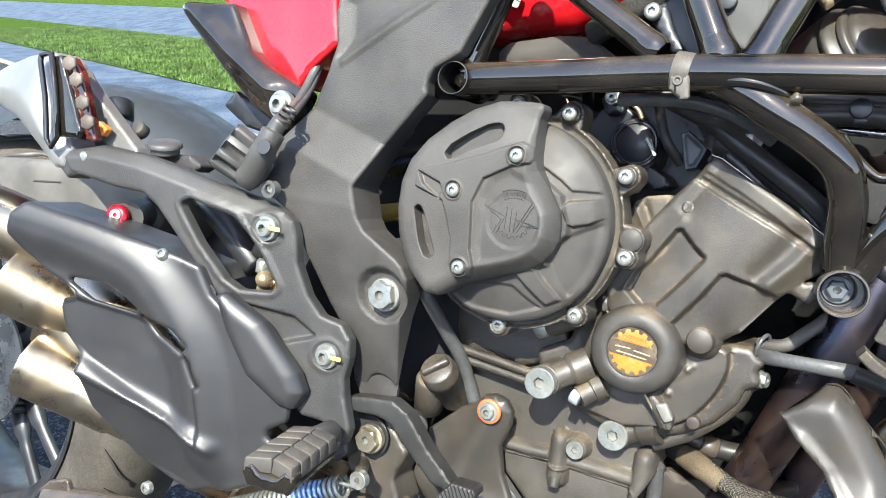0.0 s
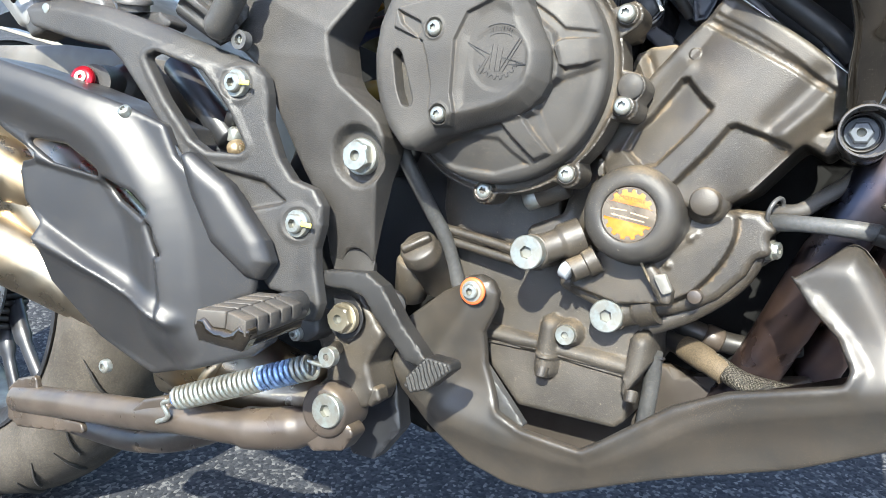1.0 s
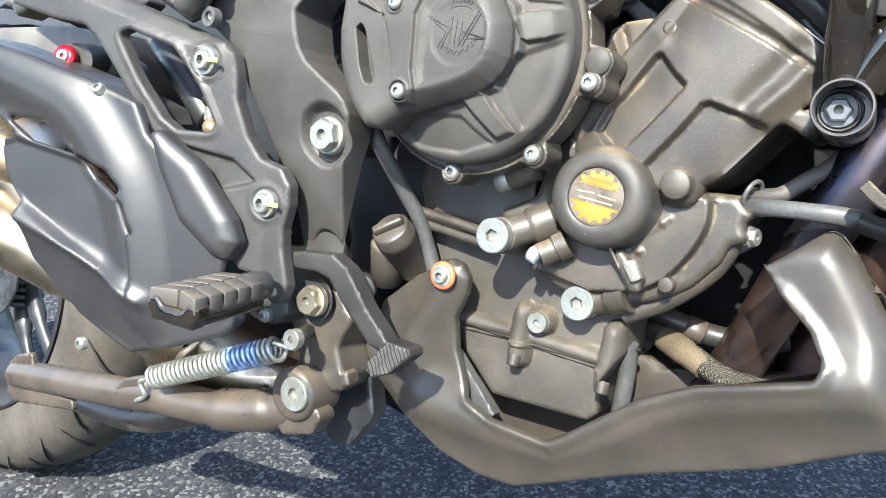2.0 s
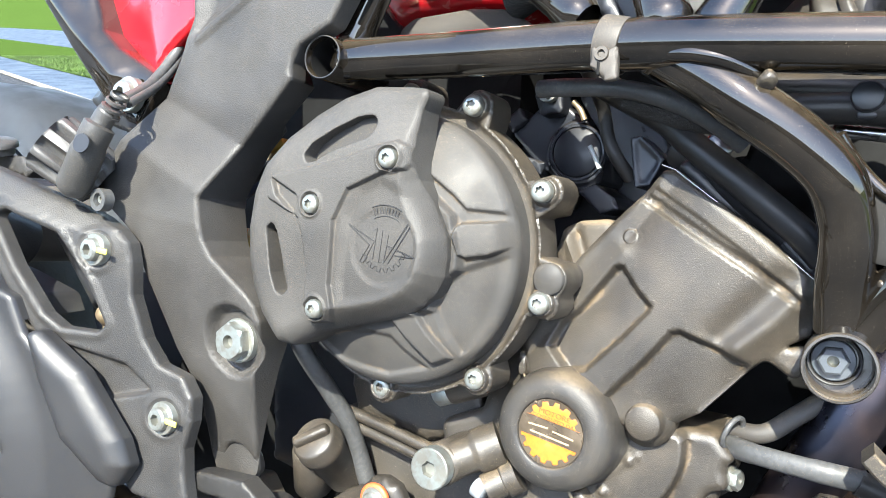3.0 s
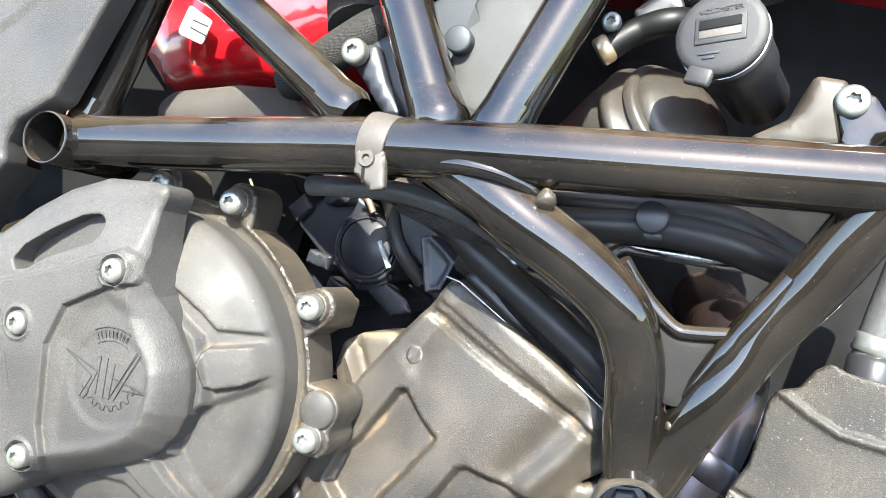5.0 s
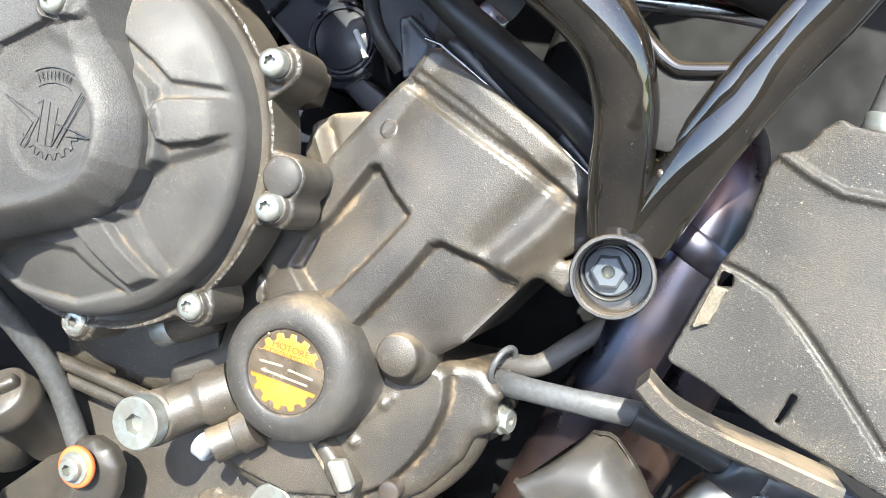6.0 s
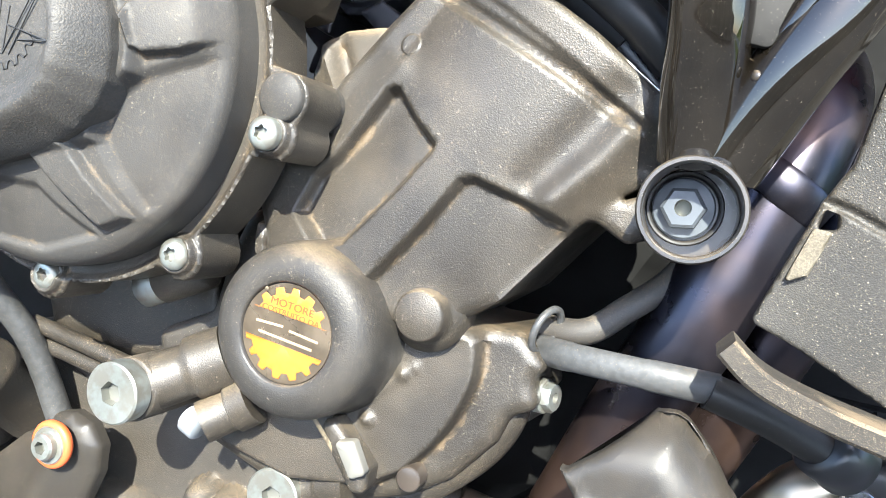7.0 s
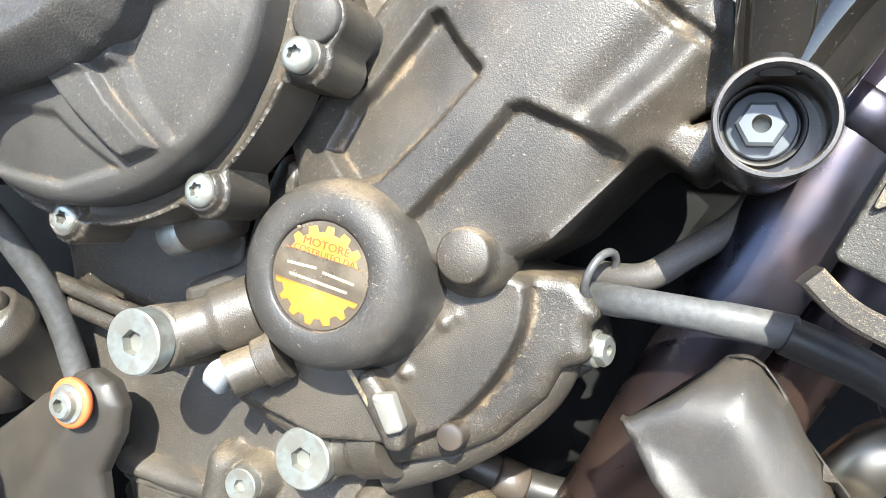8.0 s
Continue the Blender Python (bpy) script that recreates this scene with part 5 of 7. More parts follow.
FA = Vector((-0.1, -0.75, 0.65)).normalized()
filler = part("oil_filler", lathe([(0.0165, -0.05), (0.0165, -0.012), (0.0185, -0.01), (0.0185, -0.004), (0.0175, -0.002), (0.0175, 0.004), (0.0155, 0.006), (0, 0.006)], FO, FA), M_CASE, label="black oil filler neck with finger grip cap")
shaped("grip", box((0.029, 0.008, 0.008), (0, 0, 0.009), (0, 0, 38), bevel=0.0025), M_CASE, filler, Matrix.Translation(FO) @ Vector((0, 0, 1)).rotation_difference(FA).to_matrix().to_4x4())
part("filler_neck", rod((-0.305, -0.150, 0.452), (-0.314, -0.130, 0.413), 0.0155), M_CASE, filler)
# breather hose behind the clutch
part("breather_hose", tube([(-0.320, -0.185, 0.564), (-0.303, -0.180, 0.534), (-0.291, -0.155, 0.500), (-0.278, -0.140, 0.472), (-0.261, -0.125, 0.420)], 0.0068), M_CABLE, label="grey rubber breather hose")

# ---- trellis frame ----
M_LIP = mat("dusty enamel edge, glint in its colour", (0.035, 0.032, 0.028), 0.42, metal=0.2, dust=0.3, spec=0.9, vary=0.4, tint_scale=60)
M_BOSS = mat("dusty gloss black boss", (0.03, 0.026, 0.022), 0.3, coat=0.5, dust=0.5, specks=0.3, hollow=0.3)
M_STRAP = mat("dusty brown rubber", (0.080, 0.070, 0.060), 0.6, dust=0.3, specks=0.15, grain=(1500, 0.3, 0.0003))
M_DULL = mat("dull grey coated steel", (0.085, 0.097, 0.113), 0.45, metal=0.3, vary=0.15)
trellis = part("main_tube", tube([(-0.274, -0.206, 0.738), (-0.193, -0.208, 0.744), (-0.103, -0.211, 0.751), (-0.028, -0.213, 0.754), (0.146, -0.200, 0.761)], 0.0138, 28), M_TUBE, label="gloss black tubular trellis frame")
PIV = Vector((0.0340, -0.177, 0.6035))
RING = Vector((0.0345, -0.1870, 0.6033))
D1 = [Vector(p) for p in ((-0.075, -0.203, 0.752), (-0.049, -0.207, 0.739), (-0.0265, -0.2075, 0.7255), (-0.0010, -0.203, 0.7105), (0.0172, -0.197, 0.6950), (0.0258, -0.188, 0.676), (0.0285, -0.183, 0.660), (0.0295, -0.177, 0.643))]
D2 = [Vector(p) for p in ((0.058, -0.178, 0.657), (0.076, -0.180, 0.691), (0.094, -0.188, 0.719), (0.109, -0.197, 0.747), (0.128, -0.205, 0.783))]
D1.append(Vector((PIV.x, -0.168, PIV.z)) + (D1[-1] - PIV).normalized() * 0.0178)
D2.insert(0, Vector((PIV.x, -0.168, PIV.z)) + (D2[0] - PIV).normalized() * 0.0178)
part("diagonal_tube", tube(D1, [0.0150 - 0.0018 * min(1.0, i / 44) for i in range(8 * (len(D1) - 1) + 1)], 28), M_TUBE, trellis)
part("weld_knob", lathe([(0, 0.004), (0.0028, 0.003), (0.0042, 0), (0.0046, -0.01)], (-0.0165, -0.2185, 0.7365), (0.4, -1, 0.4), 16, shape=lambda j, a: 1 + 0.14 * math.sin(3 * a + j)), M_CASE, trellis, "rough brown weld blob")
part("diagonal_tube", tube(D2, 0.0128, 24), M_TUBE, trellis)
part("diagonal_tube", tube([(-0.285, -0.196, 0.743), (-0.247, -0.196, 0.846)], 0.0120, 24), M_TUBE, trellis)
part("diagonal_tube", tube([(-0.120, -0.205, 0.768), (-0.229, -0.195, 0.841)], 0.0113, 24), M_TUBE, trellis)
part("diagonal_tube", tube([(-0.072, -0.207, 0.764), (-0.123, -0.195, 0.868)], 0.0128, 24), M_TUBE, trellis)
part("diagonal_tube", tube([(-0.045, -0.207, 0.765), (-0.002, -0.195, 0.873)], 0.0125, 24), M_TUBE, trellis)
part("upper_tube", tube([(-0.257, -0.195, 0.859), (-0.167, -0.195, 0.864), (-0.032, -0.195, 0.875)], 0.0135, 24), M_TUBE, trellis)
for p, r, d, w, dp in (((-0.283, -0.224, 0.736), 0.0142, 0.06, 0.0014, 0.040), ((-0.244, -0.210, 0.846), 0.0132, 0.06, 0.0018, 0.036), (RING, 0.0176, 0.07, 0.0022, 0.0290)):
    o = part("mount_boss", lathe([(r, -d), (r, -0.0012), (r - 0.0006, 0.0), (r - w + 0.0005, 0.0), (r - w, -0.0012), (r - w, -dp), (0, -dp)], p, (0.03, -1, 0.02), 48), M_BOSS if r > 0.016 else M_TUBE, trellis)
    if r < 0.016:
        # liner that paints the shade of the open bore
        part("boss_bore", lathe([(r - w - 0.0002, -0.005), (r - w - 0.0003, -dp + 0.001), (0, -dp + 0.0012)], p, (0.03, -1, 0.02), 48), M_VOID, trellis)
        # thin paler ring: the reflection on the glossy edge, put into colour
        part("boss_lip", lathe([(r - w * 0.15, -0.0003), (r - w * 0.3, 0.0004), (r - w * 0.7, 0.0004), (r - w * 0.85, -0.0003)], p, (0.03, -1, 0.02), 48), M_LIP, trellis, "pale ring edge that draws its reflection")
part("bush", lathe([(0.0112, -0.008), (0.0114, 0.003), (0.0120, 0.004), (0.0128, 0.004), (0.0132, 0.003), (0.0134, -0.008)], (0.0316, -0.1600, 0.6038), n=40), M_HOSE, trellis, "black rubber bush")
bolt((0.0312, -0.1615, 0.6038), 0.0108, "nut", "mount_bolt", trellis, material=M_DULL, label="grey flanged hex mount bolt")
bolt(Vector((-0.2825, -0.186, 0.736)), 0.0085, "button", "mount_bolt", trellis)
bolt(Vector((-0.2435, -0.176, 0.846)), 0.0085, "button", "mount_bolt", trellis)
WEBT = fillet([(0.020, 0.708), (0.030, 0.698), (0.041, 0.689), (0.049, 0.688), (0.064, 0.690), (0.069, 0.690), (0.058, 0.672), (0.047, 0.656), (0.040, 0.657), (0.028, 0.685)], 0.003)
part("gusset", relief(WEBT, -0.186, 0.003, 0.0004, None, 0.006), mat("dusty matt black enamel", (0.006, 0.0055, 0.005), 0.6, dust=0.1, specks=0.15, spec=0.25), trellis, "dusty black welded gusset plate")
part("gusset_edge", tube([(0.041, -0.168, 0.640), (0.050, -0.180, 0.657), (0.066, -0.188, 0.688), (0.084, -0.192, 0.718)], [0.006] * 8 + [0.0058] * 8 + [0.005] * 9, 14), M_TUBE, trellis)
part("gusset_rim", tube([(0.016, -0.192, 0.716), (0.022, -0.188, 0.708), (0.030, -0.186, 0.699), (0.041, -0.186, 0.690), (0.049, -0.186, 0.689), (0.066, -0.186, 0.691)], 0.0034, 14), M_TUBE, trellis)
part("weld_web", tube([(0.0450, -0.1790, 0.655), (0.0432, -0.1700, 0.645), (0.0412, -0.1640, 0.636), (0.0392, -0.1590, 0.6295)], [0.0045] * 8 + [0.0075] * 8 + [0.0098] * 9, 16), M_TUBE, trellis)
part("weld_knob", lathe([(0, 0.002), (0.0014, 0.0015), (0.0022, 0), (0.0024, -0.006)], (0.0455, -0.1845, 0.6475), n=14, shape=lambda j, a: 1 + 0.12 * math.sin(3 * a + j)), M_BOSS, trellis, "rough weld blob")
part("weld_fillet", tube([(-0.284, -0.203, 0.734), (-0.279, -0.206, 0.742), (-0.281, -0.202, 0.751), (-0.274, -0.198, 0.758)], [0.0075] * 8 + [0.0085] * 8 + [0.006] * 9, 16), M_TUBE, trellis)


def flare(p, c, r, k):
    """The welded foot of a tube: it widens in a soft, slightly rippled cone."""
    ax = Vector(c) - Vector(p)
    prof = [(r * 0.9, -0.014), (r * 1.07, -0.010), (r * 1.06, -0.006), (r * 1.03, -0.002), (r * 1.012, 0.002), (r * 0.985, 0.006)]
    return lathe(prof, p, ax, 48, shape=lambda j, a: 1 + 0.006 * math.sin(a * 11 + k + j))


for k, (p, c, r) in enumerate((((-0.076, -0.206, 0.773), (-0.086, -0.203, 0.791), 0.0130), ((-0.042, -0.206, 0.772), (-0.036, -0.205, 0.786), 0.0126), ((-0.128, -0.204, 0.773), (-0.151, -0.202, 0.788), 0.0115), ((-0.279, -0.196, 0.758), (-0.271, -0.196, 0.779), 0.0121), ((-0.223, -0.195, 0.837), (-0.204, -0.197, 0.824), 0.0114))):
    part("weld_bead", flare(p, c, r, k), M_TUBE, trellis)
part("saddle_bead", tube([(-0.077, -0.210, 0.741), (-0.069, -0.218, 0.745), (-0.055, -0.222, 0.746), (-0.038, -0.220, 0.744), (-0.026, -0.214, 0.740), (-0.019, -0.206, 0.737)], 0.0045, 14), M_TUBE, trellis)
# rubber strap round the main tube
SP = Vector((-0.0965, -0.2113, 0.7515))
part("tube_strap", lathe([(0.0141, -0.0068), (0.0150, -0.0066), (0.0153, -0.0055), (0.0153, 0.0055), (0.0150, 0.0066), (0.0141, 0.0068)], SP, (1, -0.02, -0.12), 40), M_STRAP, trellis, "dusty grey rubber strap")
part("strap_tail", relief(fillet([(-0.1035, 0.747), (-0.0895, 0.748), (-0.0870, 0.731), (-0.0935, 0.7295), (-0.1030, 0.737)], 0.002), -0.226, 0.004, 0.0012, None, 0.004), M_STRAP, trellis)
part("strap_rivet", lathe([(0.0016, 0.0004), (0.0020, 0.0012), (0.0036, 0.0012), (0.0040, 0.0)], (-0.0972, -0.2262, 0.7435), n=20), M_STRAP, trellis)
part("strap_slot", relief(fillet([(-0.0990, 0.7395), (-0.0975, 0.7395), (-0.0968, 0.7325), (-0.0983, 0.7325)], 0.0004), -0.2264, 0.001, 0.0002, None, 0.004), M_VOID, trellis)
# head bracket with bolt
part("head_bracket", relief(fillet([(0.091, 0.793), (0.095, 0.802), (0.106, 0.797), (0.115, 0.784), (0.107, 0.775), (0.096, 0.775)], 0.004), -0.186, 0.006, 0.001, None, 0.005), M_TUBE, trellis)
bolt((0.097, -0.188, 0.794), 0.0068, "torx", "bracket_bolt", trellis)

# ---- belly panel ----
PAN = fillet([(-0.254, 0.439), (-0.247, 0.448), (-0.235, 0.452), (-0.223, 0.449), (-0.216, 0.439), (-0.217, 0.424), (-0.225, 0.402), (-0.220, 0.373), (-0.201, 0.337), (-0.175, 0.329), (-0.122, 0.328), (-0.107, 0.340), (-0.056, 0.386), (-0.019, 0.409), (0.028, 0.427), (0.052, 0.436), (0.054, 0.446), (0.043, 0.465), (0.021, 0.484), (0.006, 0.501), (0.009, 0.500), (0.020, 0.510), (0.037, 0.527), (0.042, 0.530), (0.049, 0.527), (0.058, 0.518), (0.067, 0.505), (0.082, 0.492), (0.103, 0.434), (0.154, 0.430), (0.087, 0.396), (0.033, 0.363), (-0.061, 0.318), (-0.150, 0.272), (-0.186, 0.269), (-0.227, 0.277), (-0.273, 0.305), (-0.301, 0.329), (-0.311, 0.353), (-0.304, 0.398), (-0.271, 0.429)], 0.006)
CREASE = [(-0.305, 0.355), (-0.252, 0.322), (-0.184, 0.320), (-0.119, 0.325), (-0.089, 0.343), (-0.032, 0.392), (0.029, 0.420), (0.076, 0.438)]
EDGE_IN = [(-0.198, 0.337), (-0.170, 0.329), (-0.118, 0.327), (-0.103, 0.340), (-0.053, 0.386), (-0.016, 0.410), (0.052, 0.435), (0.057, 0.448), (0.044, 0.466), (0.023, 0.485)]


def pan_height(X, Z):
    h = 0.022 * smooth(X, -0.12, 0.06)
    h = h + 0.010 * np.exp(-(line_dist(X, Z, CREASE) / 0.022) ** 2)
    h = h + 0.003 * band(X, Z, EDGE_IN, 0.0, 0.010)
    h = h + 0.012 * np.exp(-(line_dist(X, Z, LOBE) / 0.02) ** 2)
    k = np.clip(1 - line_dist(X, Z, HORN_BACK) / 0.020, 0, 1) * smooth(Z, 0.40, 0.44) * smooth(X, 0.0, 0.02)
    h = h - 0.026 * (1 - np.sqrt(1 - 0.98 * k * k)) + 0.0013 * np.exp(-(line_dist(X, Z, HORN_EDGE) / 0.003) ** 2)
    return h - 0.24 * np.clip(np.interp(X, CREASE_X, CREASE_Z) - 0.012 - Z, 0, 0.09)


CREASE_X, CREASE_Z = [p[0] for p in CREASE], [p[1] for p in CREASE]
HORN_BACK = [(0.020, 0.524), (0.046, 0.528), (0.059, 0.516), (0.072, 0.499), (0.092, 0.470), (0.106, 0.430)]
HORN_EDGE = [(0.007, 0.498), (0.014, 0.493), (0.031, 0.475), (0.047, 0.455), (0.054, 0.443)]
LOBE = [(-0.233, 0.437), (-0.252, 0.395), (-0.264, 0.361)]
pan = part("belly_panel", relief(PAN, -0.146, shell(pan_height, 0.008), 0.003, pan_height, 0.003), M_PAN, label="satin black plastic belly panel, dusty")
WR = Vector((-0.235, -0.160, 0.438))
part("rubber_ring", lathe([(0.007, 0), (0.0112, 0), (0.012, 0.0015), (0.012, 0.003), (0.011, 0.0042), (0.007, 0.0045)], WR, n=36), M_ORING, pan, "orange rubber ring")
bolt(WR + Vector((0, -0.0035, 0)), 0.0094, "button", "panel_screw", pan)
# added sheet: its dark colour stands for the shade between sump and panel
part("panel_gap_fill", relief(fillet([(-0.290, 0.345), (-0.240, 0.430), (-0.190, 0.405), (-0.100, 0.395), (-0.060, 0.388), (0.000, 0.400), (0.050, 0.418), (-0.050, 0.328), (-0.150, 0.272), (-0.220, 0.268), (-0.280, 0.300)], 0.008), -0.06, 0.02, 0.004, None, 0.01), mat("dusty dark brown gap fill", (0.02, 0.015, 0.012), 0.7, dust=0.2), pan)
# added near black sheet, the dark seen through the panel opening
part("far_gap_sheet", relief(fillet([(-0.300, 0.300), (-0.213, 0.345), (-0.078, 0.430), (0.032, 0.480), (0.110, 0.475), (0.133, 0.410), (-0.070, 0.325), (-0.255, 0.265)], 0.02), 0.06, 0.05, 0.01, None, 0.02), M_VOID)
part("panel_strap", relief(fillet([(-0.232, 0.369), (-0.226, 0.370), (-0.179, 0.325), (-0.188, 0.320), (-0.211, 0.332)], 0.002), -0.135, 0.01, 0.001, None, 0.006), M_CABLE, label="grey flat strap")

# ---- radiator shroud ----
SHROUD = fillet([(0.200, 0.672), (0.144, 0.678), (0.118, 0.681), (0.111, 0.684), (0.105, 0.679), (0.100, 0.670), (0.091, 0.667), (0.088, 0.660), (0.084, 0.630), (0.077, 0.615), (0.062, 0.567), (0.077, 0.562), (0.108, 0.549), (0.131, 0.543), (0.194, 0.523)], 0.003)
SLOT = fillet([(0.1145, 0.567), (0.1170, 0.566), (0.1150, 0.559), (0.1125, 0.552), (0.1105, 0.553), (0.1130, 0.561)], 0.0008)
NOTCH = fillet([(0.0785, 0.6125), (0.0830, 0.6115), (0.0835, 0.606), (0.0770, 0.605)], 0.001)
CURVE = [(0.0785, 0.6150), (0.086, 0.613), (0.100, 0.607), (0.113, 0.595), (0.124, 0.583), (0.150, 0.553)]
WELT = [(0.090, 0.668), (0.105, 0.659), (0.117, 0.6535), (0.146, 0.651), (0.190, 0.650)]


def shroud_height(X, Z):
    h = 0.022 * smooth(X, 0.06, 0.16)
    return h - 0.0022 * band(X, Z, CURVE, 0.0006, 0.0026) + 0.0022 * band(X, Z, WELT, 0.0006, 0.0030)


shroud = part("radiator_shroud", relief(SHROUD, -0.138, shell(shroud_height, 0.004), 0.0010, shroud_height, 0.0018, holes=[SLOT, NOTCH]), M_SHROUD, label="dusty black plastic radiator shroud")
part("shroud_tab", relief(fillet([(0.0755, 0.605), (0.0820, 0.605), (0.0770, 0.588), (0.0695, 0.584)], 0.001), -0.1425, 0.006, 0.0006, None, 0.003), mat("dust caked plastic", (0.11, 0.095, 0.07), 0.7, grain=(1500, 0.5, 0.0005), dust=0.6, specks=0.6), shroud, "dust caked tab beside the notch")
LIP = [Vector(p) for p in ((0.0564, -0.174, 0.5636), (0.0659, -0.176, 0.5566), (0.0765, -0.178, 0.5526), (0.0914, -0.18, 0.5492), (0.1077, -0.182, 0.5465), (0.1339, -0.184, 0.5415))]
part("shroud_lip", ribbon(spline(LIP, 6), 0.0080, 0.028), mat("dust caked plastic lip", (0.040, 0.036, 0.031), 0.6, grain=(1800, 0.3, 0.0004), dust=1.0, specks=0.4, spec=0.3), shroud, "dusty projecting lower lip", 30)
hose = part("shroud_hose", tube([(0.141, -0.085, 0.669), (0.140, -0.085, 0.685), (0.144, -0.085, 0.709), (0.155, -0.085, 0.761)], 0.0095), M_CABLE, label="grey hose with bright clamp entering the shroud")
part("hose_clamp", lathe([(0.0098, -0.005), (0.0108, -0.004), (0.0098, 0), (0.0108, 0.004), (0.0098, 0.005)], (0.141, -0.085, 0.693), (0.2, 0, 1)), M_ZINC, hose)
part("hose_nut", lathe([(0, 0), (0.013, 0), (0.013, 0.012), (0.009, 0.016), (0, 0.016)], (0.141, -0.085, 0.673), (0.1, 0, 1)), M_DARK, hose)

# ---- header pipes ----
def pipe_mat():
    m = mat("heat tinted pipe steel", (0.19, 0.115, 0.085), 0.34, metal=0.9, tint=(0.042, 0.046, 0.066), tint_scale=9, specks=0.15)
    return m


M_PIPE = pipe_mat()
part("header_pipe", tube([(0.052, 0.040, 0.704), (0.066, -0.010, 0.694), (0.075, -0.060, 0.672), (0.070, -0.092, 0.640), (0.047, -0.100, 0.566), (0.025, -0.090, 0.509), (-0.002, -0.070, 0.430), (-0.035, -0.050, 0.344)], 0.0205, 28), M_PIPE, label="heat tinted header pipe, blue and brown")
part("header_pipe", tube([(0.109, -0.040, 0.638), (0.097, -0.050, 0.603), (0.073, -0.050, 0.533), (0.046, -0.030, 0.452), (0.016, -0.020, 0.363)], 0.0205, 28), M_PIPE, label="heat tinted header pipe, brown")
part("pipe_joint", lathe([(0.0205, -0.008), (0.0225, -0.006), (0.0225, 0.006), (0.0205, 0.008)], (0.065, -0.098, 0.620), (0.5, 0, 0.86), 32), M_PIPE)
part("water_pipe", tube([(0.081, -0.070, 0.452), (0.091, -0.090, 0.484), (0.105, -0.090, 0.500), (0.133, -0.080, 0.507)], 0.0125), M_EXH, label="bright curved coolant pipe")
part("pipe_bracket", relief(fillet([(0.101, 0.506), (0.107, 0.514), (0.147, 0.524), (0.179, 0.504), (0.151, 0.495), (0.132, 0.502), (0.113, 0.495)], 0.006), -0.1, 0.02, 0.004, None, 0.006), M_DARK, label="black bracket with stud")
bolt((0.118, -0.106, 0.501), 0.0065, "allen", "stud", material=M_STEEL)

# ---- cables and hoses at the front ----
cb = part("sleeved_cable", tube([(-0.023, -0.115, 0.533), (0.001, -0.135, 0.537), (0.032, -0.142, 0.539), (0.056, -0.138, 0.539)], [0.0064] * 8 + [0.0060] * 8 + [0.0064] * 9, flat=0.8), M_CABLE, label="grey sleeved cable from the crankcase")
part("inner_cable", tube([(0.053, -0.138, 0.538), (0.074, -0.135, 0.533), (0.096, -0.130, 0.525)], 0.0072), M_HOSE, cb)
part("cable_ferrule", rod((0.095, -0.130, 0.528), (0.109, -0.120, 0.519), 0.013), M_DARK, cb)
part("thin_cable", tube([(-0.018, -0.115, 0.543), (0.001, -0.120, 0.546), (0.014, -0.115, 0.557), (0.032, -0.100, 0.576), (0.043, -0.080, 0.604)], 0.0058), M_RUBBER, label="brown dusty cable beside the header pipe")
part("cable_tie", tube([Vector((-0.0139, -0.128, 0.5441)) + Vector((0.0035 * math.cos(a) + 0.002 * math.sin(a), 0.0075 * math.cos(a), 0.0095 * math.sin(a))) for a in (radians(30 * k) for k in range(13))], 0.0017, 8), M_CABLE, cb, "black cable tie")
part("tie_wire", sweep([(-0.015, -0.120, 0.529), (-0.016, -0.120, 0.520), (-0.013, -0.120, 0.516)], 0.001, 6), M_CABLE, cb)
hs = part("braided_hose", tube([(-0.042, -0.080, 0.410), (-0.016, -0.090, 0.402), (0.011, -0.100, 0.403), (0.040, -0.100, 0.404)], 0.0088, 24), M_BRAID, label="braided steel hose with brown heat sleeve")
part("heat_sleeve", tube([(-0.068, -0.065, 0.414), (-0.045, -0.080, 0.409), (-0.030, -0.085, 0.404)], [0.0112] * 8 + [0.0102] * 9, 24), mat("brown glass fibre sleeve", (0.085, 0.062, 0.036), 0.8, grain=(900, 0.6, 0.0006)), hs)
part("rubber_hose", tube([(-0.098, -0.050, 0.416), (-0.080, -0.060, 0.416), (-0.057, -0.070, 0.411)], 0.0098, 20), M_HOSE, hs)
part("oil_line", tube([(-0.086, -0.060, 0.436), (-0.063, -0.060, 0.429), (-0.040, -0.052, 0.424), (-0.012, -0.046, 0.424), (0.020, -0.036, 0.432)], 0.0095, 20), M_HOSE, label="black oil line with crimped ends")
part("crimp", rod((-0.056, -0.060, 0.428), (-0.041, -0.055, 0.424), 0.0106), M_STAND)
dr = part("drain_hose", tube([(-0.086, -0.105, 0.411), (-0.085, -0.100, 0.387), (-0.085, -0.100, 0.362), (-0.086, -0.095, 0.330)], 0.0072), M_CABLE, label="grey overflow drain hose")
part("drain_clip", lathe([(0.0075, -0.002), (0.0092, 0), (0.0075, 0.002)], (-0.086, -0.102, 0.408), (0.1, 0, 1)), M_DARK, dr)
part("sensor_lead", tube([(-0.095, -0.050, 0.401), (-0.084, -0.050, 0.382), (-0.077, -0.050, 0.357)], 0.004, 10), M_HOSE)
part("cylinder_hose", tube([(-0.122, -0.150, 0.742), (-0.081, -0.150, 0.724), (-0.058, -0.152, 0.708), (-0.028, -0.156, 0.689), (0.002, -0.156, 0.669), (0.018, -0.152, 0.655)], 0.0085), M_HOSE, label="black coolant hose above the cylinders")
part("cylinder_hose", tube([(-0.071, -0.130, 0.709), (-0.034, -0.140, 0.689), (0.000, -0.140, 0.665)], 0.012), M_HOSE)
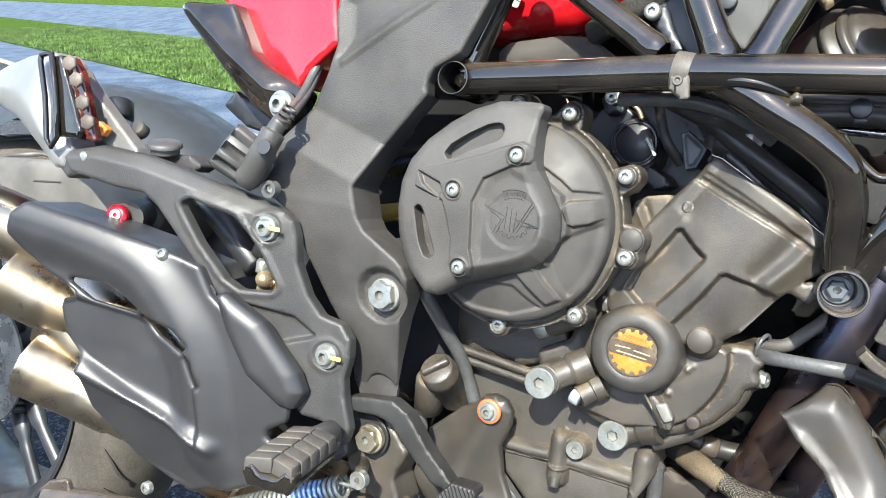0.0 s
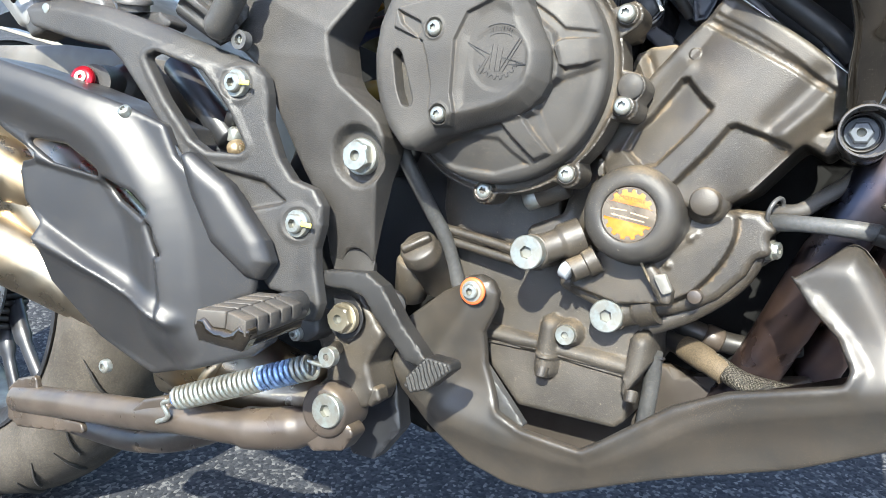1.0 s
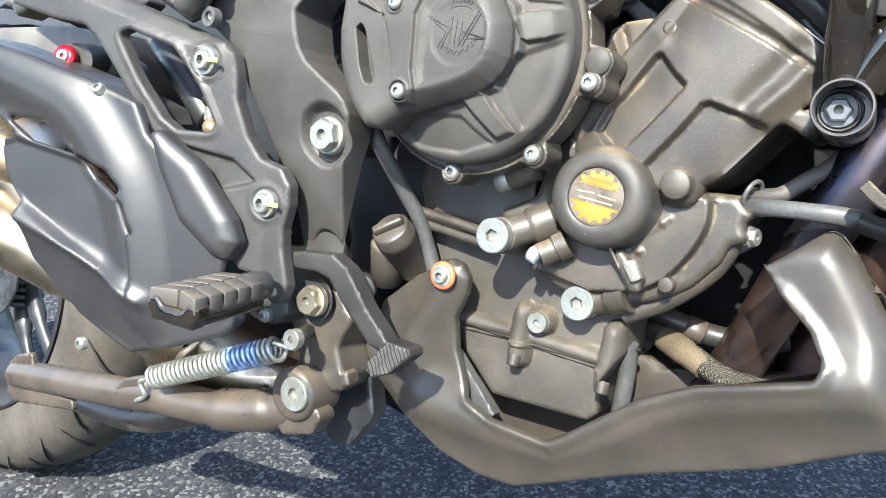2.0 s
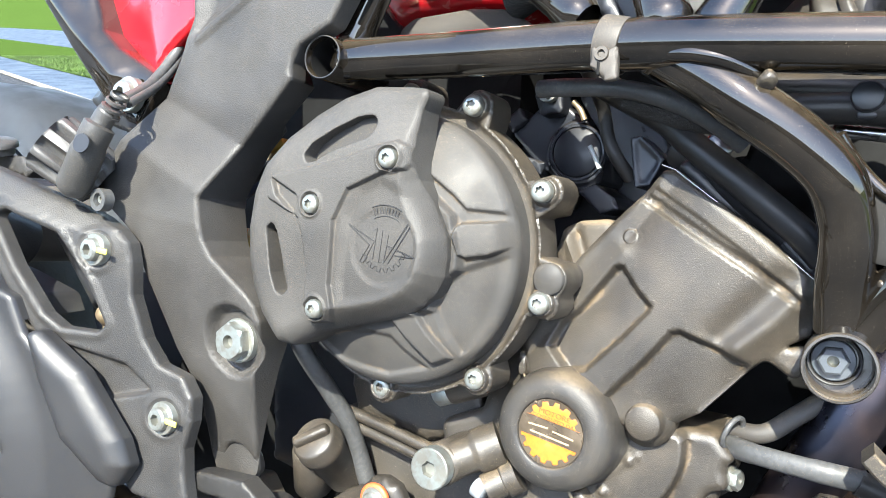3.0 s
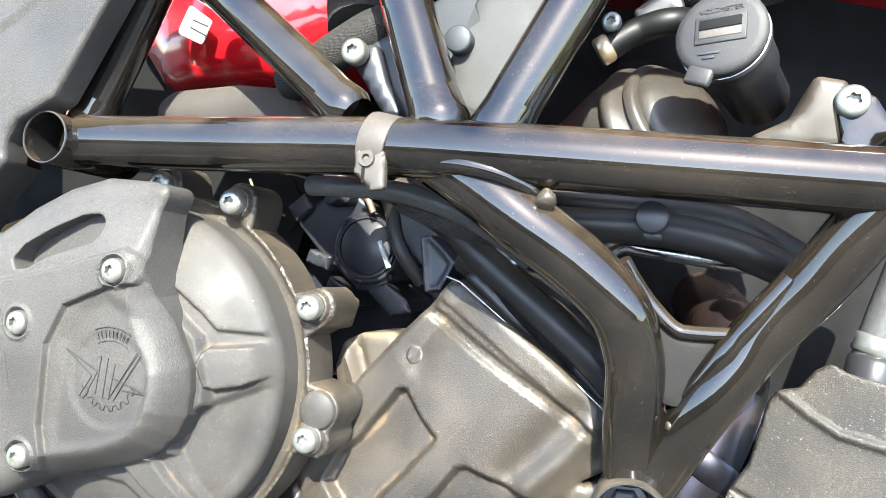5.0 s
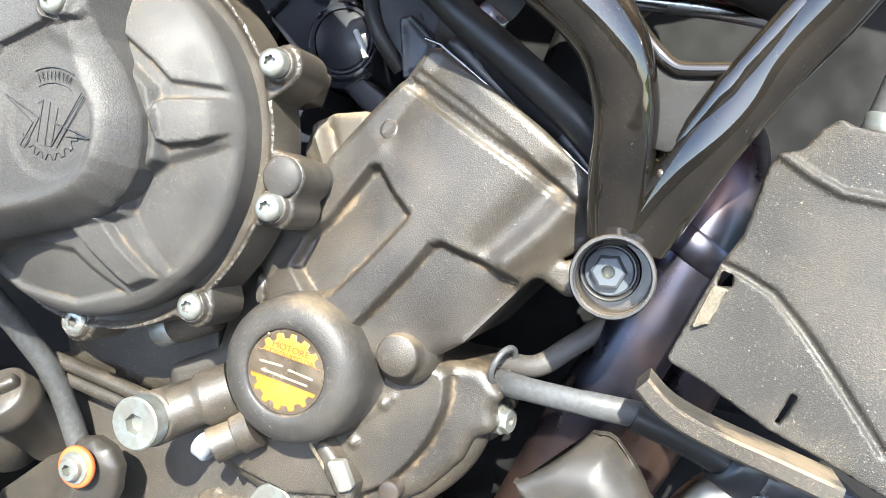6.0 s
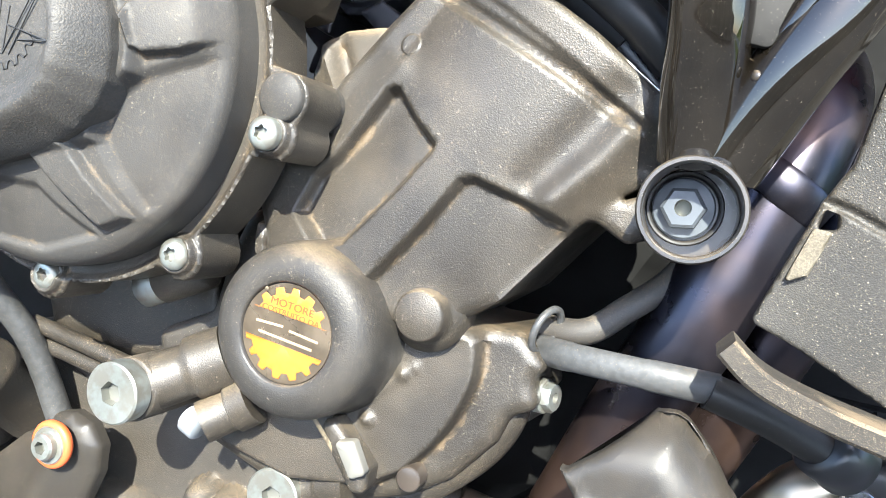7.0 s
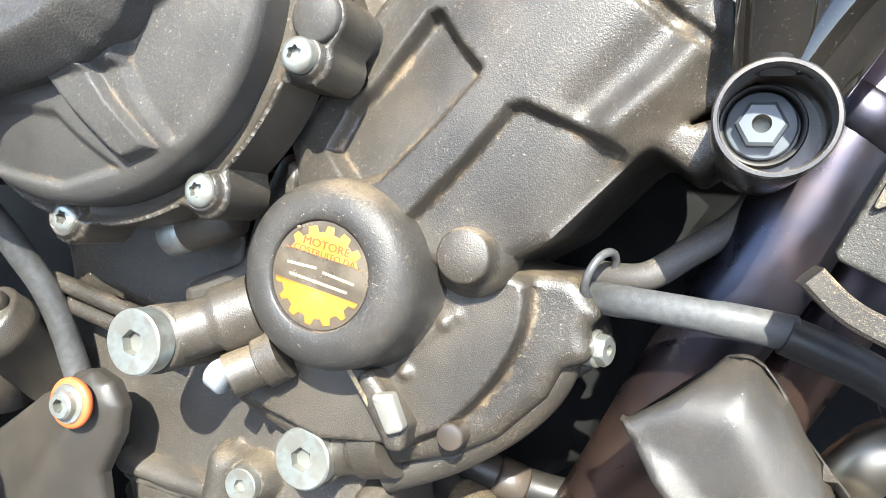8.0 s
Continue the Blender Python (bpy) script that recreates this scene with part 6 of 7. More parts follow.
lm = part("loom", tube([(-0.031, -0.165, 0.741), (0.018, -0.165, 0.742), (0.057, -0.165, 0.740), (0.098, -0.150, 0.725)], 0.0085), M_HOSE, label="black wiring loom under the main tube")
part("loom_branch", tube([(-0.025, -0.170, 0.729), (0.023, -0.170, 0.733), (0.054, -0.170, 0.731), (0.085, -0.160, 0.723)], 0.0085), M_HOSE, lm)
part("loom_clip", relief(fillet([(0.019, 0.743), (0.029, 0.744), (0.032, 0.727), (0.021, 0.726)], 0.003), -0.178, 0.012, 0.002, None, 0.005), M_DARK, lm)
bolt((0.025, -0.180, 0.737), 0.0075, "pin", "clip_stud", lm, material=M_DARK)
part("foil_wrap", tube([(0.003, -0.160, 0.717), (0.011, -0.150, 0.724), (0.020, -0.150, 0.724), (0.055, -0.150, 0.723), (0.084, -0.140, 0.723)], 0.0042, 10), M_STEEL, label="crinkled silver foil strip")
# woven sleeves
wv = part("woven_sleeve", tube([(-0.189, -0.150, 0.790), (-0.160, -0.160, 0.805), (-0.137, -0.165, 0.818), (-0.124, -0.160, 0.827)], 0.011), M_FABRIC, label="black woven cable sleeve")
part("woven_wrap", tube([(-0.147, -0.150, 0.825), (-0.156, -0.140, 0.855), (-0.145, -0.140, 0.894)], 0.02), M_FABRIC, wv)
part("woven_wrap", tube([(-0.104, -0.150, 0.855), (-0.094, -0.140, 0.874), (-0.073, -0.140, 0.895)], 0.018), M_FABRIC, wv)
part("woven_lower", tube([(-0.098, -0.172, 0.730), (-0.080, -0.174, 0.725), (-0.063, -0.174, 0.721), (-0.046, -0.168, 0.720)], 0.0062), M_FABRIC, wv)
part("tube_hose", tube([(-0.150, -0.176, 0.732), (-0.133, -0.180, 0.733), (-0.101, -0.182, 0.734), (-0.073, -0.182, 0.730), (-0.048, -0.176, 0.721), (-0.03, -0.165, 0.71)], 0.0054, 20), M_CABLE, label="smooth grey hose tied under the main tube")
part("foam_block", relief(fillet([(-0.277, 0.771), (-0.264, 0.781), (-0.220, 0.788), (-0.191, 0.788), (-0.167, 0.772), (-0.166, 0.761), (-0.271, 0.752)], 0.015), -0.16, 0.05, 0.012, None, 0.006), mat("grey foam", (0.036, 0.032, 0.028), 0.85, grain=(1500, 0.4, 0.0005), dust=0.3), label="grey foam sleeve beside the tank")

# ---- injection unit ----
UNIT = fillet([(-0.136, 0.805), (-0.131, 0.810), (-0.118, 0.819), (-0.068, 0.859), (-0.060, 0.873), (-0.023, 0.859), (-0.066, 0.772), (-0.104, 0.768), (-0.117, 0.777)], 0.006)
unit = part("control_unit", relief(UNIT, -0.172, 0.05, 0.002, None, 0.008), M_GREY, label="grey plastic control unit behind the tubes")
UC = fillet([(-0.080, 0.803), (-0.065, 0.856), (-0.054, 0.869), (-0.034, 0.870), (-0.024, 0.856), (-0.058, 0.775), (-0.079, 0.772)], 0.004)
part("unit_cover", relief(UC, -0.184, 0.02, 0.0015, None, 0.008), mat("light grey cover", (0.038, 0.0375, 0.0355), 0.55, grain=(1600, 0.15, 0.0003), vary=0.06), unit, "paler grey cover panel")
bolt((-0.132, -0.186, 0.802), 0.0068, "torx", "unit_screw", unit)
part("unit_lug", relief(fillet([(-0.138, 0.800), (-0.135, 0.807), (-0.123, 0.809), (-0.114, 0.789), (-0.102, 0.772), (-0.113, 0.771), (-0.129, 0.790)], 0.004), -0.18, 0.02, 0.003, None, 0.004), M_SENS, unit)
bolt((-0.076, -0.187, 0.810), 0.0068, "pin", "unit_stud", unit, material=M_GREY)
# sensor body under the main tube
sn = part("throttle_sensor", relief(fillet([(-0.208, 0.713), (-0.190, 0.733), (-0.169, 0.738), (-0.152, 0.727), (-0.137, 0.713), (-0.131, 0.700), (-0.133, 0.686), (-0.143, 0.676), (-0.158, 0.675), (-0.172, 0.686), (-0.184, 0.692)], 0.003), -0.083, 0.06, 0.002, lambda X, Z: 0.004 * dome(X, Z, (-0.1525, 0.7035), 0.0235, 0.0012), 0.0025), M_SENS, label="black throttle sensor body")
part("sensor_cap", lathe([(0, 0.0016), (0.0170, 0.0016), (0.0176, 0.0010), (0.0182, 0.0), (0.0186, 0.0014), (0.0200, 0.0014), (0.0206, 0.0002), (0.0206, -0.004)], (-0.1525, -0.0875, 0.7035), n=56), M_SENS, sn, "round flat sensor cap")
for k in range(6):
    a = radians(25 + 60 * k)
    part("sensor_rib", box((0.0016, 0.004, 0.0045), (-0.1525 + 0.0222 * math.cos(a), -0.0870, 0.7035 + 0.0222 * math.sin(a)), (0, -math.degrees(a), 0), bevel=0.0005), M_SENS, sn)
part("sensor_lug", relief(fillet([(-0.189, 0.741), (-0.184, 0.750), (-0.175, 0.751), (-0.167, 0.744), (-0.165, 0.730), (-0.182, 0.726)], 0.004), -0.096, 0.02, 0.0015, None, 0.004), M_SENS, sn)
bolt((-0.177, -0.1005, 0.743), 0.0072, "nut", "sensor_screw", sn)
for c in ([(-0.214, 0.722), (-0.203, 0.733), (-0.195, 0.724), (-0.206, 0.713)], [(-0.193, 0.697), (-0.176, 0.694), (-0.178, 0.684), (-0.195, 0.688)], [(-0.176, 0.682), (-0.161, 0.675), (-0.163, 0.662), (-0.178, 0.668)], [(-0.148, 0.676), (-0.136, 0.683), (-0.121, 0.675), (-0.115, 0.667), (-0.129, 0.662)]):
    part("sensor_block", relief(fillet(c, 0.0015), -0.088, 0.05, 0.0015, None, 0.003), M_SENS, sn)
part("sensor_panel", relief(fillet([(-0.165, 0.747), (-0.147, 0.756), (-0.122, 0.752), (-0.107, 0.740), (-0.093, 0.714), (-0.100, 0.690), (-0.117, 0.694), (-0.133, 0.708)], 0.004), -0.072, 0.03, 0.002, None, 0.004), mat("dull grey blue housing", (0.045, 0.052, 0.062), 0.5, dust=0.15, grain=(1500, 0.2, 0.0003)), sn, "dull grey housing wall")
for k in range(3):
    part("panel_mark", box((0.0045, 0.0008, 0.0018), (-0.112 + 0.0042 * k, -0.0725, 0.726 - 0.007 * k), (0, 55, 0), bevel=0.0002), M_SENS, sn)
part("sensor_bracket", relief(fillet([(-0.109, 0.715), (-0.102, 0.717), (-0.084, 0.703), (-0.091, 0.685), (-0.101, 0.682)], 0.002), -0.110, 0.03, 0.001, lambda X, Z: 0.0016 * smooth(-edge_dist(X, Z, [(-0.109, 0.715), (-0.102, 0.717), (-0.084, 0.703), (-0.091, 0.685), (-0.101, 0.682)]), -0.004, -0.0025), 0.002), M_SENS, sn)
part("sensor_lead", tube([(-0.133, -0.150, 0.752), (-0.129, -0.118, 0.733), (-0.123, -0.114, 0.713), (-0.116, -0.112, 0.701), (-0.106, -0.104, 0.688)], 0.0046), M_HOSE, sn)
part("sensor_clip", tube([(-0.141, -0.096, 0.708), (-0.135, -0.098, 0.700), (-0.131, -0.098, 0.693)], 0.0018, 8), M_WHITE, sn, "pale wire")
part("sensor_clip", tube([(-0.158, -0.096, 0.738), (-0.152, -0.097, 0.733), (-0.148, -0.096, 0.726)], 0.0022, 8), M_GOLD, sn, "bright spring clip")
part("oil_stick", tube([(-0.205, -0.150, 0.733), (-0.198, -0.150, 0.723), (-0.191, -0.145, 0.717), (-0.184, -0.140, 0.715)], 0.0008, 6), M_GOLD, sn, "thin straw coloured wire")
part("intake_wall", relief(fillet([(-0.412, 0.709), (-0.096, 0.747), (-0.078, 0.632), (-0.195, 0.605), (-0.312, 0.689)], 0.01), -0.03, 0.06, 0.004, None, 0.02), M_SENS, label="dark intake wall behind the clutch")
# horn-like cap and power socket
part("intake_cap", lathe([(0.04, -0.05), (0.042, -0.01), (0.042, 0.004), (0.0395, 0.006), (0.0395, 0.009), (0.042, 0.011), (0.042, 0.014), (0.0395, 0.016), (0.0345, 0.020), (0.034, 0.0215), (0.036, 0.0225), (0.0355, 0.026), (0.0335, 0.0275), (0.031, 0.0275), (0.0305, 0.030), (0.026, 0.034), (0.014, 0.038), (0, 0.039)], (0.012, -0.105, 0.782), (0.55, -0.5, 0.42), 48), M_PAN, label="black ribbed intake cap")
SK = Vector((0.043, -0.190, 0.8175))
sa = Vector((-0.30, -0.92, 0.12)).normalized()
M_CAP = mat("dark grey rubber cap", (0.024, 0.024, 0.0245), 0.55, grain=(1500, 0.3, 0.0003), dust=0.1, specks=0.1)
sock = part("power_socket", lathe([(0.012, -0.075), (0.015, -0.07), (0.015, -0.034), (0.0172, -0.032), (0.0175, -0.006), (0.017, -0.004), (0.0185, -0.003)], SK, sa, 40), M_DARK, label="black power socket with rubber cap")
part("socket_rim", lathe([(0.018, -0.0045), (0.0196, -0.004), (0.0196, -0.001), (0.018, -0.0005)], SK, sa, 40), M_STEEL, sock, "bright rim")
part("socket_cap", lathe([(0.018, -0.0008), (0.0194, 0), (0.0196, 0.0025), (0.0186, 0.0042), (0.0155, 0.0048), (0, 0.005)], SK, sa, 40), M_CAP, sock, "grey rubber cap")
sx = Vector((0.92, -0.28, 0.12))
sx = (sx - sa * sx.dot(sa)).normalized()
sy = sa.cross(sx)
sq = Matrix(((sx.x, sy.x, sa.x, SK.x), (sx.y, sy.y, sa.y, SK.y), (sx.z, sy.z, sa.z, SK.z), (0, 0, 0, 1))) @ Matrix.Translation((0, 0, 0.0048))
shaped("cap_frame", box((0.0215, 0.0125, 0.0012), (0.0005, 0.001, 0.0002), bevel=0.0005), M_CAP, sock, sq)
shaped("cap_window", box((0.0175, 0.0045, 0.0012), (0.0005, 0.0035, 0.0006), bevel=0.0002), M_VOID, sock, sq)
shaped("cap_label", box((0.0175, 0.0035, 0.0012), (0.0005, -0.001, 0.0005), bevel=0.0002), M_STRAP, sock, sq)
for x, z, w in ((-0.004, -0.0095, 0.009), (-0.004, -0.0115, 0.005)):
    shaped("cap_mark", box((w, 0.0012, 0.0006), (x, z, 0.0003), bevel=0.0002), M_GREY, sock, sq)
word = lettering("VOLTMETER", 0, 0, 0.0030, 0, M_CAP, sock, 0)
word.matrix_basis = sq @ pose(0.0005, 0.0098, 0.0004) @ Matrix.Diagonal((1.1, 1, 1, 1))
shaped("cap_tab", box((0.012, 0.009, 0.004), (-0.008, -0.0185, -0.002), (0, 0, -20), bevel=0.0018), M_CAP, sock, sq)
part("socket_mount", relief(fillet([(0.0589, 0.7758), (0.0636, 0.7851), (0.0779, 0.7938), (0.0835, 0.8074), (0.0866, 0.8155), (0.1004, 0.814), (0.1097, 0.7932), (0.1091, 0.7804)], 0.004), -0.150, 0.05, 0.004, None, 0.006), mat("dusty dark mount plastic", (0.014, 0.0125, 0.011), 0.5, dust=0.3, specks=0.3, spec=0.4), sock, "dusty black socket mount")
shaped("cap_hinge", box((0.009, 0.008, 0.005), (0.008, 0.0185, -0.003), (0, 0, -20), bevel=0.0018), M_DARK, sock, sq)
part("fuel_hose", tube([(-0.011, -0.155, 0.819), (0.003, -0.150, 0.831), (0.022, -0.150, 0.837), (0.048, -0.120, 0.844)], 0.0068), mat("shiny black fuel hose", (0.004, 0.004, 0.004), 0.4, spec=0.3), label="black fuel hose with bright clip")
part("hose_clip", rod((-0.014, -0.155, 0.817), (-0.008, -0.155, 0.8215), 0.0074), M_GOLD)
bolt((-0.009, -0.160, 0.832), 0.0048, "torx", "hose_bolt")
part("connector", relief(fillet([(-0.003, 0.849), (0.009, 0.859), (0.019, 0.861), (0.024, 0.851), (0.009, 0.841), (0.001, 0.841)], 0.003), -0.13, 0.02, 0.002, None, 0.005), M_DARK, label="dark grey plug connector")
lp_ = part("labelled_hose", tube([(0.006, -0.100, 0.881), (0.027, -0.120, 0.866), (0.040, -0.120, 0.864), (0.061, -0.120, 0.869), (0.090, -0.120, 0.881)], 0.011), M_FABRIC, label="black hose with white label band")
part("label_band", lathe([(0.0110, -0.008), (0.0121, -0.0078), (0.0123, 0.0078), (0.0110, 0.008)], (0.040, -0.120, 0.864), (1, 0, -0.1)), M_WHITE, lp_)
PL = (0.040, -0.120, 0.861)
lettering("P", PL[0], PL[2], 0.008, -0.1330, M_ENGRAVE, lp_, radians(75))

# ---- tank and side panel ----
TANK = fillet([(-0.412, 0.945), (-0.177, 0.944), (-0.177, 0.869), (-0.187, 0.836), (-0.230, 0.806), (-0.263, 0.801), (-0.334, 0.790), (-0.377, 0.835)], 0.03)
tank = part("fuel_tank", relief(TANK, -0.1, 0.1, 0.03, lambda X, Z: 0.01 * np.sin(X * 40), 0.006), M_RED, label="gloss red fuel tank")
part("tank_sticker", relief(fillet([(-0.289, 0.844), (-0.270, 0.834), (-0.275, 0.818), (-0.296, 0.825)], 0.002), -0.1215, 0.001, 0.0002, None, 0.01), mat("pale green paper", (0.4, 0.45, 0.4), 0.6, vary=0.05), tank, "pale paper sticker")
for a, c in (((-0.285, 0.834), (-0.272, 0.830)), ((-0.286, 0.829), (-0.273, 0.824))):
    part("print_bar", bar(a, c, 0.0006, 0.0006, -0.122, 0.0004), M_GREY, tank)
SIDE = fillet([(-0.565, 0.801), (-0.513, 0.744), (-0.455, 0.718), (-0.438, 0.740), (-0.411, 0.763), (-0.425, 0.839), (-0.279, 0.844), (-0.286, 0.885), (-0.721, 0.884), (-0.645, 0.880)], 0.006)
side = part("side_panel", relief(SIDE, -0.206, 0.03, 0.005, lambda X, Z: 0.008 * smooth(X, -0.50, -0.44), 0.006), M_RED, label="gloss red side panel above the frame plate")
# subframe plate
SUBLINE = [(-0.585, 0.790), (-0.529, 0.748), (-0.476, 0.714)]
SUBF = fillet([(-0.610, 0.795), (-0.535, 0.796), (-0.506, 0.750), (-0.484, 0.736), (-0.434, 0.714), (-0.441, 0.698), (-0.451, 0.677), (-0.467, 0.680), (-0.494, 0.693), (-0.541, 0.731), (-0.587, 0.773)], 0.005)
subf = part("subframe_plate", relief(SUBF, -0.226, 0.02, 0.006, lambda X, Z: 0.01 * np.exp(-(line_dist(X, Z, SUBLINE) / 0.012) ** 2), 0.004), M_TUBE, label="gloss black subframe strut with zinc bolt")
bolt(Vector((-0.456, -0.2325, 0.7)), 0.0135, "button", "strut_bolt", subf)
part("strut_pad", relief(fillet([(-0.581, 0.698), (-0.564, 0.715), (-0.509, 0.689), (-0.492, 0.668), (-0.546, 0.677)], 0.004), -0.18, 0.04, 0.004, None, 0.006), M_DARK, label="black rubber buffer behind the strut")
# adjuster knob
KO, KA = Vector((-0.474, -0.262, 0.648)), Vector((-0.55, -0.5, 0.45)).normalized()
knob = part("adjuster_knob", lathe([(0.013, -0.034), (0.022, -0.030), (0.0235, -0.01), (0.0245, 0.012), (0.0225, 0.0145), (0.02, 0.015), (0.017, 0.012), (0, 0.012)], KO + KA * 0.004, KA, 96, shape=lambda k, a: 0.87 + 0.13 * max(-1, min(1, 2.5 * math.sin(a * 9))) if k in (1, 2, 3) else 1), M_MOULD, label="black fluted preload adjuster knob")
# plug connector with its lead
cn = part("lead_plug", tube([(-0.464, -0.266, 0.623), (-0.449, -0.270, 0.640), (-0.433, -0.274, 0.663), (-0.427, -0.272, 0.677), (-0.422, -0.270, 0.686)], [0.006, 0.009, 0.0108, 0.0118, 0.0122, 0.0122] + [0.0118] * 8 + [0.0108] * 8 + [0.0075] * 8 + [0.0058] * 3, 24), M_MOULD, label="black moulded lead plug")
part("plug_badge", lathe([(0, 0.0008), (0.0065, 0.0008), (0.0068, 0), (0, 0)], (-0.427, -0.286, 0.659), (0.2, -1, 0.15)), M_DARK, cn)
for i in range(4):
    q = Vector((-0.425, -0.270, 0.681)).lerp(Vector((-0.415, -0.270, 0.694)), i / 3)
    part("strain_rib", lathe([(0.0055, -0.0016), (0.0082 - i * 0.0006, -0.001), (0.0082 - i * 0.0006, 0.001), (0.0055, 0.0016)], q, (0.5, 0, 0.9)), M_MOULD, cn)
part("plug_lead", tube([(-0.424, -0.262, 0.692), (-0.435, -0.232, 0.708), (-0.440, -0.212, 0.730), (-0.439, -0.205, 0.746), (-0.443, -0.200, 0.768)], 0.0042, 12), M_CABLE, cn)
part("plug_lead", tube([(-0.422, -0.258, 0.691), (-0.433, -0.228, 0.708), (-0.439, -0.208, 0.729), (-0.439, -0.202, 0.746), (-0.442, -0.198, 0.769)], 0.0036, 12), M_CABLE, cn)
part("plug_clip", lathe([(0.0045, -0.004), (0.0082, -0.004), (0.0082, 0.004), (0.0045, 0.004)], (-0.438, -0.258, 0.621), closed=True), M_CABLE, cn)
bolt((-0.438, -0.258, 0.622), 0.004, "allen", "clip_screw", cn)

# ---- wiring behind the frame plate ----
wr = part("black_lead", tube([(-0.475, -0.125, 0.618), (-0.440, -0.130, 0.634), (-0.415, -0.135, 0.650), (-0.395, -0.135, 0.664), (-0.36, -0.12, 0.676)], 0.0045), M_HOSE, label="wires behind the frame plate")
part("blue_lead", tube([(-0.475, -0.120, 0.610), (-0.445, -0.126, 0.626), (-0.420, -0.130, 0.640), (-0.396, -0.130, 0.655), (-0.36, -0.115, 0.668)], 0.0042, 12), mat("dark blue lead", (0.012, 0.022, 0.06), 0.45, dust=0.1), wr)
part("white_lead", tube([(-0.405, -0.150, 0.672), (-0.399, -0.160, 0.648), (-0.392, -0.168, 0.626), (-0.385, -0.175, 0.606), (-0.372, -0.178, 0.590)], 0.0030, 12), M_CABLE, wr)
part("white_connector", rod((-0.372, -0.178, 0.596), (-0.379, -0.178, 0.583), 0.0062), M_WHITE, wr)
part("blue_clip", box((0.008, 0.004, 0.007), (-0.379, -0.183, 0.584), (0, 30, 0), bevel=0.001), M_BLUE, wr)
part("yellow_connector", box((0.020, 0.010, 0.007), (-0.402, -0.125, 0.680), (0, -25, 0), bevel=0.0015), mat("amber plastic", (0.42, 0.25, 0.03), 0.45, dust=0.15), wr)
part("yellow_lead", tube([(-0.408, -0.122, 0.677), (-0.416, -0.118, 0.665), (-0.425, -0.110, 0.650)], 0.0028, 10), M_GOLD, wr)
part("yellow_block", tube([(-0.470, -0.100, 0.590), (-0.430, -0.105, 0.597), (-0.400, -0.108, 0.604), (-0.365, -0.105, 0.612)], 0.010, 18), mat("ochre loom wrap", (0.30, 0.20, 0.03), 0.6, dust=0.2), wr)
part("green_drum", rod((-0.452, -0.080, 0.668), (-0.405, -0.090, 0.655), 0.015), mat("olive plated drum", (0.12, 0.12, 0.07), 0.4, metal=0.4, dust=0.3), wr)
part("swing_arm_hub", lathe([(0.03, -0.05), (0.03, 0), (0.026, 0.004), (0, 0.004)], (-0.372, -0.140, 0.551)), M_GREY, label="grey swing arm pivot hub")

# ---- rear wheel ----
AXLE = Vector((-1.17, 0.0, 0.26))
HUGC = Vector((-0.95, 0.0, 0.325))
tyre_prof = [(r * 1.14, w) for r, w in ((0.222, 0.075), (0.235, 0.083), (0.262, 0.094), (0.285, 0.09), (0.303, 0.078), (0.316, 0.055), (0.323, 0.028), (0.3255, 0), (0.323, -0.028), (0.316, -0.055), (0.303, -0.078), (0.285, -0.09), (0.262, -0.094), (0.235, -0.083), (0.222, -0.075))]
wheel = tagged(new("rear_wheel"), "dusty black rear wheel with spoked rim")
wheel.parent = bike
part("tyre", lathe(tyre_prof, AXLE, (0, -1, 0), 120), M_TYRE, wheel, "dusty tyre with cut tread grooves")
part("rim", lathe([(0.255, 0.085), (0.2595, 0.083), (0.2575, 0.076), (0.242, 0.06), (0.234, 0.02), (0.234, -0.02), (0.242, -0.06), (0.2575, -0.078), (0.255, -0.085), (0.228, -0.06), (0.223, 0), (0.228, 0.06)], AXLE, (0, -1, 0), 96, closed=True), M_DARK, wheel)
part("hub", lathe([(0, 0.05), (0.03, 0.05), (0.045, 0.04), (0.05, 0), (0.05, -0.06), (0, -0.06)], AXLE, (0, -1, 0), 40), M_DARK, wheel)
for k in range(5):
    for dd in (-0.16, 0.16):
        a = radians(72 * k + 20)
        p0 = AXLE + Vector((0.04 * math.cos(a + dd * 2), -0.01, 0.04 * math.sin(a + dd * 2)))
        p1 = AXLE + Vector((0.234 * math.cos(a + dd), -0.03, 0.234 * math.sin(a + dd)))
        part("spoke", tube([p0, p0.lerp(p1, 0.5) + Vector((0, -0.006, 0)), p1], [0.017] * 9 + [0.012] * 8, 12, flat=0.7), M_DARK, wheel)
part("brake_disc", lathe([(0.06, 0.062), (0.11, 0.062), (0.11, 0.066), (0.06, 0.066)], AXLE, (0, -1, 0), 64, closed=True), M_STEEL, wheel)
hug = bmesh.new()
rings = []
for k in range(25):
    a = radians(5 + k * 5)
    rings.append([hug.verts.new(HUGC + Vector((r * math.cos(a), w, r * math.sin(a)))) for r, w in ((0.345, -0.105), (0.378, -0.095), (0.395, -0.055), (0.40, 0), (0.395, 0.055), (0.378, 0.095), (0.345, 0.105))])
for ra, rb in zip(rings, rings[1:]):
    for j in range(6):
        hug.faces.new((ra[j], ra[j + 1], rb[j + 1], rb[j]))
bmesh.ops.solidify(hug, geom=list(hug.faces), thickness=0.003)
part("rear_mudguard", hug, M_HUG, label="satin dark grey rear mudguard over the tyre")
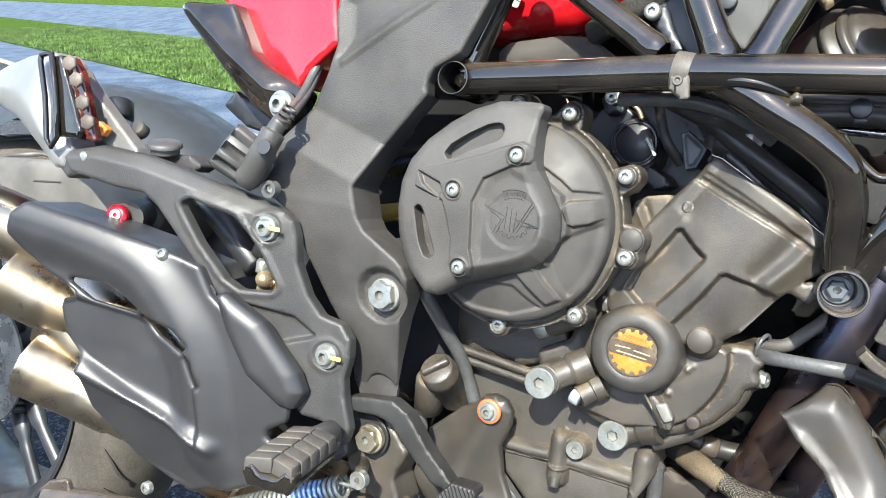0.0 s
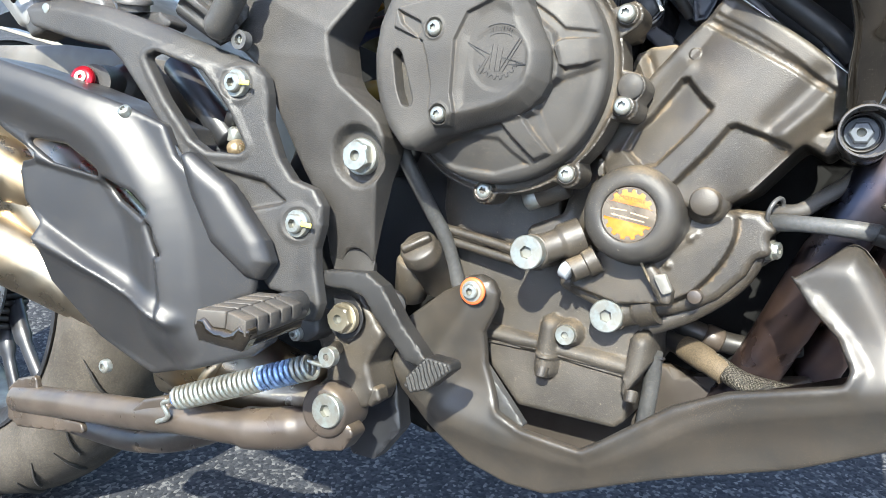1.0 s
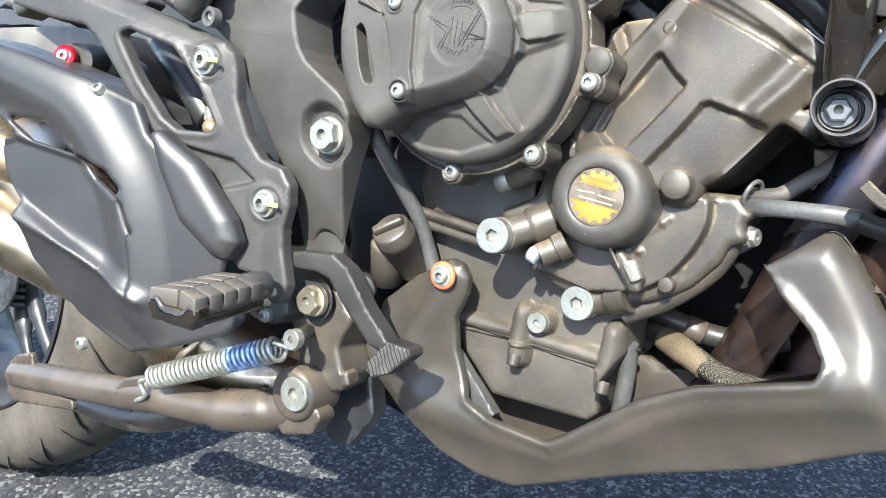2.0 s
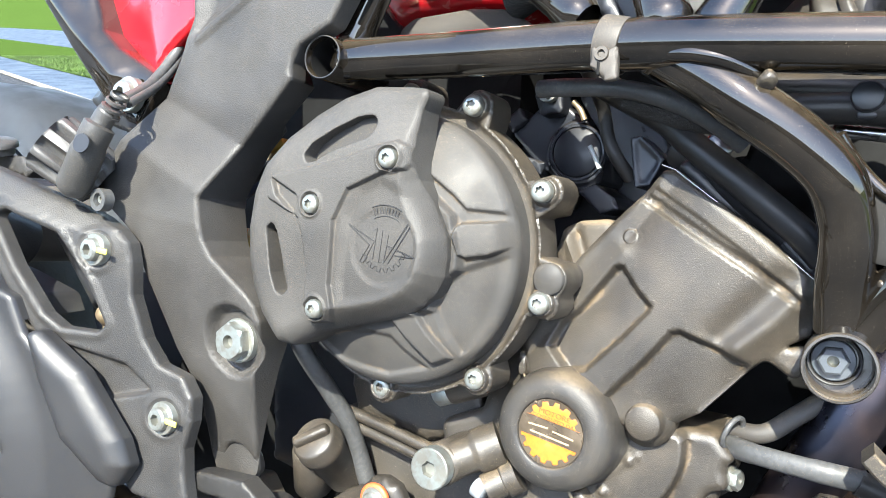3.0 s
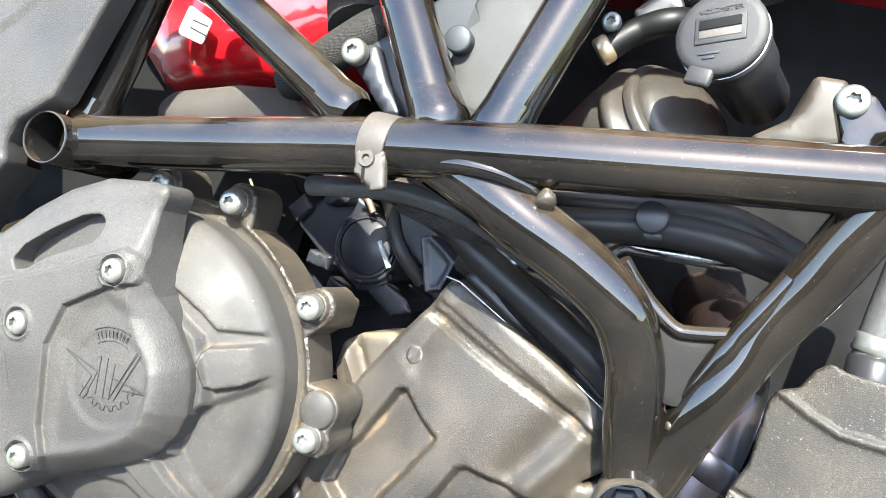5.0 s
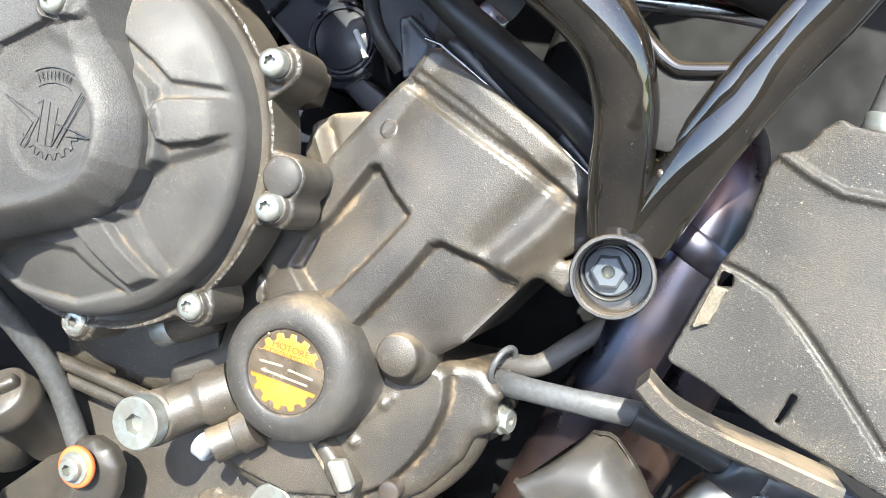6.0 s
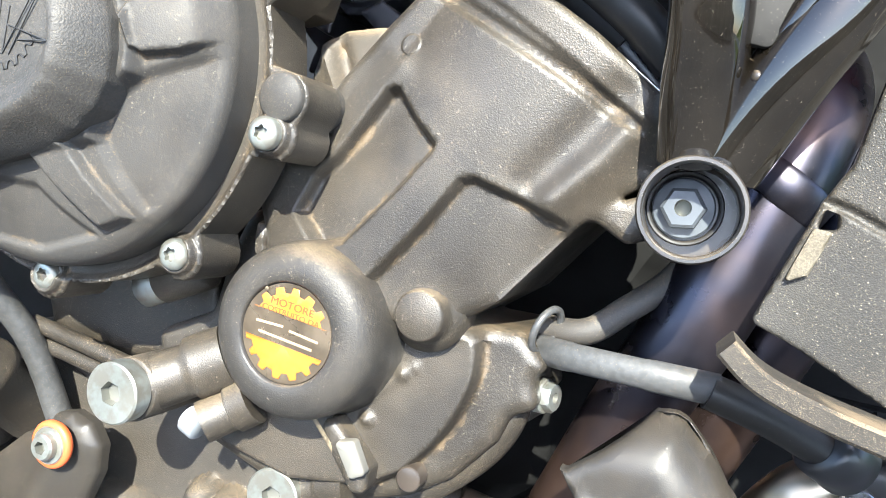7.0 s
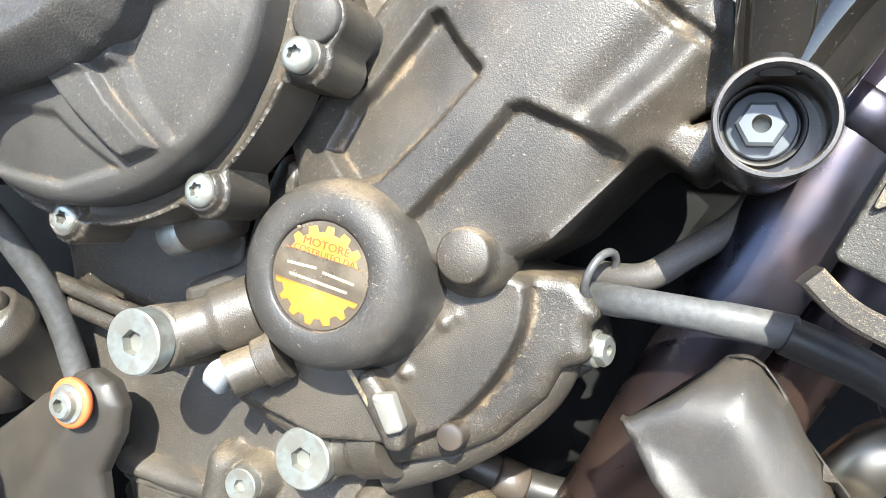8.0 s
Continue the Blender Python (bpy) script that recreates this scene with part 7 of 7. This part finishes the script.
# tread grooves as dark inlays following the tyre: long hooked ones between short ones
for k in range(40):
    a = 2 * math.pi * k / 40
    pts = []
    for j in range(7):
        w = (0.012 if k % 2 else 0.046) + (0.011 if k % 2 else 0.0065) * j
        r = np.interp(w, [0, 0.028, 0.055, 0.078, 0.09], [0.3719, 0.3690, 0.3610, 0.3462, 0.3272])
        aa = a + (0.02 * j if k % 2 else 0.004 * j * j - 0.03 * (j == 0))
        pts.append(AXLE + Vector((r * math.cos(aa), -w, r * math.sin(aa))))
    part("tread_groove", sweep(pts, [0.0016, 0.0040, 0.0054, 0.0056, 0.0048, 0.0034, 0.0014], 6, flat=0.5), M_ENGRAVE, wheel)
part("shock_spring", sweep([Vector((-1.134, -0.020, 0.267)) + Vector((0.03 * math.cos(i * 0.5), 0.03 * math.sin(i * 0.5), -0.001 * i)) for i in range(90)], 0.006, 8), M_DARK, label="dark shock absorber spring")

# ---- near black sheets added behind everything, the shade of the gaps in their colour ----
part("rear_gap_sheet", relief(fillet([(-0.62, 0.3), (-0.3, 0.25), (-0.22, 0.72), (-0.24, 0.9), (-0.5, 0.9), (-0.52, 0.6)], 0.02), -0.05, 0.05, 0.004, None, 0.03), M_VOID, label="near black sheet added for the shaded gap by the swing arm")
part("radiator", relief(fillet([(-0.06, 0.7), (0.02, 0.5), (0.32, 0.45), (0.4, 0.98), (0.0, 0.98)], 0.01), 0.02, 0.05, 0.004, None, 0.03), M_VOID, label="near black sheet added for the shaded gap behind the shroud")
part("shroud_gap_sheet", relief(fillet([(0.03, 0.52), (0.05, 0.42), (0.16, 0.40), (0.40, 0.40), (0.40, 0.52)], 0.01), 0.0, 0.05, 0.004, None, 0.03), M_VOID, label="near black sheet added for the shaded gap below the shroud")
part("engine_gap_sheet", relief(fillet([(-0.564, 0.632), (0.014, 0.737), (0.080, 0.609), (-0.025, 0.420), (-0.157, 0.295), (-0.434, 0.253), (-0.560, 0.471)], 0.03), 0.02, 0.1, 0.01, None, 0.03), M_VOID, label="near black sheet added for the shaded gaps in the engine")
part("frame_gap_sheet", relief(fillet([(-0.697, 1.122), (0.273, 1.016), (0.307, 0.799), (0.144, 0.742), (-0.558, 0.634)], 0.03), 0.08, 0.05, 0.01, None, 0.04), M_VOID, label="near black sheet added for the shaded gaps inside the frame")

# ---- unseen block for tank, tail and fairing, added to shade the engine bay ----
UPPER = fillet([(-1.12, 0.95), (-0.62, 0.925), (-0.2, 0.925), (0.05, 0.925), (0.2, 0.9), (0.42, 0.86), (0.5, 1.0), (0.1, 1.12), (-0.3, 1.1), (-0.62, 1.02), (-1.15, 1.05)], 0.03)
part("upper_shade_block", relief(UPPER, -0.2, 0.4, 0.03, None, 0.03), M_RED, label="unseen red block for tank, seat tail and fairing, added to cast shade")


# ---- ground ----
def sheet(name, corners, z, material, label):
    bm = bmesh.new()
    heights = z if isinstance(z, tuple) else (z,) * 4
    bm.faces.new([bm.verts.new((x, y, h)) for (x, y), h in zip(corners, heights)])
    me = bpy.data.meshes.new(name)
    bm.to_mesh(me)
    bm.free()
    me.materials.append(material)
    return tagged(new(name, me), label, kind="structure")


ALONG, ACROSS = Vector((-0.93, 0.37)), Vector((0.37, 0.93))


def strip(s0, s1, a0=-60, a1=200):
    return [tuple(ALONG * a + ACROSS * s) for a, s in ((a0, s0), (a1, s0), (a1, s1), (a0, s1))]


sheet("ground", [(-400, -400), (400, -400), (400, 400), (-400, 400)], GROUND, M_ASPHALT, "dark coarse asphalt ground")
sheet("pavement", strip(2.42, 7.0), GROUND + 0.01, M_STONE, "worn paving beside the lawn, blue of shade in its colour")
sheet("kerb_strip", strip(2.27, 2.42), GROUND + 0.012, mat("pale sandy kerb", (0.24, 0.205, 0.15), 0.8, grain=(60, 0.5, 0.003), vary=0.2, tint_scale=3), "pale sandy kerb strip")
# both far strips are given a made-up slope that hides the sky
sheet("pavement_2", strip(6.9, 10.0), (GROUND + 0.02, GROUND + 0.02, 0.30, 0.30), M_STONE, "second paved strip, tilted up beyond the lawn")
sheet("far_lawn", strip(10.0, 45), (0.30, 0.30, 10.8, 10.8), M_SOIL, "second lawn, tilted up to cover the sky")
sheet("lawn", strip(3.32, 6.9), GROUND + 0.02, M_SOIL, "lawn soil under the grass")
rng = random.Random(5)
verts, faces = [], []
for i in range(48000):
    a, s = rng.uniform(2, 24), rng.uniform(3.32, 6.9)
    p = ALONG * a + ACROSS * s
    t, w, hgt = rng.uniform(0, 6.28), rng.uniform(0.006, 0.013), rng.uniform(0.035, 0.07)
    k = len(verts)
    lean = (rng.uniform(-0.04, 0.04), rng.uniform(-0.04, 0.04))
    verts += [(p.x - w * math.cos(t), p.y - w * math.sin(t), GROUND + 0.015), (p.x + w * math.cos(t), p.y + w * math.sin(t), GROUND + 0.015), (p.x + lean[0], p.y + lean[1], GROUND + hgt)]
    faces.append((k, k + 1, k + 2))
me = bpy.data.meshes.new("grass")
me.from_pydata(verts, [], faces)
me.materials.append(M_GRASS)
tagged(new("grass", me), "mown green lawn grass", "grass", kind="stuff")

# ---- unseen plain wall added behind the camera: darkens reflections and sky fill ----
bm = box((30, 0.3, 1.8), (0, -6.5, GROUND + 0.9), bevel=0.01)
me = bpy.data.meshes.new("reflection_wall")
bm.to_mesh(me)
bm.free()
me.materials.append(mat("dull wall for reflections", (0.13, 0.13, 0.12), 0.8, grain=(60, 0.4, 0.004), vary=0.2, tint_scale=1.2))
tagged(new("reflection_wall", me), "unseen plain wall added to darken reflections", kind="structure")
